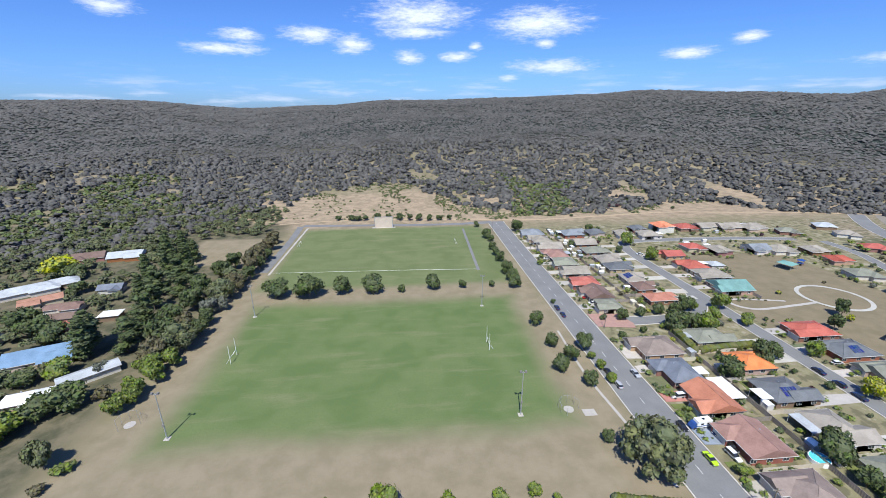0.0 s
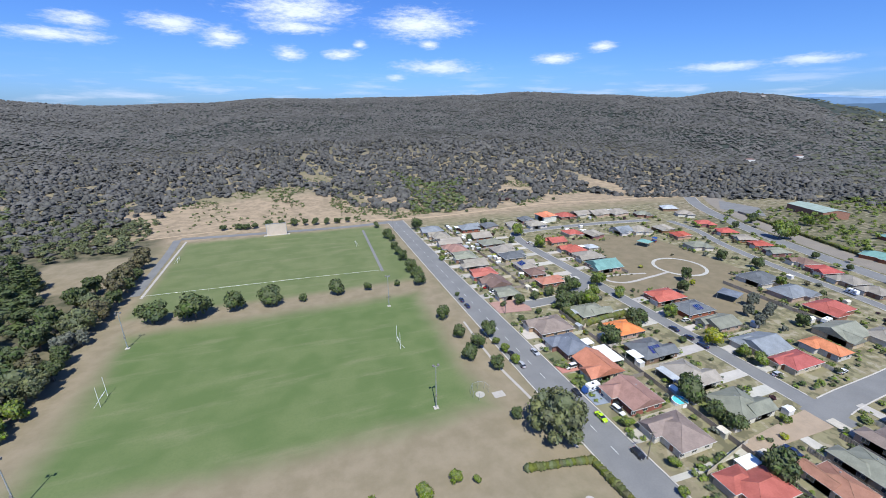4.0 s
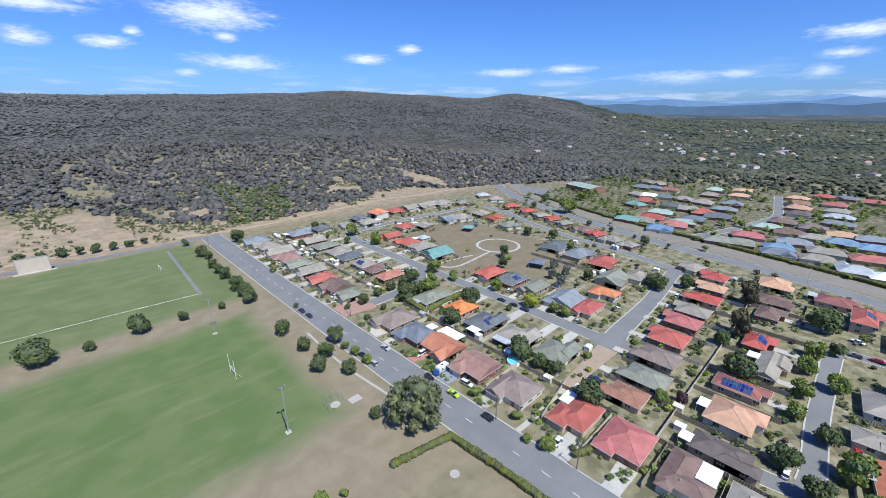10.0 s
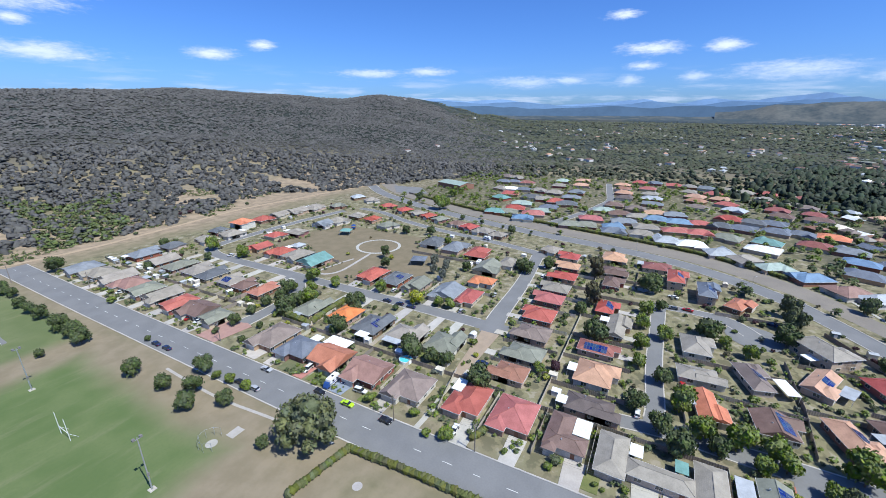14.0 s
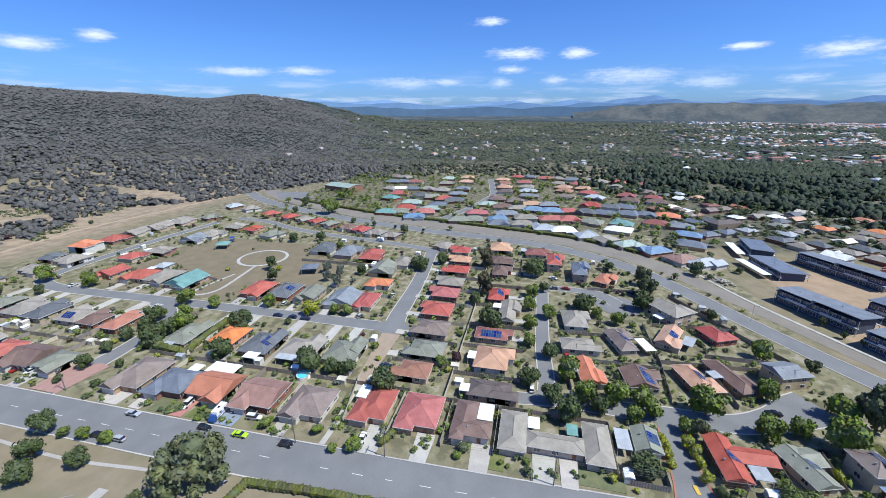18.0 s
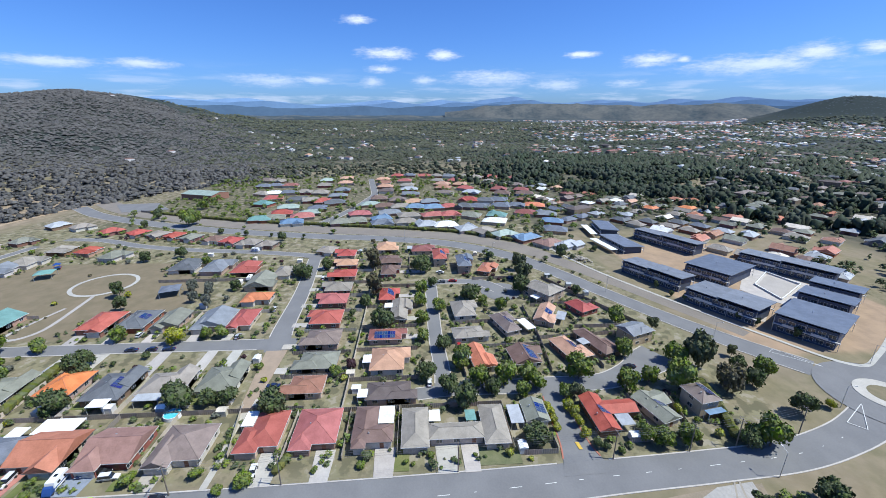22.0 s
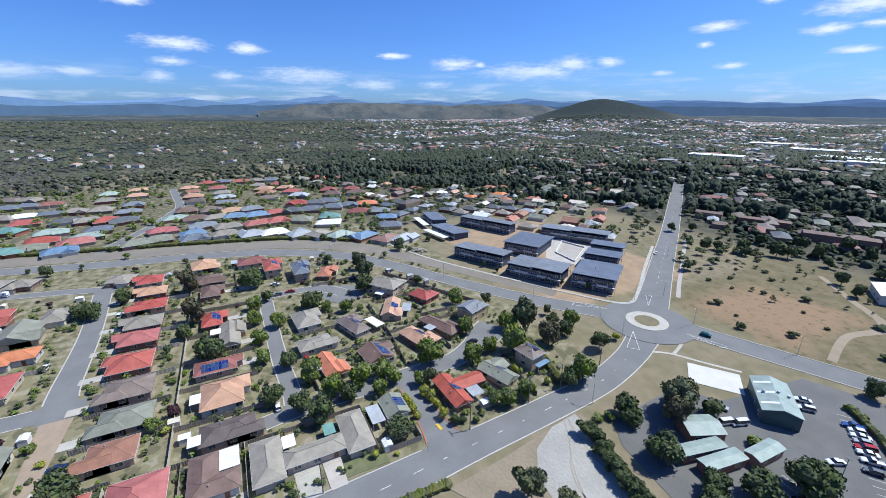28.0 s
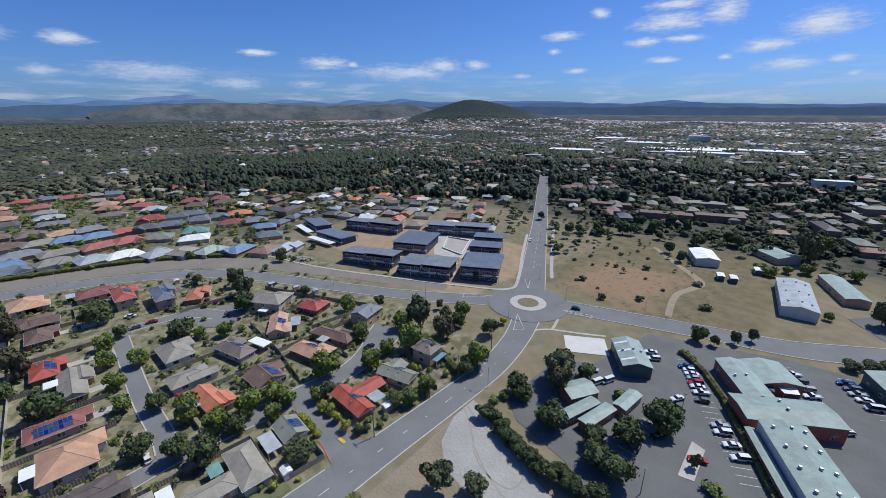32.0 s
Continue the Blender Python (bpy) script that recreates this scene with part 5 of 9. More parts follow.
planned_house(96, -9.2, [(91.5, 97.6, -17, -1.3), (89, 104.5, -1.5, 6.2), (89, 104.5, -24, -16.7)], 0, "grey", 0, [(98.3, 103, -5, -1.7, "white"), (98, 102.4, -15.5, -12.4, "teal")], seed=4)
planned_house(101, -33.4, [(96.5, 105.7, -37.2, -30)], 0, "olive", 4, [(96, 103.8, -29.3, -25.4, "greysheet")], gable=True, seed=5)
planned_house(99.2, -54, [(91.5, 107, -56, -49.4), (98, 104, -65, -52)], 2, "red", 3, [(93, 97.6, -61, -56.6, "greysheet")], gable=True, seed=7)
planned_house(100.5, -71.5, [(94, 107, -74.6, -67.6), (100, 106.5, -77.5, -70)], 18, "olive", 3, (), gable=True, seed=8)
planned_house(102.5, -86.4, [(98, 107, -90.2, -82.7)], 10, "plum", 5, [(95.8, 97.9, -90, -83.7, "blue")], 2, seed=9)

# ---- trees ----
LEAVES = dict(dark=(L_DARK, "dark green"), green=(L_GREEN, "fresh green"), gum=(L_GUM, "olive-green"), brown=(L_GUMBROWN, "brownish green"),
              yellow=(L_YELLOW, "golden yellow"), plum=(L_PLUM, "dark purple"), grey=(L_GREY, "silver-grey"))


def crown_mesh(kind, seed):
    """A unit crown (radius about 1, from height 0 to 1 before scaling): uneven leaf masses with loose sprays around them."""
    rng = random.Random(seed)
    blobs = []
    if kind == "round":
        blobs = [(0, 0, 0.52, 0.72)] + [(0.55 * math.cos(a) * rng.uniform(.7, 1.1), 0.55 * math.sin(a) * rng.uniform(.7, 1.1), rng.uniform(0.3, 0.72), rng.uniform(0.36, 0.5)) for a in np.arange(0, 6.28, 0.8)]
    elif kind == "bush":
        blobs = [(0, 0, 0.45, 0.7), (0.4, 0.1, 0.4, 0.5), (-0.3, 0.35, 0.5, 0.5), (-0.1, -0.4, 0.38, 0.5)]
    elif kind == "gum":
        blobs = [(0, 0, 0.5, 0.5), (0.1, 0, 0.75, 0.36)]
        for i in range(13):
            a, q = rng.uniform(0, 6.28), rng.uniform(0.3, 0.66)
            blobs.append((q * math.cos(a), q * math.sin(a), rng.uniform(0.26, 0.8), rng.uniform(0.26, 0.4)))
    elif kind == "big":
        blobs = [(0, 0, 0.5, 0.6), (0.1, 0, 0.75, 0.45), (-.3, .2, .4, .5), (.3, -.2, .42, .5)]
        for i in range(26):
            a, q = rng.uniform(0, 6.28), rng.uniform(0.4, 0.8)
            blobs.append((q * math.cos(a), q * math.sin(a), rng.uniform(0.16, 0.84 - 0.3 * q), rng.uniform(0.2, 0.34)))
    elif kind == "tall":
        for i in range(10):
            z = 0.12 + 0.8 * i / 9
            a, q = rng.uniform(0, 6.28), 0.35
            blobs.append((q * math.cos(a), q * math.sin(a), z, 0.62 - 0.25 * z))
    else:   # cypress, poplar
        for i in range(13):
            z = 0.08 + 0.84 * i / 12 + rng.uniform(-.03, .03)
            blobs.append((rng.uniform(-.3, .3) * (1 - z), rng.uniform(-.3, .3) * (1 - z), z, rng.uniform(0.75, 1.1) * ((0.72 * max(0, 1 - z) ** 0.6 + 0.1) if kind == "cypress" else (0.62 * math.sin(math.pi * (0.12 + 0.82 * z)) + 0.1))))
    V, F = [], []
    flat = {"round": 1.05, "gum": 1.0, "big": 1.0, "tall": 0.32, "cypress": 0.3, "poplar": 0.22, "bush": 1.0}[kind]
    base_v, base_f = ICO_V, ICO_F
    small = {"big": (0.035, 0.075), "bush": (0.12, 0.24)}.get(kind, (0.055, 0.125))
    for bx, by, bz, br in blobs:
        k = len(V)
        off = rng.uniform(0, 50)
        for v in base_v:
            q = br * 0.86 * (1 + 0.28 * noise.noise((v[0] * 2.2 + off, v[1] * 2.2, v[2] * 2.2)) + rng.uniform(-0.09, 0.09))
            V.append((bx + v[0] * q, by + v[1] * q, max(0.03, bz + v[2] * q * 0.5 * flat)))
        F += [tuple(int(i) + k for i in f) for f in base_f]
        for _ in range(34 if kind == "bush" else 88):
            d = Vector((rng.gauss(0, 1), rng.gauss(0, 1), rng.gauss(0.25, 1))).normalized()
            c = Vector((bx, by, bz)) + Vector((d.x * br, d.y * br, d.z * br * 0.5 * flat)) * rng.uniform(0.8, 1.16)
            if c.z < 0.02:
                continue
            e = rng.uniform(*small)
            u = Vector((rng.gauss(0, 1), rng.gauss(0, 1), rng.gauss(0, 0.6))).normalized()
            w = u.cross(d).normalized()
            u = u * e
            w = w * e * 0.8
            zs = 0.5 * flat
            k = len(V)
            for p in (u + w * 0.3, w, -u + w * -0.2, -w):
                V.append((c.x + p.x, c.y + p.y, c.z + p.z * zs * 1.6))
            F.append((k, k + 1, k + 2, k + 3))
    return V, F


CROWNS = {}
TREE_RNG = random.Random(21)


def crown_of(kind, leaf, i):
    key = (kind, leaf, i)
    if key not in CROWNS:
        V, F = crown_mesh(kind, 31 * i + len(kind))
        CROWNS[key] = raw_mesh("crown", V, F, LEAVES[leaf][0])
    return CROWNS[key]


def trunk_mesh(i):
    rng = random.Random(i)
    s = Shape()
    s.tube((0, 0, -0.05), (0.02, 0, 0.22), 0.06, 0.045, 7).tube((0.02, 0, 0.2), (0.05, 0.03, 0.5), 0.045, 0.03, 7)
    for k in range(4):
        a = k * 1.6 + rng.uniform(0, 1)
        s.tube((0.02, 0, 0.24 + 0.05 * k), (0.42 * math.cos(a), 0.42 * math.sin(a), 0.5 + 0.06 * k), 0.025, 0.01, 5)
    return s.mesh("trunk", M_BARK)


TRUNKS = [trunk_mesh(i) for i in range(4)]
PLANTED = []
WHERE = dict(bush="low", round="rounded", gum="spreading eucalypt", big="very large eucalypt", tall="tall dense", cypress="conical cypress", poplar="tall narrow poplar")


def tree(kind, leaf, x, y, r, h, group="", name="tree"):
    z = land(x, y)
    if x > 80:
        r, h = r * 0.93, h * 0.95
    PLANTED.append((x, y, r))
    lab = f"{WHERE[kind]} tree with {LEAVES[leaf][1]} foliage"
    t = thing(name, pose(x, y, z, 0, 0, TREE_RNG.uniform(0, 360)), lab, "tree", group)
    i = TREE_RNG.randrange(4)
    lift = 0.05 if kind in ("round", "cypress", "poplar", "bush") else 0.07
    part("trunk", TRUNKS[i], t, Matrix.Diagonal((max(r, 1.2), max(r, 1.2), h * 0.9, 1)))
    part("crown", crown_of(kind, leaf, i), t, Matrix.Translation((0, 0, h * lift)) @ Matrix.Diagonal((r * TREE_RNG.uniform(.93, 1.07), r * TREE_RNG.uniform(.93, 1.07), h * (1 - lift), 1)))
    return t


def trees(kind, leaf, rows):
    for x, y, r, h in rows:
        tree(kind, leaf, x, y, r, h)


trees('gum', 'brown', [(228.1, 26.0, 6.2, 13), (191.6, 22.4, 5.6, 12.5)])
trees('round', 'dark', [(178.8, 26.0, 3.3, 6.9), (156.9, 15.9, 5.6, 11.8), (121.5, -1.9, 3.7, 7.7), (139.6, -8.6, 3.7, 7.8), (182.2, -24.5, 5.6, 10), (91.0, -31.2, 4.2, 6.6), (106.7, 45.4, 4.8, 10), (112.6, -23.0, 3.2, 6.8), (221.5, -0.9, 7, 11), (107.0, -13.2, 4.5, 9.5), (113.6, -8.5, 3.9, 8.1), (229.5, 53.6, 3.7, 7.8), (215.1, 62.6, 4.5, 9.4), (200.1, -6.7, 3.2, 6.8), (182.6, 39.1, 2, 4.2), (131.0, 119.7, 4.9, 10.3), (112.0, 75.3, 5, 10.5), (111.8, 111.8, 4.5, 9.4), (113.6, 61.6, 3.2, 6.7), (113.0, 67.6, 3, 6.2), (112.9, 144.9, 5.1, 10.6), (129.3, 161.6, 4.2, 8.8), (122.1, 147.0, 3.9, 8.2), (97.1, -116.0, 4.2, 8.7)])
trees('round', 'dark', [(111.0, -111.8, 3.7, 7.8), (119.6, -112.8, 3, 6.4), (88.2, -48.0, 1.7, 3.6), (87.7, -50.2, 1.3, 2.7), (85.6, -89.4, 3.2, 6.8), (55, 156, 3.6, 7.5), (56, 138, 2.9, 6.2), (60, 128, 3.4, 7.1), (54, 122, 3.4, 7.1), (68, 135, 3.6, 7.5), (61, 113, 2.8, 5.8), (55, 88, 2.0, 4.1), (56, 320, 2.5, 5.3), (58, 288, 3.8, 7.9), (57, 261, 2.9, 6.0), (57, 238, 3.5, 7.4), (57, 217, 3.9, 8.3), (56, 197, 3.8, 7.9), (44, 199, 1.8, 3.8), (28, 199, 2.4, 5.0), (60, 280, 2.7, 5.6), (57, 249, 3.1, 6.6), (57, 206, 3.6, 7.6), (87, 157.6, 2.0, 3.0)])
trees('round', 'dark', [(95.7, 156.6, 2.9, 6), (105.8, 159.1, 2.5, 5.3), (114.8, 160.1, 3, 6.4), (122.6, 160.3, 2.9, 6.2), (88.2, 142.4, 1.8, 2.8), (98.9, 144.9, 1.8, 3.7), (115.9, 144.9, 2.9, 6.1), (124.6, 147.0, 2.2, 4.7), (137.5, 122.1, 3.3, 6.9), (85.5, 303.3, 5.2, 10.9), (141.7, 296.8, 3.6, 7.6), (140.4, 245.9, 2.7, 5.7), (113.5, 261.0, 2.5, 5.3), (70, 176, 1.3, 2.7), (-69, 196, 6.6, 10.5), (-52, 195, 7.6, 12), (-20, 198, 5.6, 10), (-36, 198, 4.8, 10.0), (-5, 197, 2.1, 4.3), (12, 199, 4.1, 8.7), ])
trees('round', 'dark', [(68.1, -94.8, 3.6, 7.5), (360.1, 225.0, 4.6, 9.8)])
trees('round', 'dark', [(308.4, 149.4, 2.6, 5.4), (303.2, 128.7, 2.1, 4.5), (299.5, 109.0, 1.5, 3.2), (288.0, 97.6, 3.7, 7.7), (296.3, 84.7, 1.3, 2.8), (330.9, 218.4, 3.2, 6.8), (248.8, 168.4, 3.6, 7.7), (255.2, 150.1, 3.8, 7.9), (218.4, 66.5, 4.3, 9), (227.9, 53.9, 3.3, 6.9), (202.3, 95.4, 3.2, 6.6), (188.9, -51.6, 5.1, 10.8), (185.6, -79.2, 2.9, 6), (251.1, -116.7, 2.3, 4.8), (242.0, -91.0, 4.3, 9.1)])
trees('round', 'green', [(146.4, -0.9, 3.1, 6.6), (160.4, -0.9, 3.4, 7.1), (178.0, 0.0, 3.7, 7.7), (193.3, -0.9, 3.7, 7.7), (171.5, -8.6, 3.6, 7.5), (172.2, -37.5, 3.2, 6.8), (127.9, -14.2, 4.5, 9.4), (117.2, -19.0, 4, 8.4), (118.2, -28.3, 4.6, 9.7), (118.6, -36.3, 3.7, 7.8), (111.0, -32.8, 3, 6.2), (114.1, -38.3, 3.5, 7.4), (177.4, -30.0, 2.6, 5.5), (125.5, 30.2, 2.3, 4.8), (85.3, 28.4, 1.2, 1.8), (85.9, 16.6, 1.4, 2.1), (86.5, 4.9, 1.0, 1.6), (85.8, 3, 0.8, 1.2), (88.2, -1.9, 1.2, 1.8), (87.8, -13.8, 0.8, 1.2), (165.0, 42.0, 2, 4.2), (146.9, 162.0, 4.5, 9.4), (126.3, 143.3, 4.3, 9.1), (154.3, 121.8, 3.5, 7.4)])
trees('round', 'green', [(147.4, 146.4, 3.1, 6.6), (241.7, 128.6, 2.8, 5.9), (154.6, 81.2, 2.9, 6), (153.9, 87.2, 2.7, 5.7), (85.7, 97.3, 1.6, 2.4), (84.4, 73.9, 2.4, 3.6), (82.3, 45, 2.6, 3.9), (80.7, 50.5, 1.7, 2.5), (85.8, 57.8, 2.2, 3.2), (82.2, 95.9, 1.3, 1.9), (118.6, -54.5, 5, 10.6), (109.4, -46.4, 2.8, 5.8), (112.1, -68.3, 4.3, 9), (115.3, -77.8, 3.3, 7), (111.0, -85.7, 5.8, 12.1), (125.9, -93.6, 4.6, 9.6), (130.7, -76.2, 3.9, 8.3), (156.1, -85.6, 4.1, 8.6), (115.0, -118.7, 4.2, 8.9), (85.8, -96.1, 4.9, 10.2), (87.6, -66.4, 3.2, 6.7), (89.9, -62.8, 2.8, 6), (88.2, -73.8, 3.5, 7.4), (89.5, -93.4, 2.3, 4.8)])
trees('round', 'green', [(68, 128, 1.7, 3.7), (69, 122, 1.9, 4.0), (69, 114, 1.9, 3.9), (132.6, 161.7, 2.7, 5.7), (129.8, 144.3, 2.7, 5.6), (137.7, 153.1, 3.2, 6.6), (109.1, 147.5, 1.4, 3), (153.4, 260.7, 5, 10.5), (153.8, 229.7, 4.3, 9.1), (80.6, 229.2, 2.4, 3.6), (29, 73, 1.8, 3.8), (20, 71, 2.4, 5.0), (34, 71, 1.2, 2.6), (-8, 72, 3.8, 7.9), (-22, 72, 2.4, 5.0), (7, 71, 2.5, 5.3), (332.5, 185.9, 7.6, 15.9), (338.3, 181.9, 5.3, 11.2)])
trees('round', 'green', [(389.8, 61.6, 3.2, 6.7), (394.1, 202.7, 4.9, 10.2), (416.7, 203.6, 3.8, 7.9)])
trees('round', 'plum', [(129.4, 25.3, 2.3, 4.9)])
trees('gum', 'gum', [(205.6, -55.6, 4.1, 10.2), (122.7, -100.6, 6, 15.1), (149.2, -98.1, 2.7, 6.7), (128.0, -117.3, 2.2, 5.4), (18, -316, 8.1, 20.2)])
trees('gum', 'gum', [(-17, -243, 6.0, 15.0), (-14, -240, 4.5, 11.1), (108.6, -49.0, 2.8, 7), (220.7, -57.9, 4.6, 11.6)])
trees('round', 'yellow', [(151.0, 97.5, 3.8, 7.9), (103.6, -44.9, 2, 4.1), (100.7, -45.9, 1.9, 4.1), (96.8, -45.9, 1.9, 4), (91.9, -45.9, 2, 4.1), (95.5, -38.9, 1.4, 2.6), (98.6, -38.9, 1.5, 2.8), (101.8, -38.8, 1.6, 3.0), (104.6, -38.6, 1.5, 2.8), (99.9, -78.3, 1.7, 3.7), (98.9, -127.3, 1.8, 3.7), ])
trees('gum', 'dark', [(182.0, 139.2, 3.4, 8.4), (197.0, 149.6, 3.8, 9.5)])
trees('gum', 'grey', [(188.6, 109.6, 2.6, 6.5), (182.3, 100.2, 3, 7.5), (200.4, 115.7, 3.2, 8), (195.0, 105.4, 3.4, 8.5)])
trees('round', 'brown', [(108.6, -101.0, 5.4, 11.4)])
trees('big', 'gum', [(63, 78, 8.4, 16.0)])

# the dense belt west of the playing fields
BELT_ROWS = [
    ("gum", "green", [(-94, 114, 3.6, 6.5), (-91.5, 118, 3.4, 6.5), (-94, 123, 3.8, 7), (-91, 130, 4.4, 8), (-95, 133, 4.6, 8.5), (-90, 139, 4.2, 8)]),
    ("big", "gum", [(-93, 150, 7.6, 13), (-95, 196, 7.2, 12.5), (-97, 214, 6.6, 12)]),
    ("gum", "brown", [(-99, 141, 6, 11), (-96, 163, 5.4, 10), (-93, 206, 5.8, 11), (-94, 231, 6.2, 11.5), (-95, 246, 6.4, 12), (-96, 261, 6, 11), (-95, 276, 5.6, 10.5), (-98, 291, 5.4, 10)]),
    ("gum", "dark", [(-90, 160, 4.4, 8), (-92, 170, 4.6, 8), (-104, 156, 6, 12), (-106, 170, 6, 12), (-105, 186, 6.4, 12), (-107, 202, 6.4, 13), (-108, 224, 6, 12), (-106, 240, 5.6, 11), (-91, 222, 4.6, 8.5), (-92, 240, 4.6, 8.5), (-92, 255, 4.4, 8)]),
    ("gum", "grey", [(-95, 180, 4.2, 8.5), (-91, 184, 3.6, 7), (-113, 136, 3.2, 5)]),
    ("poplar", "dark", [(-126, 147, 6.0, 18), (-129, 154, 6.4, 18)]),
    ("tall", "dark", [(-113, 150, 5.4, 13), (-117, 160, 5.2, 13), (-120, 174, 5.6, 15), (-124, 188, 5.8, 16), (-120, 204, 5.6, 15), (-130, 206, 5.6, 17), (-128, 222, 5.8, 17), (-140, 232, 6, 19), (-118, 216, 5.4, 14)]),
    ("cypress", "dark", [(-134, 196, 5.6, 16), (-147, 224, 5.6, 18), (-145, 243, 6.4, 21), (-134, 240, 6.2, 19), (-152, 254, 6.2, 20), (-158, 266, 6, 19), (-146, 262, 6.2, 20), (-138, 258, 5.4, 15)]),
    ("round", "dark", [(-112, 118, 6.4, 8.5), (-117, 114, 5.4, 8), (-160, 167, 7.4, 9), (-150, 162, 6, 8), (-172, 176, 7, 9), (-176, 212, 5, 7), (-195, 238, 6, 8), (-136, 131, 4.6, 6)]),
    ("round", "green", [(-121, 106, 6.4, 8), (-127, 101, 6.4, 8), (-134, 96, 6.6, 8), (-143, 92, 7, 9), (-128, 136, 5, 7)]),
    ("gum", "gum", [(-99.5, 93, 3.8, 9)]),
    ("bush", "green", [(-94, 91, 2.4, 3.4), (-92.5, 92, 2, 2.8)]),
    ("bush", "brown", [(-95, 85, 2.2, 2.8), (-104, 122, 3.2, 4.6)]),
    ("round", "yellow", [(-206, 241, 9.5, 11.5)]),
]
for _kind, _leaf, _rows in BELT_ROWS:
    trees(_kind, _leaf, _rows)
# trees of the depot and the gravel apron
trees("big", "gum", [(61, -110, 6.2, 12.5)])
trees("gum", "brown", [(58, -104, 4.6, 10), (64, -115, 4.4, 9.5)])
trees("round", "dark", [(36.2, -172, 3.4, 7), (51.5, -89, 4.6, 8.5), (64.5, -93, 3.4, 6), (31, -85, 5, 8.5), (29.3, -111.5, 5.2, 9.5), (33.5, -99, 4.6, 8), (36.5, -86, 4, 7), (40, -92, 3.6, 6.5), (56, -118, 3.4, 6), (-7, -189.5, 3, 4), (-12, -194, 3.2, 4), (-16, -198, 3, 4)])
trees("gum", "gum", [(25.6, -180, 2.2, 5.5), (21.4, -187, 2.2, 6), (59.6, -51.5, 4.4, 8.5), (52, -57.5, 3.4, 6), (30.9, -173, 2, 5)])
trees("gum", "dark", [(67.5, -78.5, 3, 4.6), (64, -79, 2.6, 4), (60.6, -77.2, 3, 4.6), (57.5, -76.5, 2.8, 4.2), (54.5, -75, 3, 4.6), (51, -74.2, 2.8, 4.4), (48, -73.6, 3, 5), (45, -74, 2.8, 4.6), (42, -74.2, 3.2, 5), (38.5, -74.8, 3, 4.8), (35, -74.5, 3.2, 5), (18.2, -103.5, 1.4, 4.5), (31, -77, 3, 4.6)])
trees("bush", "green", [(43.4, -117, 2.4, 3.2), (37, -157.7, 2.2, 2.4), (34, -156, 1.8, 2), (13.2, -98.6, 2.6, 2.8), (10, -97, 2, 2.4), (70, -86, 1.8, 2.4), (69, -90, 2, 2.6)])
trees("round", "green", [(88, -97, 3.6, 7.5)])
# young street trees in front of the school
trees("gum", "dark", [(191, -124.6, 1.6, 4.6), (180.6, -126.2, 1.4, 4.0), (175.4, -130.2, 1.5, 4.4), (169.1, -134.2, 1.7, 4.8), (154.8, -141, 1.8, 5.2), (149.4, -145.8, 1.5, 4.4), (138.1, -152.8, 2.0, 5.6)])
# bushes on the dry paddock and trees along its far side
trees("gum", "dark", [(151, -273, 4.2, 7), (146, -279, 4, 7), (136, -289, 5, 9), (131, -284, 4, 7), (121, -298, 5.4, 10), (116, -301, 5, 9), (108, -318, 5.4, 10), (97, -304, 3.6, 6.5), (82, -278, 4.2, 8), (105, -349, 6, 11), (71.7, -265.1, 3.8, 7),
                      (188, -293, 4, 8), (182, -308, 4, 7), (73.6, -305.6, 4.5, 8), (54.2, -322.8, 5, 9), (60.8, -327.5, 5, 9), (90, -340, 5.5, 10), (122, -330, 5, 9), (140, -318, 4.5, 8)])
trees("bush", "dark", [(114, -235, 1.6, 2), (95, -229, 1.8, 2.4), (81, -238, 2.9, 3.4), (99, -197, 2.4, 3.4), (81, -181.5, 2.3, 3.6), (67.4, -193.5, 2.4, 2.8), (53.2, -233.0, 2.8, 2.6), (42.3, -205.7, 3.2, 2.8), (102, -252, 1.8, 2.2), (122, -279, 2.4, 3), (101, -194, 1.4, 1.6), (127, -240, 1.5, 1.8), (120, -252, 1.3, 1.6), (93, -243, 1.2, 1.4), (106, -222, 1.3, 1.5), (118, -222, 1.6, 1.8), (87, -256, 1.4, 1.7), (130, -262, 1.7, 2.0), (97, -266, 1.5, 1.8), (75.5, -222.5, 1.1, 1.2), (63.5, -213.3, 1.2, 1.4), (88, -192, 1.2, 1.3), (110, -262, 2.2, 2)])
trees("round", "green", [(15, -346, 7.5, 13), (30.0, -276.3, 4.2, 6), (35.0, -281.8, 3.6, 5), (15.6, -294, 4, 6.5), (8, -290, 3, 5), (23.4, -287.7, 3, 5), (-4, -300, 4, 7), (2, -232, 2, 4)])
# along the narrow road behind the upper field, and on the bare slope
trees("gum", "dark", [(-27, 352, 3.4, 6), (-18, 350, 3, 5.5), (-8, 349, 3.6, 6.5), (1, 347, 3.2, 6), (9, 346, 3.4, 6.5), (18, 345, 3.2, 6), (27, 345, 2.8, 5), (36, 345, 2.6, 5), (-50, 352, 4, 5), (-44, 350, 4, 5), (-38, 351, 3.4, 4.6), (-62, 354, 3.4, 4.6)])
trees("bush", "plum", [(194.4, 371.3, 3.6, 5), (203.9, 371.6, 3, 4.4)])
trees("bush", "dark", [(212.9, 371.3, 3.6, 5), (234.5, 368.8, 2.4, 3.4), (222.3, 382.1, 3, 4.5), (186.8, 369.7, 2.4, 3), (256.1, 363.7, 2.4, 4), (147.5, 346.1, 2, 3)])
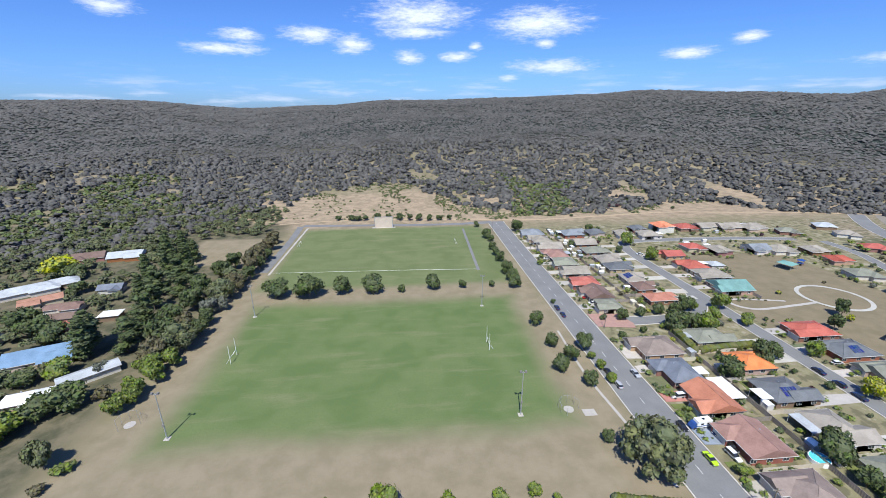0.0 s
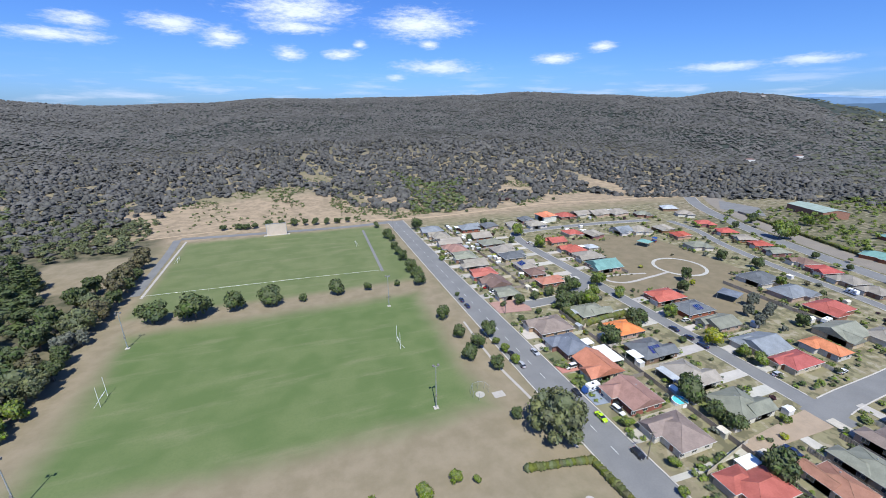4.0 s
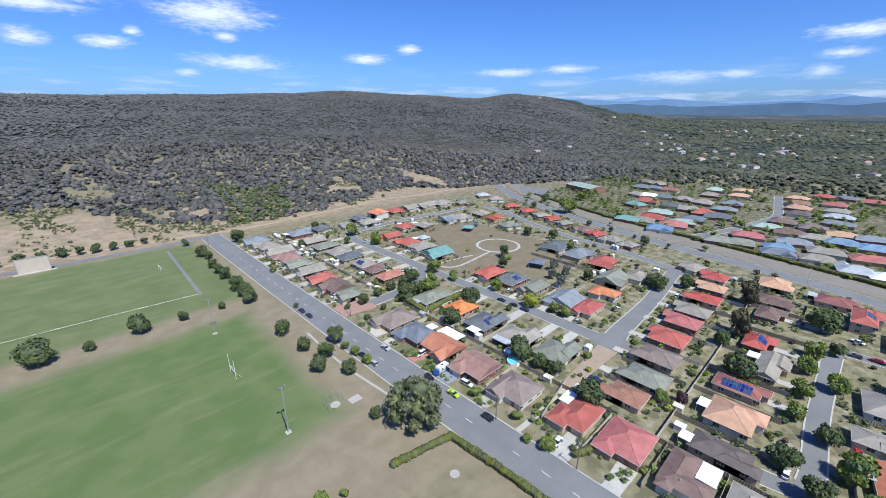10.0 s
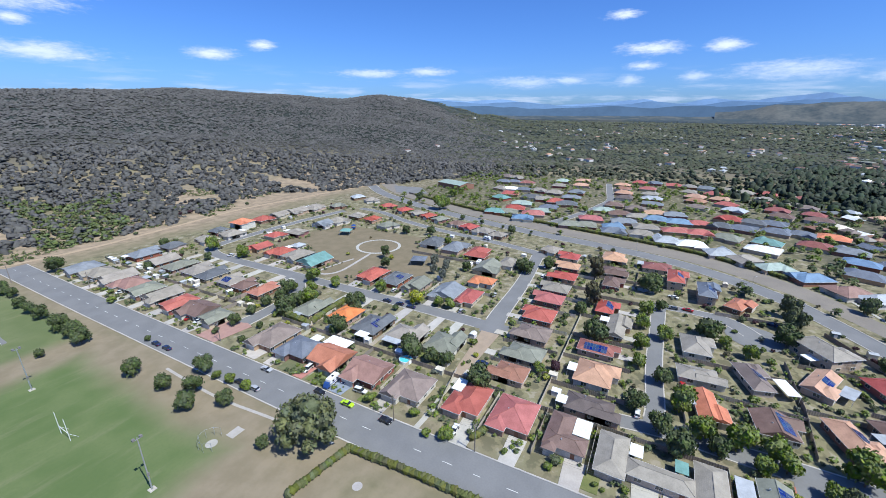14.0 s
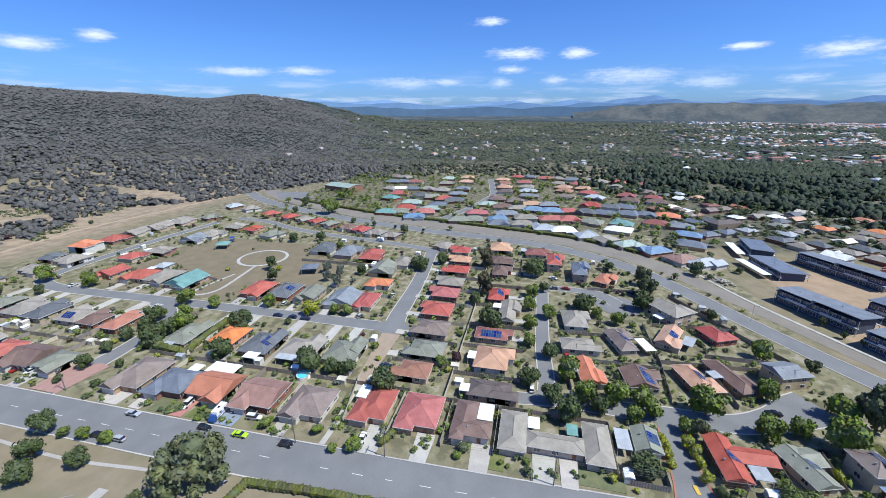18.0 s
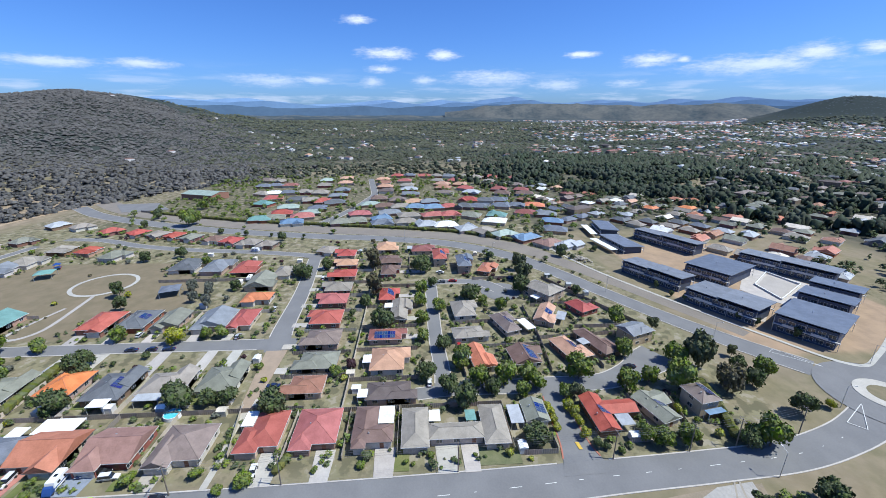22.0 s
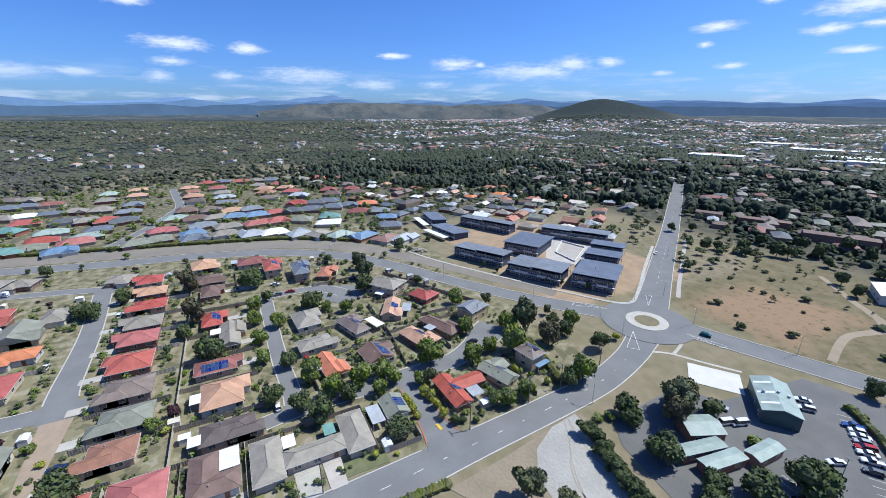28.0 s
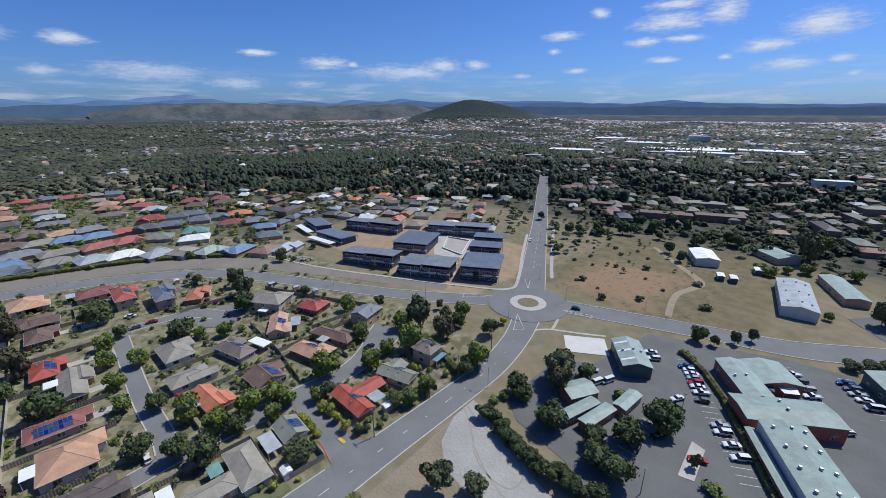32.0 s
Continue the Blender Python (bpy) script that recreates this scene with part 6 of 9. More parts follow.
# ---- further houses ----
TOWN_RNG = random.Random(7)
ARTERIAL_ROW = [
    (307.6, 209.4, 14.5, 12.6, 20, 'red'),
    (302.5, 192.2, 14.5, 12.6, 20, 'grey'),
    (298.6, 178.1, 14.5, 11.6, 18, 'red'),
    (293.5, 164.1, 14.5, 11.6, 15, 'olive'),
    (286.9, 144.3, 14.5, 11.6, 14, 'brown'),
    (282.5, 131.7, 14.5, 13.6, 12, 'red'),
    (277.3, 116.8, 14.5, 13.6, 12, 'grey'),
    (273.0, 103.2, 13.6, 11.6, 10, 'grey'),
    (257.9, 59.7, 13.6, 11.6, 12, 'grey'),
]
ESTATE_NORTH = [
    (221.3, 75.1, 14.5, 11.6, 0, 'grey'),
    (313.0, 231.2, 14.5, 12.6, 25, 'red'),
    (327.3, 262.5, 14.5, 12.6, 30, 'grey'),
    (333.2, 285.2, 14.5, 12.6, 30, 'greysheet'),
    (269.3, 231.7, 13.6, 13.6, 8, 'grey'),
    (266.4, 213.3, 13.6, 11.6, 12, 'red'),
    (255.7, 190.3, 14.5, 13.6, 12, 'olive'),
    (180.9, 294.4, 12.6, 11.6, 0, 'charcoal'),
    (290.5, 274.4, 13.6, 12.6, 20, 'olive'),
    (142.4, 286.7, 13.6, 12.6, 0, 'charcoal'),
    (183.8, 213.6, 8.7, 7.8, 0, 'greysheet'),
]
WEST_HOUSES = [
    (-207, 266, 18, 14, 20, 'brown'), (-185, 267, 20, 14, 15, 'greysheet'), (-201, 213, 26, 13, 38, 'greysheet'), (-192, 223, 16, 11, 38, 'greysheet'), (-183, 199, 17, 10, 35, 'rust'),
    (-159, 212, 12, 10, 10, 'slate'), (-167, 190, 17, 9, 14, 'brown'), (-159, 179, 17, 9, 10, 'brown'), (-150, 171, 13, 9, 5, 'rose'), (-139, 181, 9, 7, 10, 'white'),
    (-142, 147, 22, 15, 22, 'blue'), (-157, 139, 14, 12, 22, 'bluegrey'), (-126, 120, 13, 10, 18, 'white'), (-116, 134, 18, 7, 42, 'greysheet'), (-131, 106, 12, 10, 10, 'greysheet'), (-222, 178, 16, 14, 0, 'charcoal'), (-176, 160, 14, 11, 10, 'greysheet'),
]
for _x, _y, _w, _d, _r, _c in ARTERIAL_ROW:
    house(_x, _y, _w, _d, -_r, _c, "W", TOWN_RNG, 2)
for _x, _y, _w, _d, _r, _c in ESTATE_NORTH:
    house(_x, _y, _w, _d, -_r, _c, "S", TOWN_RNG, 1)
for _x, _y, _w, _d, _r, _c in WEST_HOUSES:
    house(_x, _y, _w, _d, _r, _c, "S", TOWN_RNG, 1, gable=TOWN_RNG.random() < 0.5)

FAR_EDGE = curve_points([(383, 255, 0), (352, 172, 0), (338, 128, 0), (324, 66, 0), (315, 25, 0), (299, -30, 0), (270, -75, 0)], 14)
FAR_FRONT = [(331, 103, 'blue'), (347, 123, 'olive'), (343, 133, 'teal'), (365, 121, 'red'), (352, 100, 'rose'), (365, 97, 'palegreen'), (387, 122, 'palegreen'), (331, 63, 'olive'), (334, 52, 'olive'), (357, 51, 'rose'), (340, 31, 'blue'), (325, 29, 'slate'), (328, 10, 'grey'), (319, -7, 'greysheet'), (315, -22, 'white'), (305, -38, 'greysheet'), (297, -51, 'grey'), (288, -64, 'palegreen'), (279, -78, 'blue'), (265, -90, 'pinkbrown'), (259, -102, 'greysheet')]
FAR_SECOND = [(383, 94, 'slate'), (432, 150, 'red'), (461, 160, 'white'), (464, 144, 'slate'), (426, 124, 'charcoal'), (421, 108, 'grey'), (414, 95, 'red'), (407, 82, 'charcoal'), (396, 46, 'palegreen'), (388, 31, 'brown'), (386, 16, 'grey'), (382, 2, 'blue'), (381, -15, 'blue'), (360, 25, 'bluegrey'), (350, 8, 'grey'), (350, -12, 'rose'), (350, -29, 'rose'), (346, -46, 'olive'), (347, -70, 'teal'), (326, -64, 'white'), (323, -112, 'blue'), (298, -106, 'slate'), (348, -114, 'bluegrey'), (354, -97, 'maroon'), (407, 151, 'teal'), (459, 170, 'grey')]
FAR_THIRD = [(511, 155, 'maroon'), (513, 173, 'slate'), (507, 186, 'slate'), (465, 127, 'grey'), (461, 108, 'grey'), (511, 113, 'grey'), (548, 118, 'palegreen'), (527, 90, 'tan'), (564, 95, 'tan'), (475, 86, 'bluegrey'), (443, 85, 'bluegrey'), (426, 40, 'brown'), (416, 20, 'plum'), (406, 3, 'tan'), (406, -13, 'bluegrey'), (382, -30, 'rose'), (382, -45, 'charcoal'), (382, -59, 'slate'), (412, -53, 'red'), (410, -70, 'charcoal'), (411, -83, 'slate'), (384, -81, 'slate'), (383, -96, 'slate'), (383, -114, 'orange'), (554, 197, 'plum'), (545, 180, 'grey')]
FAR_BACK_WEST = [(554, 45, 'tan'), (526, 42, 'rust'), (498, 38, 'tan'), (469, 35, 'darkbrown'), (539, 16, 'rose'), (505, 12, 'grey'), (476, 9, 'greysheet'), (448, 7, 'bluegrey'), (584, 27, 'red'), (587, 10, 'slate'), (581, -12, 'rose'), (578, -28, 'grey'), (576, -47, 'bluegrey'), (540, -28, 'grey'), (511, -32, 'tan'), (485, -31, 'rust'), (454, -32, 'plum')]
FAR_BACK_EAST = [(538, -51, 'rose'), (508, -54, 'tan'), (479, -57, 'rose'), (453, -61, 'greysheet'), (573, -67, 'grey'), (565, -83, 'grey'), (566, -103, 'rose'), (551, -132, 'maroon'), (527, -95, 'grey'), (497, -96, 'maroon'), (471, -96, 'maroon'), (447, -95, 'brown'), (506, -114, 'grey'), (497, -123, 'plum'), (467, -122, 'maroon'), (443, -120, 'brown'), (557, -121, 'grey')]


def far_estate():
    for rows, turn in ((FAR_FRONT, 14), (FAR_SECOND, 10), (FAR_THIRD, 4), (FAR_BACK_WEST, -4), (FAR_BACK_EAST, -14)):
        for x, y, roof in rows:
            if y < -40:
                turn = 32 if rows is FAR_FRONT else -20
            deep = TOWN_RNG.uniform(13.5, 16.5)
            house(x, y, deep, TOWN_RNG.uniform(17, 20.5), turn + TOWN_RNG.uniform(-3, 3), roof, TOWN_RNG.choice("EW"), TOWN_RNG, 1 if rows is FAR_FRONT else 0)


far_estate()


def town_grid(x, y, turn, nx, ny, dx, dy, roofs, detail=0, keep=0.9):
    m = pose(x, y, 0, 0, 0, turn)
    for i in range(nx):
        for j in range(ny):
            if TOWN_RNG.random() > keep:
                continue
            p = m @ Vector((i * dx + (i // 2) * 9 + TOWN_RNG.uniform(-2, 2), j * dy + TOWN_RNG.uniform(-1.5, 1.5), 0))
            if on_road(p.x, p.y, 8):
                continue
            if any((p.x - fx) ** 2 + (p.y - fy) ** 2 < (fr + 6) ** 2 for fx, fy, fr in FOOTPRINTS):
                continue
            house(p.x, p.y, TOWN_RNG.uniform(11, 15), TOWN_RNG.uniform(10, 13), turn + TOWN_RNG.choice((0, 90)), TOWN_RNG.choice(roofs), "S", TOWN_RNG, detail, gable=TOWN_RNG.random() < 0.4)


OLD_ROOFS = ["tan", "grey", "greysheet", "grey", "olive", "brown", "cream", "rust", "white", "greysheet", "plum", "olive", "charcoal", "terracotta"]
for _x, _y, _c in ((274, -80, "blue"), (267, -91, "pinkbrown"), (259, -106, "greysheet"), (302, -108, "blue"), (326, -114, "plum"), (324, -171, "charcoal"), (309, -177, "grey"), (316, -191, "charcoal"), (302, -200, "grey"),
                   (312, -214, "charcoal"), (289, -209, "grey"), (300, -225, "slate"), (285, -233, "greysheet"), (364, -219, "orange"), (362, -255, "orange"), (402, -269, "terracotta"), (399, -286, "terracotta"), (326, -272, "terracotta")):
    if not any((_x - fx) ** 2 + (_y - fy) ** 2 < (fr + 5) ** 2 for fx, fy, fr in FOOTPRINTS):
        house(_x, _y, 13.5, 11, 30, _c, "S", TOWN_RNG, 0)
town_grid(196, -232, 32, 4, 1, 17, 16, OLD_ROOFS, 1)
town_grid(236, -268, 32, 6, 4, 18, 20, OLD_ROOFS, 1)
town_grid(330, -170, 30, 4, 3, 20, 19, ["charcoal", "grey", "slate", "greysheet"], 1)
town_grid(296, -392, 32, 9, 6, 19, 21, OLD_ROOFS, 0, 0.75)
town_grid(392, -215, 30, 6, 5, 20, 20, OLD_ROOFS, 0, 0.8)
town_grid(262, -300, 32, 7, 5, 17, 19, OLD_ROOFS, 0, 0.95)
town_grid(330, -255, 30, 5, 4, 19, 19, OLD_ROOFS, 0, 0.95)


# ---- large buildings ----
M_DARKROOF = roof_surface("dark_steel_roof", (0.125, 0.14, 0.17), False, 0.42)
M_PALEROOF = roof_surface("pale_green_steel_roof", (0.245, 0.30, 0.27), False, 0.55)
M_BLUEROOF = roof_surface("grey_blue_steel_roof", (0.155, 0.168, 0.19), False, 0.55)
M_DARKWALL = surface("dark_cladding", (0.05, 0.065, 0.10), (0.075, 0.09, 0.13), 3, 0.4, 0.6)
M_RENDER = surface("pale_render", (0.60, 0.58, 0.55), (0.52, 0.50, 0.47), 3, 0.4, 0.8)


def school_block(x, y, w, d, rot, label, roof=None, h=7.0, bays=8):
    b = thing("school_building", pose(x, y, 0, 0, 0, rot), label, "school building", "new school blocks")
    s = Shape().box(-w / 2 + 1.5, w / 2 - 0.6, -d / 2 + 1.0, d / 2 - 1.0, -0.2, h - (0.85 if roof else 0.1))
    part("wall", s.mesh("wall", M_DARKWALL), b)
    halves = [(-w / 2, w * 0.04, 0.0, 0.0), (w * 0.04 - 0.4, w / 2, -0.75, -1.0)] if roof else [(-w / 2, w / 2, 0.0, 0.0)]
    for u0, u1, down, shift in halves:
        y0, y1, z0 = -d / 2 + shift, d / 2 + shift * 0.5, h + down
        r = Shape().add([(u0, y0, z0), (u1, y0, z0), (u1, y1, z0 + 0.9), (u0, y1, z0 + 0.9), (u0, y0, z0 + 0.3), (u1, y0, z0 + 0.3), (u1, y1, z0 + 1.2), (u0, y1, z0 + 1.2)],
                        [(3, 2, 1, 0), (4, 5, 6, 7), (0, 1, 5, 4), (1, 2, 6, 5), (2, 3, 7, 6), (3, 0, 4, 7)])
        part("roof", r.mesh("roof", roof or M_DARKROOF), b)
        if roof:
            edge = u1 if u1 > w * 0.3 else u1 + 0.25
            part("end_frame", Shape().box(edge - 0.35, edge - 0.05, y0 + 0.1, y1 - 0.1, z0 - 0.7, z0 - 0.05).box(edge - 0.35, edge - 0.05, y0 + 0.1, y0 + 0.5, 0, z0 - 0.7).mesh("end_frame", M_WHITE), b, None, "white steel end frame")
        part("roof_vent", VENT, b, Matrix.Translation(((u0 + u1) / 2 + 1.5, 0.5, z0 + 1.0)))
    for side in (-1, 1):
        slab_ = Shape().box(-w / 2 + 0.3, w / 2 - 0.3, *sorted((side * (d / 2 - 1.0), side * (d / 2 - 0.1))), h / 2 - 0.15, h / 2 + 0.1)
        part("balcony", slab_.mesh("balcony", M_RENDER), b)
        part("parapet", Shape().box(-w / 2 + w * 0.18, -w / 2 + w * 0.42, *sorted((side * (d / 2 - 0.12), side * (d / 2 - 0.02))), h / 2 - 0.2, h / 2 + 0.95).mesh("parapet", M_RENDER), b, None, "white balcony panel")
        part("parapet", Shape().box(w / 2 - w * 0.42, w / 2 - w * 0.16, *sorted((side * (d / 2 - 0.12), side * (d / 2 - 0.02))), h / 2 - 0.2, h / 2 + 0.95).mesh("parapet", M_RENDER), b, None, "white balcony panel")
        for i in range(0, bays + 1, 3):
            u = -w / 2 + 0.5 + (w - 1) * i / bays
            part("column", Shape().box(u - 0.08, u + 0.08, side * (d / 2 - 0.25) - 0.08, side * (d / 2 - 0.25) + 0.08, 0, h - (0.7 if roof and u > 0 else -0.05)).mesh("column", M_STEEL), b)
        fm, gm = window_mesh(2.4, 1.6)
        for i in range(bays):
            for st in range(2):
                u = -w / 2 + 1.5 + (w - 3) * (i + 0.5) / bays
                win = part("window", fm, b, pose(u, side * (d / 2 - 1.0), 0.9 + st * h / 2, 0, 0, 0 if side < 0 else 180))
                part("pane", gm, win)
    return b


school_block(202, -130.5, 35, 13.5, 27, "new two-storey school block with grey-blue steel roof and dark walls", M_BLUEROOF, bays=9)
school_block(166, -144.3, 31, 19, 29, "new two-storey school block with grey-blue steel roof beside the road", M_BLUEROOF)
school_block(205, -169, 24, 31, 30, "new school hall with a dark charcoal steel roof", None, 6.5)
school_block(208, -213, 46, 15, 32, "long two-storey school block with a dark steel roof", M_BLUEROOF, bays=11)
school_block(144, -165.8, 22, 27, 33, "new school block with a dark charcoal roof at the corner", None, 7.2, 6)
school_block(161, -188.7, 20, 15, 33, "dark-roofed school block in a row of three", None, 7.4, 5)
school_block(171.5, -204.5, 20, 14, 33, "dark-roofed school block at the end of a row", None, 7.6, 5)
school_block(259, -138.5, 30, 15, 8, "new school wing with a dark steel roof", None, 4.2, 8)
school_block(298, -145, 28, 14, -8, "new school wing with a charcoal steel roof", None, 4.2, 7)
school_block(260, -172.5, 46, 12, 25, "long two-storey school block facing the building site", M_BLUEROOF, bays=12)


def court_wall():
    """Low white walls round the school court."""
    corners = [(172.6, -178.2), (191, -179.6), (207, -199.8), (189.2, -204)]
    for (ax, ay), (bx, by) in zip(corners, corners[1:] + corners[:1]):
        n = math.hypot(bx - ax, by - ay)
        wall = thing("court_wall", pose(ax, ay, 0.1, 0, 0, math.degrees(math.atan2(by - ay, bx - ax))), "low white rendered wall round a sunken court", "wall", "court walls")
        part("wall", Shape().box(0.3, n - 0.3, -0.2, 0.2, 0, 0.8).mesh("wall", M_RENDER), wall)
        part("coping", Shape().box(0.2, n - 0.2, -0.28, 0.28, 0.8, 0.92).mesh("coping", M_WHITE), wall)


court_wall()


def big_shed(x, y, w, d, rot, h, roof, wall, label, rise=1.2, vents=0, skylights=0):
    b = thing("shed_building", pose(x, y, 0, 0, 0, rot), label, "building")
    part("wall", Shape().box(-w / 2 + 0.3, w / 2 - 0.3, -d / 2 + 0.3, d / 2 - 0.3, -0.2, h).add(
        [(-w / 2 + 0.3, 0, h + rise * 0.96), (-w / 2 + 0.3, -d / 2 + 0.3, h - 0.1), (-w / 2 + 0.3, d / 2 - 0.3, h - 0.1), (w / 2 - 0.3, 0, h + rise * 0.96), (w / 2 - 0.3, -d / 2 + 0.3, h - 0.1), (w / 2 - 0.3, d / 2 - 0.3, h - 0.1)],
        [(0, 1, 2), (3, 5, 4)]).mesh("wall", wall), b)
    r = Shape()
    r.add([(-w / 2, -d / 2, h), (w / 2, -d / 2, h), (w / 2, 0, h + rise), (-w / 2, 0, h + rise), (w / 2, d / 2, h), (-w / 2, d / 2, h),
           (-w / 2, -d / 2, h + .15), (w / 2, -d / 2, h + .15), (w / 2, 0, h + rise + .15), (-w / 2, 0, h + rise + .15), (w / 2, d / 2, h + .15), (-w / 2, d / 2, h + .15)],
          [(6, 7, 8, 9), (9, 8, 10, 11), (1, 0, 3, 2), (2, 3, 5, 4), (0, 1, 7, 6), (4, 5, 11, 10), (1, 2, 8, 7), (2, 4, 10, 8), (3, 0, 6, 9), (5, 3, 9, 11)])
    part("roof", r.mesh("roof", roof), b)
    for i in range(vents):
        u, v = -w / 2 + w * ((i // 3) + 0.5) / max(1, math.ceil(vents / 3)), (-0.3, 0.05, 0.32)[i % 3] * d
        part("roof_vent", VENT, b, Matrix.Translation((u, v, h + rise * (1 - abs(v) / (d / 2)) + 0.1)) @ Matrix.Diagonal((2, 2, 1.4, 1)))
    for i in range(skylights):
        u = -w / 2 + w * (i + 0.7) / (skylights + 0.4)
        k = rise / (d / 2)
        part("skylight", Shape().add([(u - .5, -d / 2 + .4, h + k * .4 + .19), (u + .5, -d / 2 + .4, h + k * .4 + .19), (u + .5, -.3, h + rise - k * .3 + .19), (u - .5, -.3, h + rise - k * .3 + .19)], [(0, 1, 2, 3)]).mesh("skylight", M_WHITE), b)
    fm, gm = window_mesh(1.8, 1.3)
    bays = max(2, int(w / 6)) if w < 50 else 5
    for i in range(bays):
        for side in (-1, 1):
            win = part("window", fm, b, pose(-w / 2 + w * (i + 0.5) / bays, side * (d / 2 - 0.3), 1.0, 0, 0, 0 if side < 0 else 180))
            part("pane", gm, win)
    return b


M_GREENWALL = surface("dark_green_sheet", (0.05, 0.085, 0.085), (0.07, 0.11, 0.105), 3, 0.3, 0.5)
big_shed(49, -137.6, 18.2, 10, 126.5, 4.5, M_PALEROOF, M_GREENWALL, "green steel shed with pale roof beside the car park", 1.5, 3, 3)
big_shed(17.5, -150, 21, 9, 126, 4.2, M_PALEROOF, BRICKS[0], "brick community building with a pale green steel roof", 1.0, 2)
big_shed(12.0, -160, 14, 13, 128, 4.0, M_PALEROOF, BRICKS[0], "brick wing with a pale green steel roof", 1.2)
big_shed(5.4, -139.2, 25.6, 11.5, 36, 4.9, M_PALEROOF, BRICKS[0], "low brick hall with a pale green roof and a large vent", 0.7, 2)
big_shed(-3.1, -115.3, 34, 11.5, 120, 6.2, M_PALEROOF, M_RENDER, "large hall with a pale green roof studded with vents", 1.2, 15)
big_shed(2.9, -111.0, 34, 2.6, 120, 3.4, M_PALEROOF, BRICKS[0], "narrow lean-to with a pale green roof along a hall", 0.3)
big_shed(-24, -172.4, 32, 16, 118, 4.6, M_PALEROOF, M_GREENWALL, "long shed with a pale roof beside parked cars", 1.4)
big_shed(15, -243.5, 40, 13.5, 101, 4.6, ROOFS["greysheet"], M_RENDER, "white-roofed hall on dry grass", 1.4, 9)
big_shed(0, -273, 33, 10, 112, 3.6, M_PALEROOF, BRICKS[3], "low building with a pale green roof", 1.0)
big_shed(62.5, -277, 21, 13, 117, 4.4, ROOFS["white"], M_RENDER, "white steel shed at the edge of the paddock", 1.2)
big_shed(32, -313.5, 21, 16, 137, 3.8, M_PALEROOF, BRICKS[3], "square hall with a pale grey-green roof", 1.4)
big_shed(53.2, -107.4, 10.5, 8, 65, 3.0, M_PALEROOF, BRICKS[0], "small brick depot building with a pale green roof", 1.2)
big_shed(48.5, -99.9, 14, 4, 76, 2.9, M_PALEROOF, BRICKS[0], "low brick depot building with a pale roof", 0.3)
big_shed(43.4, -101, 13, 4.2, 80, 2.8, M_PALEROOF, BRICKS[0], "open-fronted depot store with a pale roof", 0.3)
big_shed(40, -113.8, 11, 4.4, 86, 2.8, M_PALEROOF, BRICKS[0], "small brick store with a pale green roof", 0.6)
for _x, _y, _r in ((47.4, -251.7, 110), (41.6, -252.6, 110), (35, -276, 110)):
    big_shed(_x, _y, 6.5, 3.6, _r, 2.7, ROOFS["white"], M_DARKWALL, "small portable hut with a white roof on the grass", 0.3)


def stretched_sail(corners, h, material, label):
    t = thing("shade_sail", pose(corners[0][0], corners[0][1], 0), label, "shade sail")
    o = corners[0]
    top = [(x - o[0], y - o[1], h + (0.5 if i % 2 else -0.2)) for i, (x, y) in enumerate(corners)]
    c = (sum(p[0] for p in top) / 4, sum(p[1] for p in top) / 4, h - 0.1)
    part("canopy", Shape().add(top + [c], [(0, 1, 4), (1, 2, 4), (2, 3, 4), (3, 0, 4)]).mesh("canopy", material), t)
    for p in top:
        part("post", Shape().tube((p[0], p[1], 0), (p[0], p[1], p[2] + 0.1), 0.07, 0.06, 8).mesh("post", M_STEEL), t)


stretched_sail([(10.1, -156), (5.5, -158.9), (3.4, -154.4), (7, -150.7)], 3.2, M_WHITE, "white fabric shade sail over a courtyard")
stretched_sail([(15.8, -151.9), (11.4, -156.3), (9.1, -150.6), (12.6, -147)], 3.2, CAR_PAINT["navy"], "dark blue fabric shade sail over a courtyard")
big_shed(447, 226, 40, 24, 70, 6.0, ROOFS["palegreen"], BRICKS[0], "large hall with a pale green roof beside a car park", 2.2)
big_shed(-30, -262, 30, 12, 40, 3.6, M_PALEROOF, BRICKS[3], "low school building with a pale roof", 1.0)
slab("hall_car_park", [(395, 235), (425, 262), (420, 300), (385, 272)], 0.2, M_ASPHALT, "sealed car park beside the far hall")
slab("court", [(-4, -240), (-18, -222), (-34, -240), (-18, -258)], 0.15, M_ASPHALT_NEW, "sealed ball court on the grass")
for _x, _y, _r in ((294, -131, -6), (258, -126, 8)):
    c = thing("carport", pose(_x, _y, 0, 0, 0, _r), "white flat-roofed carport beside a new school wing", "carport", "carports")
    part("roof", Shape().box(-13, 13, -2.5, 2.5, 2.7, 2.9).mesh("roof", M_WHITE), c)
    for i in range(7):
        part("post", Shape().box(-12.6 + 4.2 * i - 0.08, -12.6 + 4.2 * i + 0.08, -2.3, -2.1, 0, 2.7).mesh("post", M_STEEL), c)
for _x, _y, _w, _d in ((165, -374, 34, 10), (200, -360, 20, 10), (116, -370, 40, 11), (82, -393, 36, 11)):
    big_shed(_x, _y, _w, _d, 24, 5.4, ROOFS["brown"], BRICKS[2], "long two-storey brick flats with a low brown roof", 0.8)
for _x, _y, _w, _d, _r in ((470, -840, 90, 40, 20), (400, -1180, 160, 60, 15), (300, -1010, 150, 50, 12), (250, -950, 120, 30, 15), (580, -1300, 110, 60, 20), (190, -1080, 180, 50, 10), (330, -1240, 50, 26, 20), (30, -630, 34, 13, 20)):
    big_shed(_x, _y, _w, _d, _r, 9 if _w > 60 else 13 if _w < 40 else 26, ROOFS["white"], M_RENDER, "large pale flat-roofed shopping building in the distant town", 0.6)
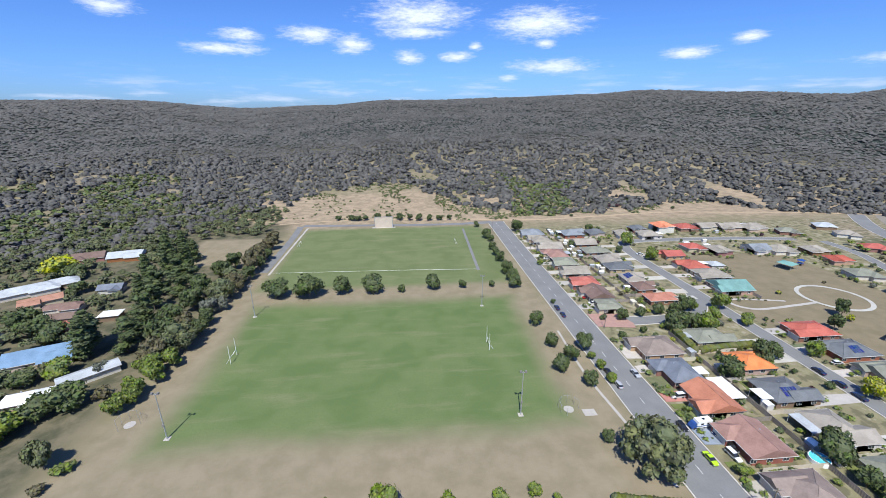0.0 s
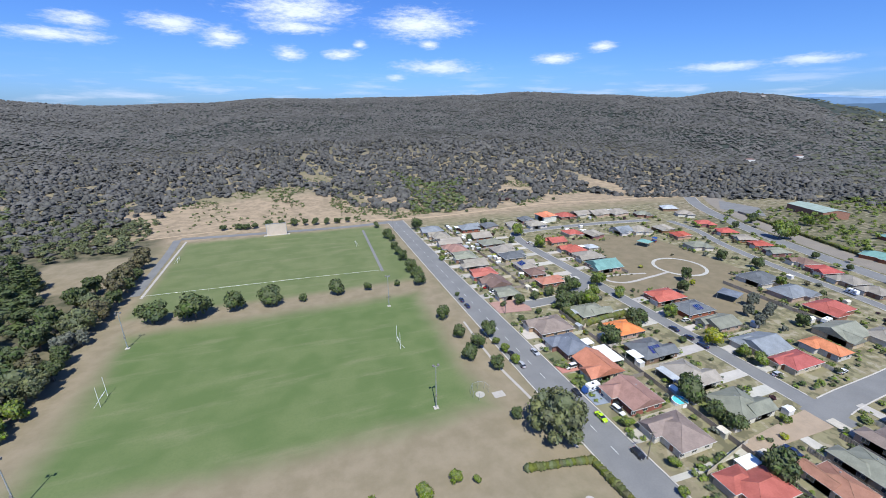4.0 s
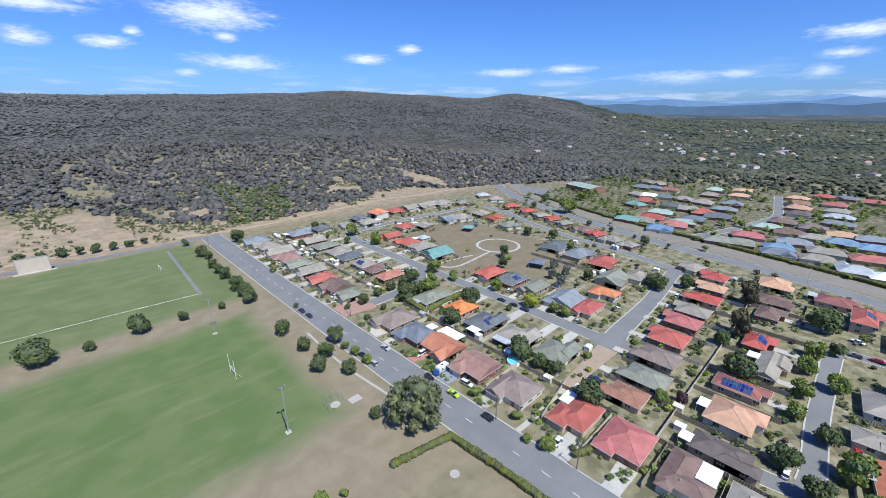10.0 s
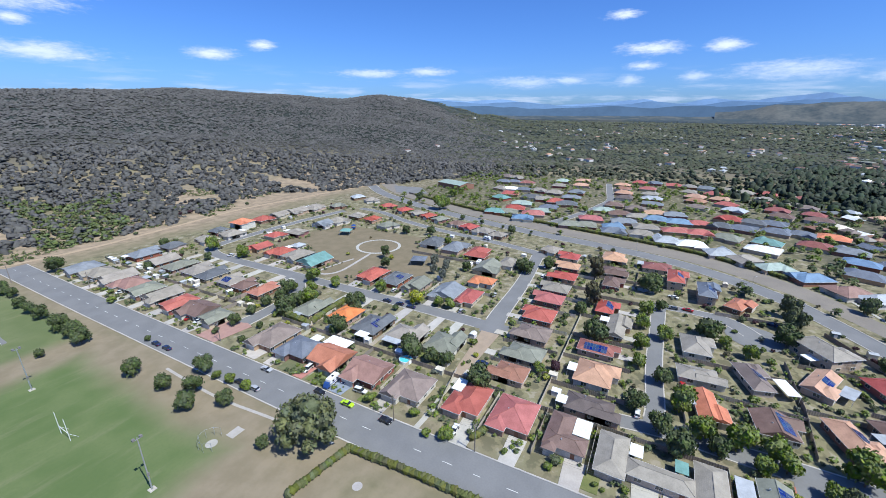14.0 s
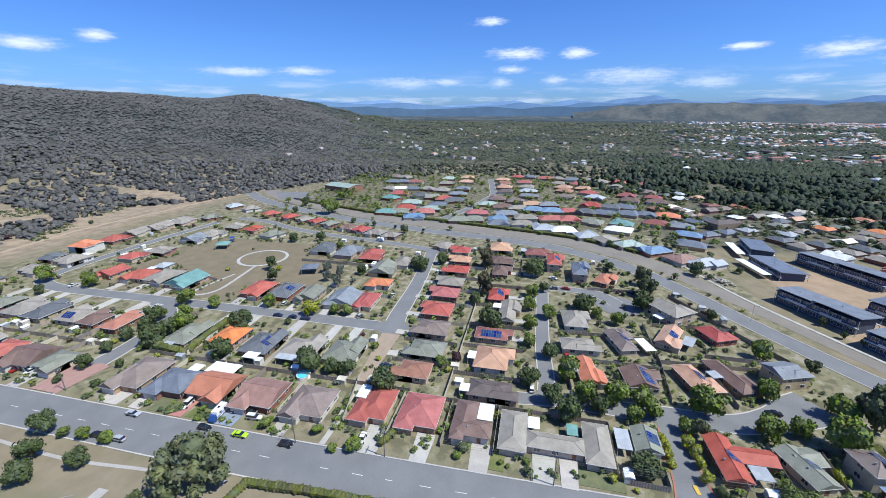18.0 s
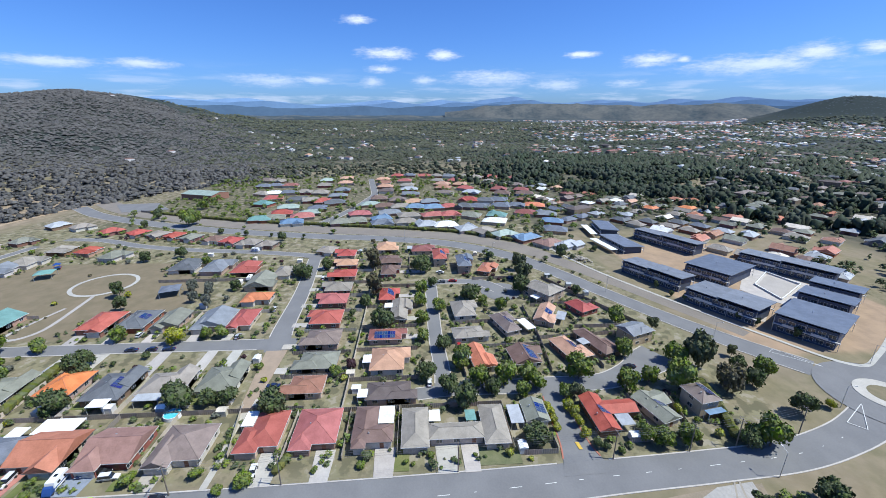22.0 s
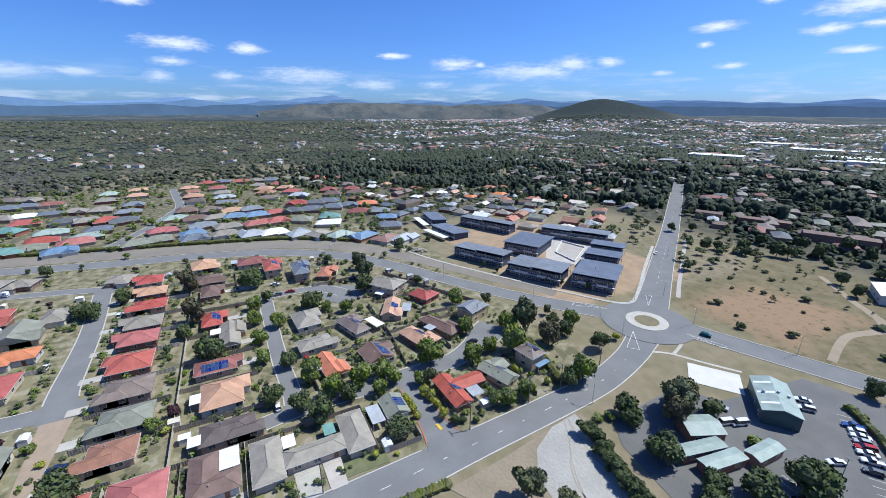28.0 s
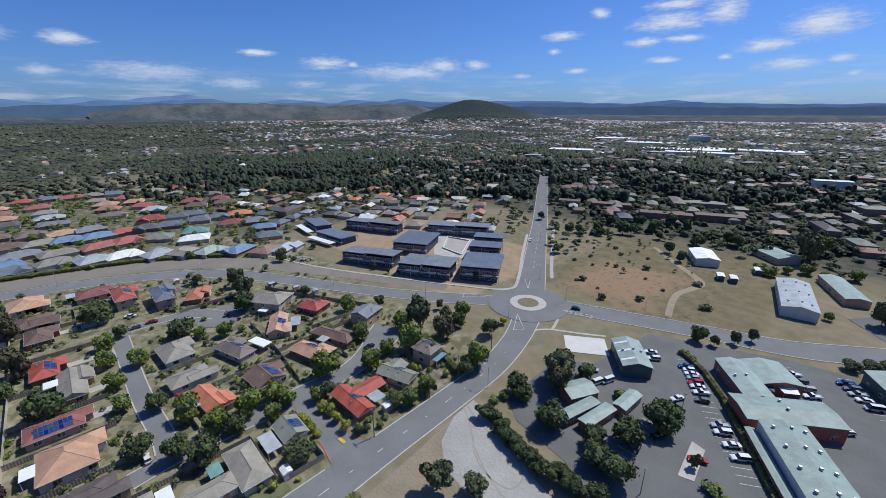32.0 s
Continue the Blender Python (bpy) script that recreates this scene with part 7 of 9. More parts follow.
# ---- driveways, fences, gardens ----
M_BLUEPAVE = surface("blue_grey_paving", (0.20, 0.23, 0.28), (0.27, 0.30, 0.35), 2.5, 0.3, 0.9)
PAVING = dict(concrete=(M_CONCRETE, "pale concrete driveway"), brick=(M_BRICKPAVE, "red brick driveway"), blue=(M_BLUEPAVE, "blue-grey paved driveway"))


DRIVES = []


def driveway(x0, x1, y, wide, paving="concrete"):
    material, label = PAVING[paving]
    DRIVES.append((min(x0, x1), max(x0, x1), y, wide))
    slab("driveway", [(x0, y - wide * 0.85), (x1, y - wide), (x1, y + wide), (x0, y + wide * 0.85)], 0.165, material, label, "driveway", 0.2)


def driveways(rows, side, kerb_x):
    for x, y, w, d, rot, roof in rows:
        near = x + (w / 2 - 2.6) * side
        off = (1 if side < 0 else TOWN_RNG.choice((-1, 1))) * d * 0.28
        paving, wide = "brick" if TOWN_RNG.random() < 0.1 else "concrete", TOWN_RNG.uniform(2.1, 3.0)
        if abs(near - kerb_x) > 2:
            driveway(kerb_x, near, y + off, wide, paving)


for _y, _x, _wide, _kind in ((130.5, 89, 4.2, "concrete"), (120.0, 89, 2.4, "concrete"), (104.5, 89.5, 2.6, "brick"), (88.0, 89.5, 4.4, "blue"), (69.4, 89, 2.6, "concrete"), (41.2, 92.3, 3.0, "concrete"),
                             (26.8, 92.3, 2.7, "concrete"), (10.6, 92.0, 2.9, "concrete"), (-6.2, 92.0, 3.1, "concrete"), (-12.6, 92.0, 2.4, "concrete")):
    driveway(82.0 + max(0, 20 - _y) * 0.02, _x, _y, _wide, _kind)
driveways(FRONT_ROW_N[5:], -1, 81.6)
driveways(FRONT_ROW_S[:2], -1, 81.6)
driveways(SECOND_ROW, 1, 144.6)
driveways(PARK_ROW[:7], -1, 152.4)
driveways(PARK_ROW[8:10], -1, 152.4)


def drive_y(rows, side, kerb):
    for x, y, w, d, rot, roof in rows:
        near = y + (d / 2 - 2.6) * side
        a, b = sorted((near, kerb(x)))
        if b - a < 2:
            continue
        off = TOWN_RNG.choice((-1, 1)) * w * 0.2
        slab("driveway", [(x + off - 2, a), (x + off + 2, a), (x + off + 1.7, b), (x + off - 1.7, b)], 0.165, M_CONCRETE, "pale concrete driveway", "driveway", 0.2)


drive_y(TERRACE_A[1:], 1, lambda x: 55.3 + (x - 160) * 0.055)
drive_y(TERRACE_B[2:6], -1, lambda x: -3.2)

PANELS = {}


def fence(x0, y0, x1, y1, style="timber"):
    n = max(1, round(math.hypot(x1 - x0, y1 - y0) / 6.0))
    step = math.hypot(x1 - x0, y1 - y0) / n
    key = (style, round(step, 1))
    if key not in PANELS:
        s = Shape()
        k = max(4, int(step / (0.3 if style == "timber" else 0.6)))
        top = []
        for i in range(k + 1):
            h = 1.75 + (0.04 * ((i * 7) % 3) if style == "timber" else 0)
            y = 0.03 if i % 2 else -0.03
            s.V += [(step * i / k, y - 0.025, 0.03), (step * i / k, y - 0.025, h), (step * i / k, y + 0.025, h), (step * i / k, y + 0.025, 0.03)]
        for i in range(k):
            for c in range(4):
                s.F.append((4 * i + c, 4 * i + (c + 1) % 4, 4 * i + 4 + (c + 1) % 4, 4 * i + 4 + c))
                s.I.append(0)
        PANELS[key] = s.mesh("fence_panel", M_FENCE if style == "timber" else M_FENCE_CREAM)
    ang = math.degrees(math.atan2(y1 - y0, x1 - x0))
    f = thing("fence", pose(x0, y0, land(x0, y0), 0, 0, ang), "weathered timber paling fence between yards" if style == "timber" else "cream steel sheet fence between yards", "fence", "yard fences")
    for i in range(n):
        part("fence_panel", PANELS[key], f, Matrix.Translation((step * i, 0, 0)))
    return f


def side_fences(rows, back, front):
    rows = sorted(rows, key=lambda h: h[1])
    for a, b in zip(rows, rows[1:]):
        if b[1] - a[1] < 26:
            y = ((a[1] + a[3] / 2) + (b[1] - b[3] / 2)) / 2
            fence(front, y, back, y, TOWN_RNG.choice(("timber", "cream", "cream")))


side_fences(FRONT_ROW_N + FRONT_ROW_S[:2], 108.6, 90.0)
side_fences(SECOND_ROW, 108.8, 127.0)
for _a, _b in ((37, 76), (76, 112), (112, 146), (167, 200), (200, 235), (235, 270), (270, 306)):
    fence(108.7, _a * 0.97 + 1, 108.7, _b * 0.97 + 1)
fence(107.2, 19.4, 107.2, 34.8)
for _y, _style in ((38.0, "cream"), (22.0, "timber"), (7.3, "cream"), (-24.8, "cream")):
    fence(88.5, _y, 107.2, _y, _style)
fence(87.2, -27.0, 87.2, -36.5, "timber")
fence(87.2, -36.5, 93, -36.5, "timber")
fence(89.5, -57.5, 89.5, -63, "timber")
fence(107.2, -24.8, 107.2, 19.4)
fence(91, 52.5, 112, 56.5, "cream")
side_fences(PARK_ROW[:7], 176.5, 161)
fence(175.8, 69.6, 175.8, 108.2, "cream")
fence(175.8, 108.2, 175.8, 139.1)
fence(175.8, 170.0, 175.8, 231.9)
fence(237.7, 108.2, 237.7, 141.1)
fence(214.5, 88.9, 214.5, 141.1)
for _x in (125, 139.6, 156, 174, 190.5, 207, 224, 241):
    fence(_x, 27, _x, 49, TOWN_RNG.choice(("timber", "cream")))
fence(107.3, 25.1, 173.9, 25.1, "cream")
fence(173.9, 25.1, 253.1, 26.6, "cream")
for _x in (122, 140.5, 158, 177, 201, 228):
    fence(_x, 1.5, _x, 25)
for _p in ((121.8, -15.4, 140.1, -13.5), (140.1, -13.5, 140.1, -48.3), (122.7, -46.3, 144.9, -48.3), (144.9, -48.3, 146.9, -81.1), (123.7, -65.7, 144.9, -63.7), (159.4, -13.5, 160.4, -48.3), (144.9, -48.3, 173.9, -48.3), (173.9, -52.1, 175.8, -83.0), (152.7, -65.7, 152.7, -92.7),
           (93.0, -65.6, 108.2, -66.2), (87.0, -77.2, 108.2, -79.2), (175.8, -83.0, 207.7, -67.6), (154.6, -94.6, 175.8, -83.0), (207.7, -28.9, 208.7, -54.1), (220.3, 5.8, 247.3, 5.8)):
    fence(*_p)
# long fence and hedge behind the far estate's front yards
for (_p, _q) in zip(FAR_EDGE[::3], FAR_EDGE[3::3]):
    fence(_p[0] + 2.5, _p[1], _q[0] + 2.5, _q[1], "timber")
slab("brick_entry", [(82, 151.5), (98, 149), (99, 153), (96, 162), (82, 163.5)], 0.20, M_BRICKPAVE, "pink brick paved entry to the crescent", "pavement", 0.15)
slab("shared_driveway", [(109, 53), (143, 52), (143, 60), (109, 57)], 0.20, surface("exposed_aggregate", (0.36, 0.28, 0.20), (0.28, 0.22, 0.16), 3, 0.3, 0.9), "brown exposed-aggregate driveway", "driveway", 0.15)


def path(name, pts, material, label, z=0.07):
    line = curve_points(pts, 8)
    left, right = sides(line)
    n = len(line)
    tagged(new(name, raw_mesh(name, [(*p, z + land(*p)) for p in left] + [(*p, z + land(*p)) for p in right], [(i, n + i, n + i + 1, i + 1) for i in range(n - 1)], material)), label, "path", kind="structure")


path("lane", [(81.6, 54.6, 0.9), (92, 54.3, 0.9), (100, 55, 0.9), (110, 55, 1.2)], M_CONCRETE, "narrow concrete lane between garden fences", 0.19)
# the park
disc("park_ring_path", 214, 168.5, 15.5, 0.10, M_CONCRETE, "ring-shaped concrete path in the park", "path", r_in=13.6)
path("park_path", [(200, 164, 0.9), (186, 162, 0.9), (166, 160, 0.9), (158, 165, 0.9), (160, 171, 0.9), (172, 170, 0.8), (186, 167, 0.8)], M_CONCRETE, "concrete park path", 0.075)
path("paddock_path", [(112, -187, 1.0), (124, -206, 1.0), (143, -238, 1.0), (160, -266, 1.0), (175, -292, 1.0)], M_CONCRETE, "concrete footpath beside the road", 0.09)
path("school_footpath", [(270, -86, .8), (222, -101, .8), (181, -121, .8), (141, -143, .8), (120, -158, .9), (125, -174, .9), (146, -207, .9), (171, -248, .9)], M_CONCRETE, "new pale concrete footpath round the school site", 0.21)
path("verge_path", [(86.5, -133, 0.6), (81.9, -138.3, 0.6), (72, -144, 0.6), (63.6, -149.5, 0.6)], M_CONCRETE, "narrow concrete footpath across the verge", 0.09)
path("paddock_track", [(93, -284, 1.4), (72, -260, 1.6), (53, -238, 2.2), (57, -213, 1.6), (52, -186, 1.4)], surface("paddock_dirt", (0.33, 0.27, 0.19), (0.26, 0.21, 0.15), 6, 0.7, 0.95), "worn dirt track across the dry paddock", 0.07)
M_RUT = surface("worn_wheel_track", (0.345, 0.31, 0.25), (0.28, 0.25, 0.20), 3, 0.5, 0.95)
for _p in ([(76, -79, 0.25), (68, -76.2, 0.25), (60, -74.5, 0.25), (53, -75, 0.25), (46, -71, 0.25)], [(75.5, -77.5, 0.2), (69, -73.5, 0.2), (62, -68, 0.2), (52, -63, 0.2), (40, -60, 0.2)], [(52, -74, 0.2), (47, -69, 0.2), (48, -64, 0.2), (56, -64, 0.2), (63, -68, 0.2)]):
    path("tyre_marks", _p, M_RUT, "curved pale tyre marks on the gravel", 0.15)
path("crossing_path", [(81.6, -138, 0.6), (84, -146, 0.6), (87.0, -152.5, 0.6)], M_CONCRETE, "narrow concrete path to the crossing", 0.094)
for _p in ([(100.2, -139.4), (92.8, -126.5), (89.6, -129.6)], [(119.6, -146), (130, -134.5), (131.6, -137.4)], [(88.6, -157), (75.5, -162), (75.3, -159.6)], [(113, -166), (119.2, -177), (121.4, -175.2)]):
    for _a, _b in zip(_p, _p[1:] + _p[:1]):
        path("splitter_line", [(*_a, 0.09), ((_a[0] + _b[0]) / 2, (_a[1] + _b[1]) / 2, 0.09), (*_b, 0.09)], M_LINE, "white painted outline of a traffic splitter", 0.215)
disc("swimming_pool_water", 108.5, 76.0, 2.3, 1.12, M_POOL, "round above-ground pool of clear blue water", "water", h=0.05)
disc("pool_rim", 108.5, 76.0, 2.5, 1.22, M_WHITE, "white rim of a round above-ground pool", "pool", r_in=2.3, h=1.2)


def shade_sail(x, y, r, material, label, h=3.4):
    t = thing("playground_shelter", pose(x, y, land(x, y), 0, 0, 20), label, "shelter")
    part("canopy", Shape().add([(-r, -r, h), (r, -r, h), (r, r, h), (-r, r, h), (0, 0, h + 1.3)], [(0, 1, 4), (1, 2, 4), (2, 3, 4), (3, 0, 4)]).mesh("canopy", material), t)
    for sx in (-1, 1):
        for sy in (-1, 1):
            part("post", Shape().box(sx * (r - .3) - .07, sx * (r - .3) + .07, sy * (r - .3) - .07, sy * (r - .3) + .07, 0, h).mesh("post", M_STEEL), t)


shade_sail(226, 208, 4.2, ROOFS["teal"], "teal pyramid-roofed park shelter")
shade_sail(199, 126, 4.6, ROOFS["slate"], "dark shade canopy over a small play area")


def playground(x, y):
    t = thing("playground", pose(x, y, 0, 0, 0, 30), "blue and red playground climbing frame in the park", "playground")
    part("deck", Shape().box(-1.5, 1.5, -1.5, 1.5, 1.4, 1.55).mesh("deck", CAR_PAINT["blue"]), t)
    for sx in (-1.4, 1.4):
        for sy in (-1.4, 1.4):
            part("post", Shape().tube((sx, sy, 0), (sx, sy, 3.2), 0.08, 0.08).mesh("post", CAR_PAINT["red"]), t)
    part("canopy", Shape().add([(-1.8, -1.8, 3.2), (1.8, -1.8, 3.2), (1.8, 1.8, 3.2), (-1.8, 1.8, 3.2), (0, 0, 4.3)], [(0, 1, 4), (1, 2, 4), (2, 3, 4), (3, 0, 4)]).mesh("canopy", CAR_PAINT["blue"]), t)
    part("slide", Shape().add([(1.5, -.4, 1.5), (1.5, .4, 1.5), (4.2, .4, .2), (4.2, -.4, .2), (1.5, -.4, 1.4), (1.5, .4, 1.4), (4.2, .4, .1), (4.2, -.4, .1)], [(0, 1, 2, 3), (7, 6, 5, 4), (0, 3, 7, 4), (1, 5, 6, 2), (2, 6, 7, 3)]).mesh("slide", CAR_PAINT["red"]), t)


playground(239, 212)

# ---- playing fields ----
M_GOAL = surface("white_goal_paint", (0.78, 0.78, 0.76), (0.68, 0.68, 0.66), 1, 0.2, 0.4)


def goal(x, y, rot, tall=True):
    g = thing("goal_posts", pose(x, y, 0, 0, 0, rot), "white football goal with tall uprights" if tall else "white football goal frame", "goal", "field goals")
    for s in (-1, 1):
        part("upright", Shape().tube((0, s * 2.9, 0), (0, s * 2.9, 7.5 if tall else 2.6), 0.09, 0.07).mesh("upright", M_GOAL), g)
        part("stay", Shape().tube((0, s * 2.9, 2.5), (1.8, s * 2.9, 0.02), 0.05, 0.05, 6).mesh("stay", M_GOAL), g)
    part("crossbar", Shape().tube((0, -2.9, 2.6), (0, 2.9, 2.6), 0.08, 0.08).mesh("crossbar", M_GOAL), g)


goal(-69, 141, 180)
goal(30.5, 141, 0)
goal(-78, 284, 180, False)
goal(33, 279, 0, False)


def flood_pole(x, y, h=16):
    p = thing("flood_light_pole", pose(x, y, 0, 0, 0, 0), "tall grey steel floodlight pole beside the playing field", "light pole", "field lights")
    part("pole", Shape().tube((0, 0, 0), (0, 0, h), 0.22, 0.11, 10).mesh("pole", M_STEEL), p)
    part("footing", Shape().box(-0.8, 0.8, -0.8, 0.8, -0.1, 0.12).mesh("footing", M_CONCRETE), p)
    part("crossarm", Shape().box(-1.1, 1.1, -0.07, 0.07, h - 0.5, h - 0.35).mesh("crossarm", M_STEEL), p)
    for s in (-0.8, 0.8):
        part("lamp", Shape().box(s - 0.3, s + 0.3, -0.3, 0.35, h - 0.35, h + 0.15).mesh("lamp", M_FASCIA_DARK), p)
    part("control_box", Shape().box(-0.3, 0.3, -0.35, -0.18, 4.6, 5.4).mesh("control_box", M_FASCIA_DARK), p)


for _x, _y in ((-72.4, 101), (33, 101), (-73, 176), (34.5, 177)):
    flood_pole(_x, _y)


def throwing_circle(x, y):
    disc("throwing_circle", x, y, 1.6, 0.06, M_CONCRETE, "pale concrete throwing circle in the dirt", "pavement", h=0.05)
    c = thing("throwing_cage", pose(x, y, 0, 0, 0, 30), "open ring of steel cage posts round a throwing circle", "cage", "throwing cages")
    for i in range(7):
        a = radians(-30 + 40 * i)
        part("post", Shape().tube((3.2 * math.cos(a), 3.2 * math.sin(a), 0), (3.2 * math.cos(a), 3.2 * math.sin(a), 3.0), 0.05, 0.05, 6).mesh("post", M_STEEL), c)
        b = radians(-30 + 40 * (i + 1))
        if i < 6:
            part("rail", Shape().tube((3.2 * math.cos(a), 3.2 * math.sin(a), 2.9), (3.2 * math.cos(b), 3.2 * math.sin(b), 2.9), 0.03, 0.03, 5).mesh("rail", M_STEEL), c)


throwing_circle(49, 102)
throwing_circle(-87, 108)
disc("cricket_disc", 58, 57, 1.3, 0.05, M_CONCRETE, "round pale concrete pad in the grass", "pavement", h=0.04)
slab("jump_pit", [(53, 98.5), (57, 98.5), (57, 101.5), (53, 101.5)], 0.04, M_GRAVEL, "small pale sand pit edged in concrete")
# scoreboard wall at the end of the upper field
_b = thing("scoreboard_wall", pose(-20.5, 326, 0, 0, 0, 0), "broad cream wall with a white frame behind the field", "wall")
part("panel", Shape().box(-7, 7, -0.2, 0.2, 0.3, 9.0).mesh("panel", surface("cream_board", (0.56, 0.47, 0.38), (0.48, 0.40, 0.32), 3, 0.4, 0.8)), _b)
for _s in (-7.2, 7.2):
    part("end_post", Shape().box(_s - 0.2, _s + 0.2, -0.3, 0.3, 0, 9.2).mesh("end_post", M_STEEL), _b)
part("top_rail", Shape().box(-7.4, 7.4, -0.3, 0.3, 9.0, 9.3).mesh("top_rail", M_STEEL), _b)
part("plinth", Shape().box(-9.5, 9.5, -1.2, 0.6, 0, 0.35).mesh("plinth", M_CONCRETE), _b)


def rail_fence(pts, label):
    f = thing("boundary_rail", pose(pts[0][0], pts[0][1], 0), label, "fence", "field rails")
    o = Vector((pts[0][0], pts[0][1], 0))
    for a, b in zip(pts, pts[1:]):
        a, b = Vector((*a, 0)) - o, Vector((*b, 0)) - o
        part("rail", Shape().tube(a + Vector((0, 0, 0.95)), b + Vector((0, 0, 0.95)), 0.05, 0.05, 6).mesh("rail", M_STEEL), f)
        n = int((b - a).length / 6)
        for i in range(n + 1):
            p = a + (b - a) * i / max(1, n)
            part("post", Shape().tube(p, p + Vector((0, 0, 0.95)), 0.05, 0.05, 6).mesh("post", M_STEEL), f)


rail_fence([(-83, 229), (-40, 227.5), (0, 226), (40, 223.5)], "low white rail along the edge of the playing field")
path("field_drain", [(41, 224, 0.9), (42.5, 270, 0.9), (44, 316, 0.9)], M_ASPHALT, "pale gravel strip along the playing field", 0.05)
path("field_drain_west", [(-83, 228, 0.7), (-83, 330, 0.7)], M_GRAVEL, "pale gravel strip along the playing field", 0.05)
path("verge_track", [(63, 150, 0.5), (62, 120, 0.5), (64, 95, 0.5), (65.5, 72, 0.5)], M_GRAVEL, "worn strip along the road verge", 0.05)
path("fire_track", [(-110, 345, 1.4), (-60, 352, 1.4), (0, 349, 1.4), (60, 344, 1.6), (110, 338, 2.0), (170, 344, 2), (240, 352, 2), (300, 345, 2), (360, 338, 2), (430, 322, 2)], surface("track_dirt", (0.42, 0.32, 0.21), (0.34, 0.26, 0.17), 5, 0.6, 0.95), "pale dirt fire track below the forest", 0.12)


def hedge(pts, r=1.3, h=1.9, label="clipped olive-green hedge along the roadside"):
    V, F = [], []
    rng = random.Random(len(pts) * 3 + int(pts[0][0]))
    for a, b in zip(pts, pts[1:]):
        n = max(1, int(math.hypot(b[0] - a[0], b[1] - a[1]) / 0.9))
        for i in range(n):
            x, y = a[0] + (b[0] - a[0]) * i / n, a[1] + (b[1] - a[1]) * i / n
            k = len(V)
            for v in ICO_V:
                q = rng.uniform(0.75, 1.2)
                V.append((x + v[0] * r * q, y + v[1] * r * q, max(0, h * 0.5 + v[2] * h * 0.55 * q)))
            F.extend(tuple(int(j) + k for j in f) for f in ICO_F)
    tagged(new("hedge", raw_mesh("hedge", V, F, M_HEDGE)), label, "hedge")


hedge([(48, 70), (66, 66.5), (67.3, 50), (68.2, 30), (69, 8)])
hedge([(110, 128), (112, 146), (113, 150)], 1.8, 3.4, "tall dense garden hedge")
hedge([(113, 128), (137, 130)], 1.8, 3.0, "dense green garden hedge")
hedge([(113, -94.5), (101, -92.2), (88, -88)], 1.5, 3.0, "tall dark hedge beside the dry paddock")
hedge([(p[0] + 1.6, p[1]) for p in FAR_EDGE[3:-3:3]], 1.5, 2.6, "long dark hedge in front of the far estate")
hedge([(90.5, 36), (84.5, 38.5)], 1.2, 2.2, "dense garden hedge beside a lane")
hedge([(36.2, -157), (28.1, -149.8), (20.2, -138.9), (12.4, -124.8), (7.2, -115.9), (2.5, -107.4), (0, -102)], 1.1, 2.0, "rough hedge along the car park wall")
hedge([(71, -36), (72, -18), (70.5, 0)], 1.4, 1.8, "long low hedge along the roadside")


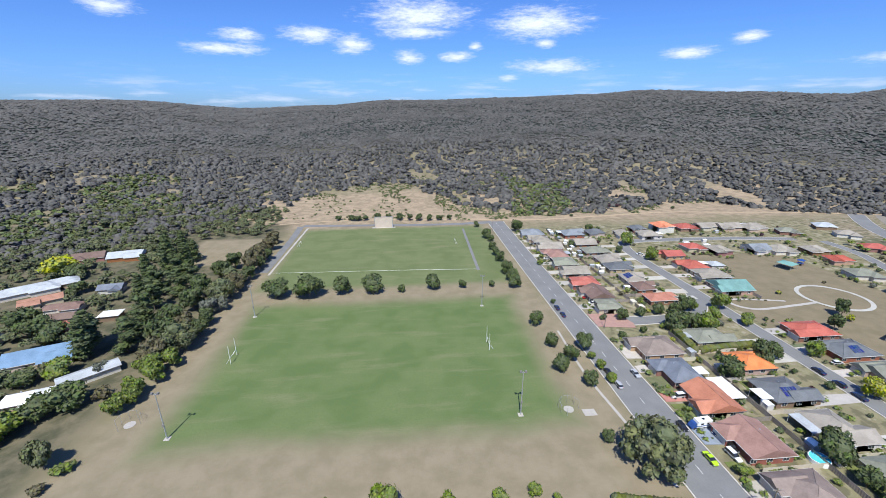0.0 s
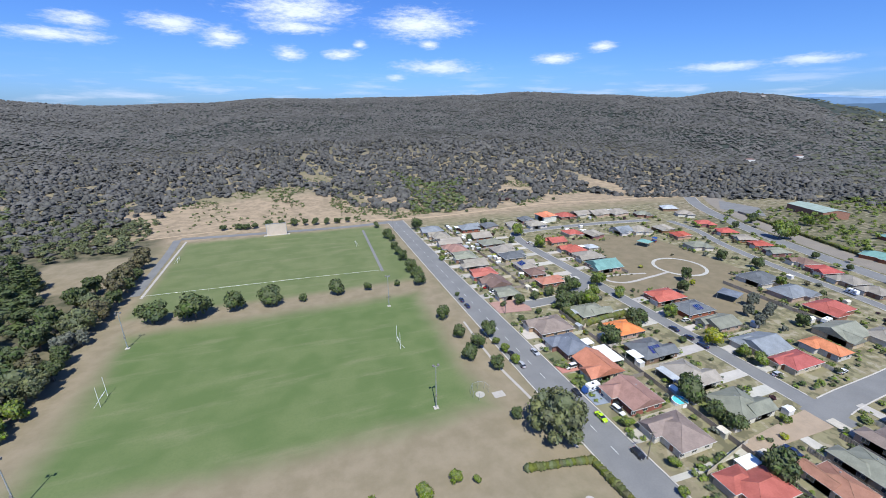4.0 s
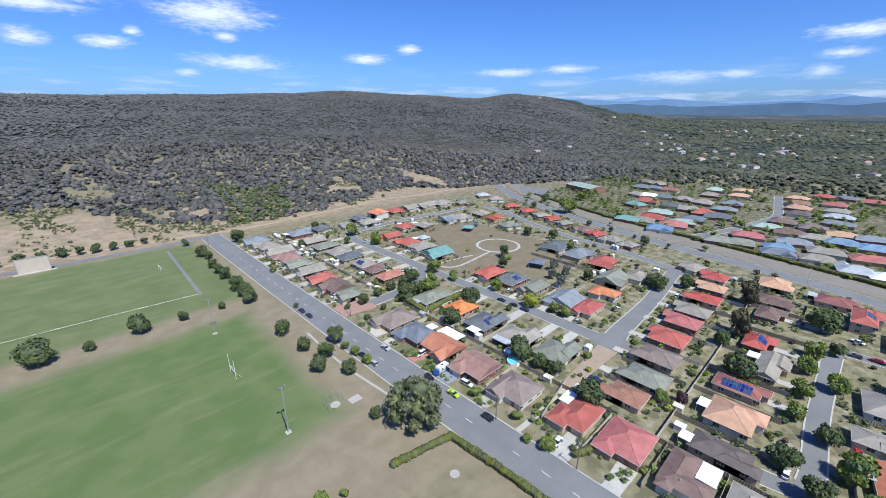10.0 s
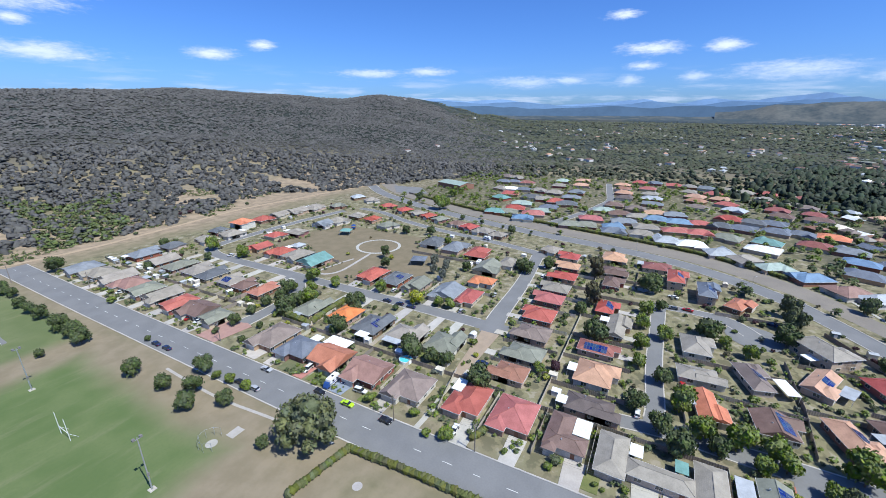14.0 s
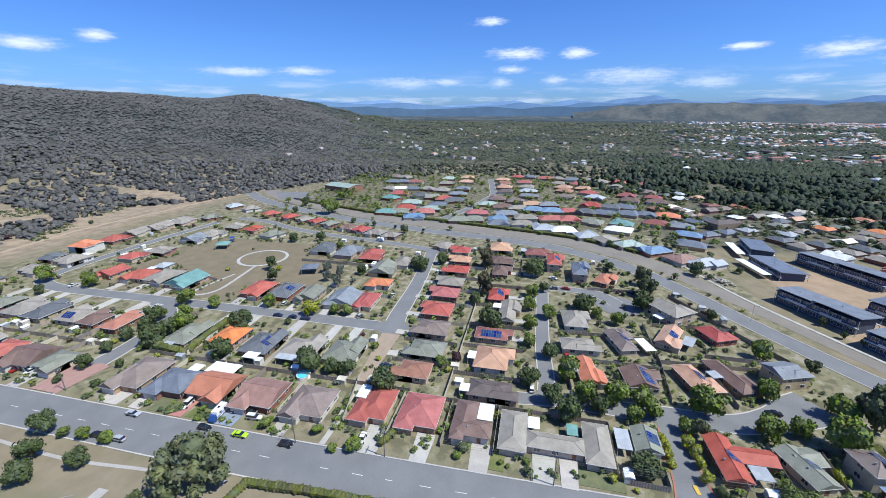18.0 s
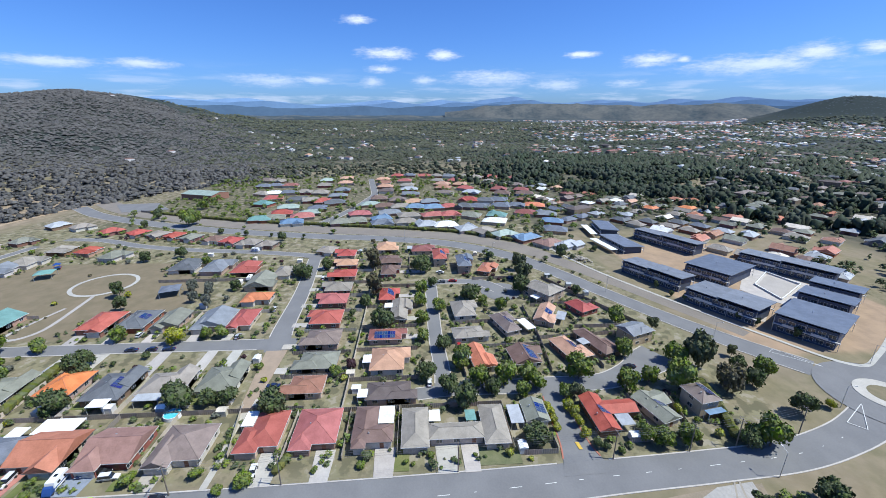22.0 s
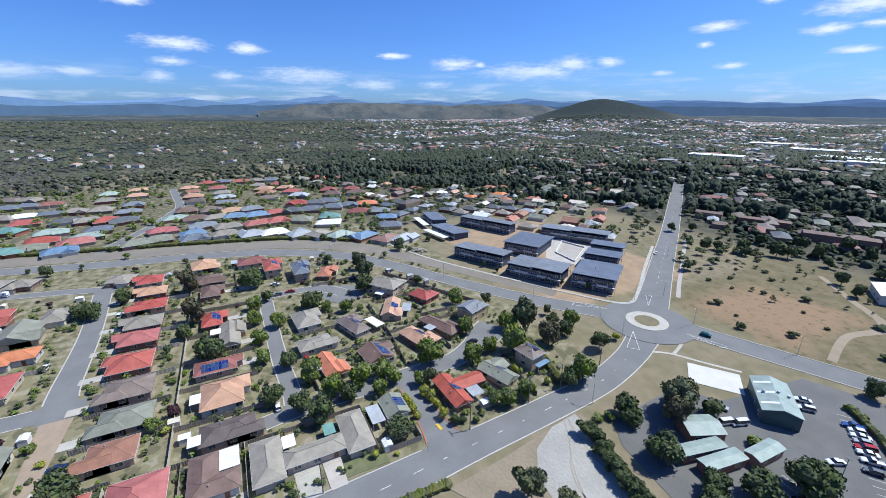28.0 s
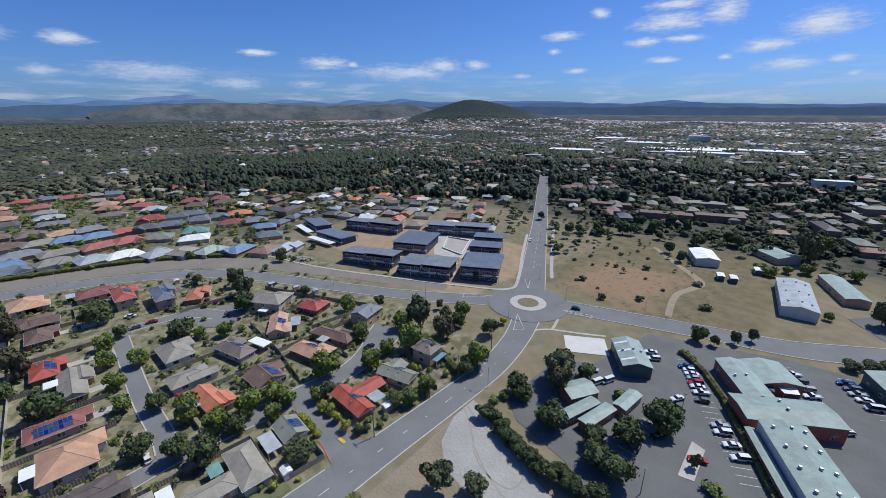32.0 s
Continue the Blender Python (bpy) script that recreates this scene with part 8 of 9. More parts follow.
def shrubs():
    """Low bushes in the yards, clear of roofs and roads."""
    rng = random.Random(77)
    kinds = ["green", "dark", "gum", "green", "dark", "yellow", "plum", "grey", "brown"]
    made = 0
    while made < 275:
        x, y = rng.uniform(84, 300), rng.uniform(-100, 305)
        if 156 < x < 246 and 112 < y < 236 and rng.random() < 0.9 or on_road(x, y, 1.5) or x > 255 and y < -20:
            continue
        if any(abs(x - fx) < fr + 0.8 and abs(y - fy) < fr + 0.8 for fx, fy, fr in FOOTPRINTS) or any((x - px) ** 2 + (y - py) ** 2 < (pr + 0.5) ** 2 for px, py, pr in PLANTED):
            continue
        if any(x0 - 1 < x < x1 + 1 and abs(y - yd) < wd + 1.2 for x0, x1, yd, wd in DRIVES):
            continue
        r = rng.uniform(0.7, 2.0)
        leaf = rng.choice(kinds)
        t = tree("bush", leaf, x, y, r, r * rng.uniform(1.2, 2.2), "garden shrubs", "shrub")
        t["label"] = f"garden shrub with {LEAVES[leaf][1]} leaves"
        t["category"] = "shrub"
        made += 1
    yard, town = [], []

    def crownlets(into, x, y, r, h):
        z = land(x, y)
        for _ in range(4):
            q = rng.uniform(0.45, 0.75) * r
            into.append((x + rng.uniform(-.5, .5) * r, y + rng.uniform(-.5, .5) * r, z + rng.uniform(0.0, 0.45) * h, q, h * 0.55))

    while len(yard) < 4 * 760:
        x, y = rng.uniform(300, 590), rng.uniform(-150, 250)
        if on_road(x, y, 1) or any((x - fx) ** 2 + (y - fy) ** 2 < (fr * 0.85) ** 2 for fx, fy, fr in FOOTPRINTS):
            continue
        r = rng.uniform(1.2, 3.5)
        crownlets(yard, x, y, r, r * rng.uniform(1.5, 2.4))
    while len(town) < 4 * 1300:
        a, r0 = radians(rng.uniform(100, 205)), rng.uniform(230, 700)
        x, y = r0 * math.sin(a), r0 * math.cos(a)
        if on_road(x, y, 2) or any((x - fx) ** 2 + (y - fy) ** 2 < (fr * 0.85 + 1) ** 2 for fx, fy, fr in FOOTPRINTS):
            continue
        if 128 < x < 310 and -225 < y < -100 or x > 300 and y > -160 or x < 60 and y > -292:
            continue
        if 20 < x < 125 and -300 < y < -180:
            if rng.random() < 0.7:
                continue
            r = rng.uniform(0.7, 1.8)
        else:
            r = rng.uniform(1.8, 4.4)
        crownlets(town, x, y, r, r * rng.uniform(1.6, 2.4))
    n0 = len(town) + 4 * 300
    while len(town) < n0:
        x, y = rng.uniform(262, 540), rng.uniform(-330, -92)
        if on_road(x, y, 2) or any((x - fx) ** 2 + (y - fy) ** 2 < (fr * 0.85 + 1) ** 2 for fx, fy, fr in FOOTPRINTS) or x < 312 and y < -112:
            continue
        r = rng.uniform(1.4, 3.8)
        crownlets(town, x, y, r, r * rng.uniform(1.5, 2.3))
    beds = []
    near = [f for f in FOOTPRINTS if 80 < f[0] < 300 and -105 < f[1] < 305]
    while len(beds) < 2600:
        fx, fy, fr = rng.choice(near)
        side = rng.choice(((1, 0), (-1, 0), (0, 1), (0, -1)))
        along, out = rng.uniform(-1, 1) * fr, fr + rng.uniform(0.6, 4.0)
        x, y = fx + side[0] * out + side[1] * along, fy + side[1] * out + side[0] * along
        if on_road(x, y, 0.8) or any(abs(x - gx) < gr * 0.8 and abs(y - gy) < gr * 0.8 for gx, gy, gr in near):
            continue
        r = rng.uniform(0.35, 1.2)
        beds.append((x, y, 0, r, r * rng.uniform(1.2, 2.6)))
    clumps("garden_growth", beds[::2], L_DARK, "low dark bushes and garden beds round the houses", "bushes", 12, 26, 0.6)
    clumps("garden_growth", beds[1::2], L_GREEN, "low green bushes and garden beds round the houses", "bushes", 13, 26, 0.6)
    clumps("yard_trees", yard, L_GREEN, "small garden trees scattered among the far houses", "trees", 6, 30, 0.5)
    west = []
    while len(west) < 4 * 950:
        x, y = rng.uniform(-290, -108), rng.uniform(80, 400)
        if any((x - fx) ** 2 + (y - fy) ** 2 < (fr + 2) ** 2 for fx, fy, fr in FOOTPRINTS) or x > -152 and 246 < y < 312 or x > -128 and 100 < y < 240 or x > -112 or y < 250 and rng.random() < 0.45 or y < 96:
            continue
        r = rng.uniform(1.6, 4.2)
        crownlets(west, x, y, r, r * rng.uniform(1.4, 2.0))
    clumps("west_trees", west, L_GUM, "olive-green trees and bushes round the western houses", "trees", 8, 44, 0.42)
    clumps("town_trees", town, L_DARK, "dark trees filling yards and streets of the older town", "trees", 7, 26, 0.52)


shrubs()

SHED = Shape().box(-1.4, 1.4, -1.1, 1.1, 0, 2.0)
SHED_TOP = Shape().add([(-1.5, -1.25, 1.98), (1.5, -1.25, 1.98), (1.5, 1.25, 1.98), (-1.5, 1.25, 1.98), (-1.5, 0, 2.45), (1.5, 0, 2.45)], [(0, 1, 5, 4), (2, 3, 4, 5), (0, 4, 3), (1, 2, 5), (3, 2, 1, 0)])
SHED_DOOR = Shape().box(-0.55, 0.55, -1.14, -1.1, 0.05, 1.85).mesh("door", M_GARAGE)
SHED_KINDS = [(SHED.mesh("wall", m), SHED_TOP.mesh("roof", r), w) for m, r, w in ((M_FENCE_CREAM, ROOFS["cream"], "cream"), (M_GREENWALL, ROOFS["greysheet"], "dark green"), (M_STEEL, ROOFS["greysheet"], "grey"), (M_RENDER, ROOFS["white"], "white"))]


def garden_sheds():
    rng = random.Random(15)
    made = 0
    while made < 46:
        x, y = rng.choice((rng.uniform(108, 119), rng.uniform(112, 260))), rng.uniform(-90, 300)
        if 150 < x < 246 and 104 < y < 240 or on_road(x, y, 4) or any(abs(x - fx) < fr + 1.6 and abs(y - fy) < fr + 1.6 for fx, fy, fr in FOOTPRINTS):
            continue
        wall, top, word = rng.choice(SHED_KINDS)
        s = thing("garden_shed", pose(x, y, 0, 0, 0, rng.choice((0, 90, 180, 270))), f"small {word} steel garden shed in a back yard", "shed", "garden sheds")
        part("wall", wall, s)
        part("roof", top, s)
        part("door", SHED_DOOR, s)
        FOOTPRINTS.append((x, y, 1.6))
        made += 1


garden_sheds()
for _x, _y, _r in ((90.6, -59.6, 90), (88.9, -27.0, 0)):
    _s = thing("garden_shed", pose(_x, _y, 0.1, 0, 0, _r), "white steel garden shed beside the front fence", "shed", "garden sheds")
    part("wall", SHED_KINDS[3][0], _s)
    part("roof", SHED_KINDS[3][1], _s)
    part("door", SHED_DOOR, _s)
slab("speed_table", [(88.0, -43.6), (90.6, -43.3), (90.6, -42.3), (88.0, -42.6)], 0.24, surface("yellow_road_paint", (0.62, 0.42, 0.06), (0.5, 0.35, 0.08), 0.8, 0.15, 0.85), "worn yellow painted panel on the side road", "road marking", 0.1)

# ---- lawns ----
M_LAWN = surface("green_lawn", (0.112, 0.130, 0.050), (0.170, 0.172, 0.080), 2.5, 0.25, 0.95, 0, 0.3, 0.12)
for _x0, _x1, _y0, _y1 in ((82.4, 88.5, 107.5, 115), (82.4, 87.5, 93, 97.6), (82.6, 88, 98.8, 101), (82.8, 88, 76, 78), (84, 91, 4, 10), (84.5, 91, -14, -26), (113.5, 118, 96, 110), (113.5, 118, 63, 75), (152.8, 160, 93, 98), (152.8, 160, 126, 130), (113, 119, 128, 133)):
    slab("lawn", [(_x0, _y0), (_x1, _y0), (_x1, _y1), (_x0, _y1)], 0.13, M_LAWN, "mown green front lawn", "lawn", 0.1)


def caravan(x, y, rot, motor=False):
    c = thing("caravan", pose(x, y, 0.2, 0, 0, rot), "white and blue motorhome parked on a driveway" if motor else "white caravan parked in a front yard", "caravan")
    part("body", Shape().add([(-2.6, -1.1, .5), (2.6, -1.1, .5), (2.6, 1.1, .5), (-2.6, 1.1, .5), (-2.5, -1.05, 2.6), (2.2, -1.05, 2.6), (2.2, 1.05, 2.6), (-2.5, 1.05, 2.6)],
                             [(3, 2, 1, 0), (4, 5, 6, 7), (0, 1, 5, 4), (1, 2, 6, 5), (2, 3, 7, 6), (3, 0, 4, 7)]).mesh("body", M_WHITE), c)
    part("stripe", Shape().box(-2.63, 2.63, -1.13, 1.13, 0.95, 1.2).mesh("stripe", CAR_PAINT["blue"]), c)
    for sy in (-1.08, 1.08):
        for sx in (-1.2, 0.9):
            part("window", Shape().box(sx - .45, sx + .45, sy - .03, sy + .03, 1.45, 2.0).mesh("window", M_CARGLASS), c)
    part("hatch", Shape().box(-.5, .3, -.35, .35, 2.6, 2.72).mesh("hatch", M_CARGLASS), c)
    for sy in (-.95, .95):
        part("wheel", Shape().tube((-.2, sy - .1, .3), (-.2, sy + .1, .3), .32, .32, 12).mesh("wheel", M_RUBBER), c)
    if motor:
        part("cab", Shape().add([(2.6, -1, .5), (4.1, -1, .5), (4.1, 1, .5), (2.6, 1, .5), (2.6, -.95, 2.1), (3.3, -.9, 2.0), (3.3, .9, 2.0), (2.6, .95, 2.1)],
                                [(3, 2, 1, 0), (4, 5, 6, 7), (0, 1, 5, 4), (1, 2, 6, 5), (2, 3, 7, 6)]).mesh("cab", CAR_PAINT["blue"]), c)
        for sy in (-.9, .9):
            part("wheel", Shape().tube((3.2, sy - .1, .3), (3.2, sy + .1, .3), .34, .34, 12).mesh("wheel", M_RUBBER), c)


caravan(85.8, 91, 185, True)
caravan(264, 108, 80)
caravan(215, 93, 5)

# ---- vehicles ----
CARS = {}


def car_model(kind, colour):
    key = (kind, colour)
    if key in CARS:
        return CARS[key]
    L, Wd, H = dict(sedan=(4.7, 1.82, 1.45), hatch=(4.1, 1.75, 1.5), wagon=(4.8, 1.86, 1.75), ute=(5.1, 1.85, 1.75), van=(4.9, 1.9, 2.0))[kind]
    a = L / 2
    belt = 0.95 if kind != "van" else 1.1
    prof = dict(sedan=[(-a * .62, belt), (-a * .3, H), (a * .18, H), (a * .5, belt)], hatch=[(-a * .93, belt), (-a * .7, H), (a * .2, H), (a * .55, belt)],
                wagon=[(-a * .96, belt), (-a * .82, H), (a * .22, H), (a * .5, belt)], ute=[(-a * .12, belt), (-a * .06, H), (a * .25, H), (a * .5, belt)],
                van=[(-a * .97, belt), (-a * .93, H), (a * .5, H), (a * .82, belt)])[kind]
    word = "dark blue" if colour == "navy" else "lime yellow" if colour == "lime" else colour
    c = thing("car", pose(0, 0, -400), f"{word} {kind if kind != 'wagon' else 'station wagon'} car parked by the roadside", "car", "parked cars")
    body = Shape()
    sec = [(-a, .35, .62), (-a, .72, .86), (-a * .93, .93, .9), (a * .62, .95, .92), (a * .95, .8, .84), (a, .62, .8), (a, .32, .7), (a * .9, .2, .7), (-a * .9, .2, .7)]
    k = len(sec)
    body.add([(x, Wd / 2 * q, z) for x, z, q in sec] + [(x, -Wd / 2 * q, z) for x, z, q in sec], [(i, (i + 1) % k, k + (i + 1) % k, k + i) for i in range(k)] + [tuple(range(k))[::-1], tuple(range(k, 2 * k))])
    part("body", body.mesh("body", CAR_PAINT[colour]), c)
    g = Shape()
    q0, q1 = 0.88, 0.7
    g.add([(x, s * Wd / 2 * (q0 if z == belt else q1), z - (0.06 if z == H else 0.03)) for s in (1, -1) for x, z in prof], [(0, 1, 2, 3), (7, 6, 5, 4), (0, 4, 5, 1), (2, 6, 7, 3)])
    part("cabin_glass", g.mesh("cabin_glass", M_CARGLASS), c, None, "dark glass")
    part("roof", Shape().box(prof[1][0] - 0.03, prof[2][0] + 0.03, -Wd / 2 * q1 - .02, Wd / 2 * q1 + .02, H - 0.07, H).mesh("roof", CAR_PAINT[colour]), c)
    if kind == "ute":
        part("tray", Shape().box(-a * .97, -a * .16, -Wd / 2 * .9, -Wd / 2 * .84, .9, 1.15).box(-a * .97, -a * .16, Wd / 2 * .84, Wd / 2 * .9, .9, 1.15).box(-a * .97, -a * .93, -Wd / 2 * .9, Wd / 2 * .9, .9, 1.15).mesh("tray", CAR_PAINT[colour]), c)
    tyre = Shape().tube((0, -0.1, 0), (0, 0.1, 0), 0.33, 0.33, 14).mesh("tyre", M_RUBBER)
    for sx in (-a * .58, a * .62):
        for sy in (-Wd / 2 + .1, Wd / 2 - .1):
            part("wheel", tyre, c, Matrix.Translation((sx, sy, 0.33)))
    for sy in (-.62, .62):
        part("headlight", Shape().box(a * .95, a + .02, sy - .18, sy + .18, .6, .74).mesh("headlight", M_LAMP), c)
        part("tail_light", Shape().box(-a - .02, -a + .05, sy - .18, sy + .18, .66, .82).mesh("tail_light", M_LAMP_RED), c)
    CARS[key] = c
    return c


FIRST = {}


def park(kind, colour, x, y, rot, z=0.0):
    m = pose(x, y, z + 0.05 + land(x, y), 0, 0, rot)
    c = car_model(kind, colour)
    if (kind, colour) not in FIRST:
        FIRST[(kind, colour)] = True
        c.matrix_basis = m
    else:
        copy_thing(c, m)


for _k, _c, _x, _y, _r in [
        ("sedan", "navy", 70.0, 170, 90), ("sedan", "navy", 70.2, 163, 90), ("hatch", "black", 70.2, 119, 90), ("hatch", "silver", 70.4, 111.5, 90), ("sedan", "silver", 79.6, 117, 270),
        ("hatch", "black", 79.6, 91, 270), ("sedan", "lime", 79.5, 79, 270), ("hatch", "black", 79.3, 64, 270), ("wagon", "white", 86.5, 79.5, 275), ("sedan", "black", 88.2, 82.5, 270),
        ("sedan", "navy", 89, 87.3, 185), ("wagon", "white", 87, 104, 185), ("sedan", "navy", 146.3, 112, 90), ("sedan", "navy", 146.2, 98, 90), ("hatch", "navy", 146.2, 104.5, 92),
        ("hatch", "white", 158, 116, 0), ("wagon", "white", 230, 56, 5), ("wagon", "white", 214, 53, 0), ("sedan", "white", 178, 68, 5), ("sedan", "red", 89, 180, 20), ("hatch", "white", 89, 173, 180),
        ("sedan", "navy", 118, 50, 90), ("sedan", "navy", 120.5, 50, 90)]:
    park(_k, _c, _x, _y, _r, 0.05)
for _k, _c, _x, _y, _r in [
        ("sedan", "red", 141, -15, 0), ("hatch", "white", 119, -2.5, 0), ("sedan", "black", 123.5, -75, 90), ("ute", "white", 126, 12, 95), ("hatch", "grey", 205, -12, 90), ("sedan", "white", 219, -12, 70),
        ("sedan", "red", 206, -18, 80), ("sedan", "navy", 208, -50, 70), ("hatch", "green", 84, -162.5, 200), ("sedan", "white", 160, -236, 120), ("sedan", "black", 214, -318, 120), ("hatch", "silver", 234, -340, 120),
        ("sedan", "white", 88, 210, 180), ("hatch", "white", 88, 238, 180), ("sedan", "silver", 88, 268, 175), ("hatch", "silver", 154, 75, 0), ("sedan", "white", 152, 240, 0), ("sedan", "white", 86, 44, 185)]:
    park(_k, _c, _x, _y, _r, 0.1)
# the depot car park
_kinds, _tints = ("sedan", "ute", "wagon", "hatch", "ute"), ("white", "white", "white", "silver", "grey", "white", "red", "black", "blue")
_rng = random.Random(4)
for _i, (_x, _y) in enumerate([(33.8, -149.3), (32.4, -147.8), (31.0, -145.9), (29.9, -143.8), (28.6, -141.6), (27.5, -139.7), (25.7, -137.2), (17.6, -124.8), (16.3, -122.2), (13.4, -118.6), (10.7, -115)]):
    park(_rng.choice(_kinds), ("blue", "white", "white", "silver", "red", "white", "white", "silver", "white", "white", "white")[_i], _x, _y, 36 + _rng.uniform(-3, 3), 0.1)
for _i, (_x, _y) in enumerate([(6.7, -170.5), (4.4, -167), (2.2, -163.6), (0.6, -160.4), (-8, -147.2)]):
    park(_rng.choice(_kinds), ("white", "grey", "silver", "white", "white")[_i], _x, _y, 36 + _rng.uniform(-4, 4), 0.1)
for _i, (_x, _y) in enumerate([(-6.3, -177), (-8, -174.6), (-9.4, -172.2), (-11, -169.8), (-13.2, -166.6), (-18.3, -137.3)]):
    park("van" if _i == 4 else _rng.choice(_kinds), ("blue", "grey", "silver", "white", "white", "black")[_i], _x, _y, 30 + _rng.uniform(-3, 3), 0.1)
for _k, _c, _x, _y, _r in (("sedan", "white", 46.1, -149.9, 36), ("wagon", "white", 43.7, -146.1, 36), ("ute", "black", 44.6, -132.6, 36), ("sedan", "silver", 56.5, -123.6, 20), ("van", "white", 49.6, -121.4, 70), ("van", "white", 51.8, -117.6, 70),
                           ("ute", "white", 28.4, -117.9, 50), ("sedan", "black", 28.8, -107.6, 60), ("sedan", "red", 18.4, -106.4, 30), ("hatch", "grey", 24.4, -133.2, 30), ("sedan", "white", 30.2, -128.6, 60)):
    park(_k, _c, _x, _y, _r, 0.1)


def bays(x, y, rot, n, step=2.6, length=5.0):
    s = Shape()
    for i in range(abs(n) + 1):
        u = i * step * (1 if n > 0 else -1)
        s.box(u - 0.06, u + 0.06, 0, length, 0, 0.004)
    b = new("bay_lines", s.mesh("bay_lines", M_LINE))
    b.matrix_basis = pose(x, y, 0.112, 0, 0, rot)
    tagged(b, "white painted parking bay lines", "road marking", kind="structure")


def bay_row(x0, y0, x1, y1, side, length=4.8):
    n = int(math.hypot(x1 - x0, y1 - y0) / 2.6)
    a = math.degrees(math.atan2(y1 - y0, x1 - x0))
    bays(x0, y0, a if side > 0 else a + 180, n if side > 0 else -n, 2.6, length)


bay_row(38.5, -152.5, 8.0, -105.0, 1)
bay_row(29.8, -120, 31, -85, -1)
bay_row(12, -173.5, -6, -146, 1)
bay_row(-4, -180, -17, -158, 1, 4.6)
for _p in ((27.1, -121.8), (24.9, -85.9)):
    street = thing("car_park_lamp", pose(*_p, 0), "slim dark lamp pole in the car park", "light pole")
    part("pole", Shape().tube((0, 0, 0), (0, 0, 8), 0.11, 0.07, 8).mesh("pole", M_FASCIA_DARK), street)
    part("lamp_head", Shape().box(-0.5, 0.5, -0.15, 0.15, 7.9, 8.05).mesh("lamp_head", M_FASCIA_DARK), street)
slab("garden_island", [(21.5, -113), (18, -112), (17, -99), (20.5, -98)], 0.2, M_KERB, "kerbed garden island among the parking bays", "kerb", 0.18)


def power_pole(x, y, h=9.5, rot=0):
    p = thing("power_pole", pose(x, y, land(x, y), 0, 0, rot), "weathered timber power pole with a crossarm", "power pole", "power poles")
    part("pole", Shape().tube((0, 0, -0.2), (0, 0, h), 0.17, 0.12, 8).mesh("pole", M_TIMBER), p)
    part("crossarm", Shape().box(-1.2, 1.2, -0.06, 0.06, h - 0.7, h - 0.55).mesh("crossarm", M_TIMBER), p)
    for s in (-1.05, -0.4, 0.4, 1.05):
        part("insulator", Shape().tube((s, 0, h - 0.55), (s, 0, h - 0.35), 0.05, 0.04, 6).mesh("insulator", M_RENDER), p)


def wires(points, sag=0.8):
    for off in (-1.05, -0.4, 0.4, 1.05):
        cu = bpy.data.curves.new("wire", "CURVE")
        cu.dimensions, cu.bevel_depth, cu.bevel_resolution = "3D", 0.018, 1
        sp = cu.splines.new("POLY")
        pts = []
        for (ax, ay), (bx, by) in zip(points, points[1:]):
            for i in range(9):
                k = i / 8
                pts.append((ax + (bx - ax) * k + off, ay + (by - ay) * k, 9.2 - sag * 4 * k * (1 - k), 1))
        sp.points.add(len(pts) - 1)
        sp.points.foreach_set("co", [v for q in pts for v in q])
        cu.materials.append(M_FASCIA_DARK)
        tagged(new("overhead_wire", cu), "thin black overhead power wire between poles", "wire", "power wires")


POLES = [(80.9, 62), (81.9, 35.7), (82.9, -8.6), (84.3, -50.4), (85.4, -72.4), (86.4, -86.5), (89.5, -108)]
for _p in POLES:
    power_pole(*_p)
wires(POLES)
for _x, _y in ((84, 150), (84, 205), (84, 260), (66.5, 305), (300, 395), (316, 400)):
    power_pole(_x, _y, 11 if _y > 300 else 9)


def street_lamp(x, y, rot):
    p = thing("street_lamp", pose(x, y, land(x, y), 0, 0, rot), "slim grey steel street lamp with a curved arm", "street lamp", "street lamps")
    part("pole", Shape().tube((0, 0, 0), (0, 0, 8.0), 0.1, 0.06, 8).mesh("pole", M_STEEL), p)
    part("arm", Shape().tube((0, 0, 8.0), (1.6, 0, 8.5), 0.05, 0.04, 6).mesh("arm", M_STEEL), p)
    part("lamp_head", Shape().box(1.5, 2.2, -0.14, 0.14, 8.42, 8.58).mesh("lamp_head", M_FASCIA), p)


for _q in ((120, -165, 200), (99, -131, 250), (92, -167, 100), (140, -119, 230), (188, -96, 230), (250, -48, 200), (116, -181, 40), (152, -236, 30), (285, 10, 180), (303, 100, 180), (60, -180, 90), (76, -90, 0)):
    street_lamp(*_q)

def rubble_heap(x, y):
    rng = random.Random(8)
    V, F = [], []
    for _ in range(90):
        a, q = rng.uniform(0, 6.28), abs(rng.gauss(0, 3.2))
        e = rng.uniform(0.3, 0.9)
        k = len(V)
        z = max(0, 1.9 - q * 0.4)
        V += [(q * math.cos(a) * 1.6 + v[0] * e * rng.uniform(.7, 1.2), q * math.sin(a) + v[1] * e * rng.uniform(.7, 1.2), z + v[2] * e * 0.8) for v in ICO_V]
        F += [tuple(int(i) + k for i in f) for f in ICO_F]
    h = new("rubble_heap", raw_mesh("rubble_heap", V, F, surface("broken_concrete", (0.42, 0.38, 0.32), (0.28, 0.25, 0.21), 1.2, 0.3, 0.95)))
    h.matrix_basis = pose(x, y, 0, 0, 0, 35)
    tagged(h, "heap of broken pale concrete and soil beside the building site", "rubble")


rubble_heap(235, -102)
tree("gum", "gum", 206, -57, 4.6, 12)
tree("gum", "dark", 212, -61, 4.2, 7)

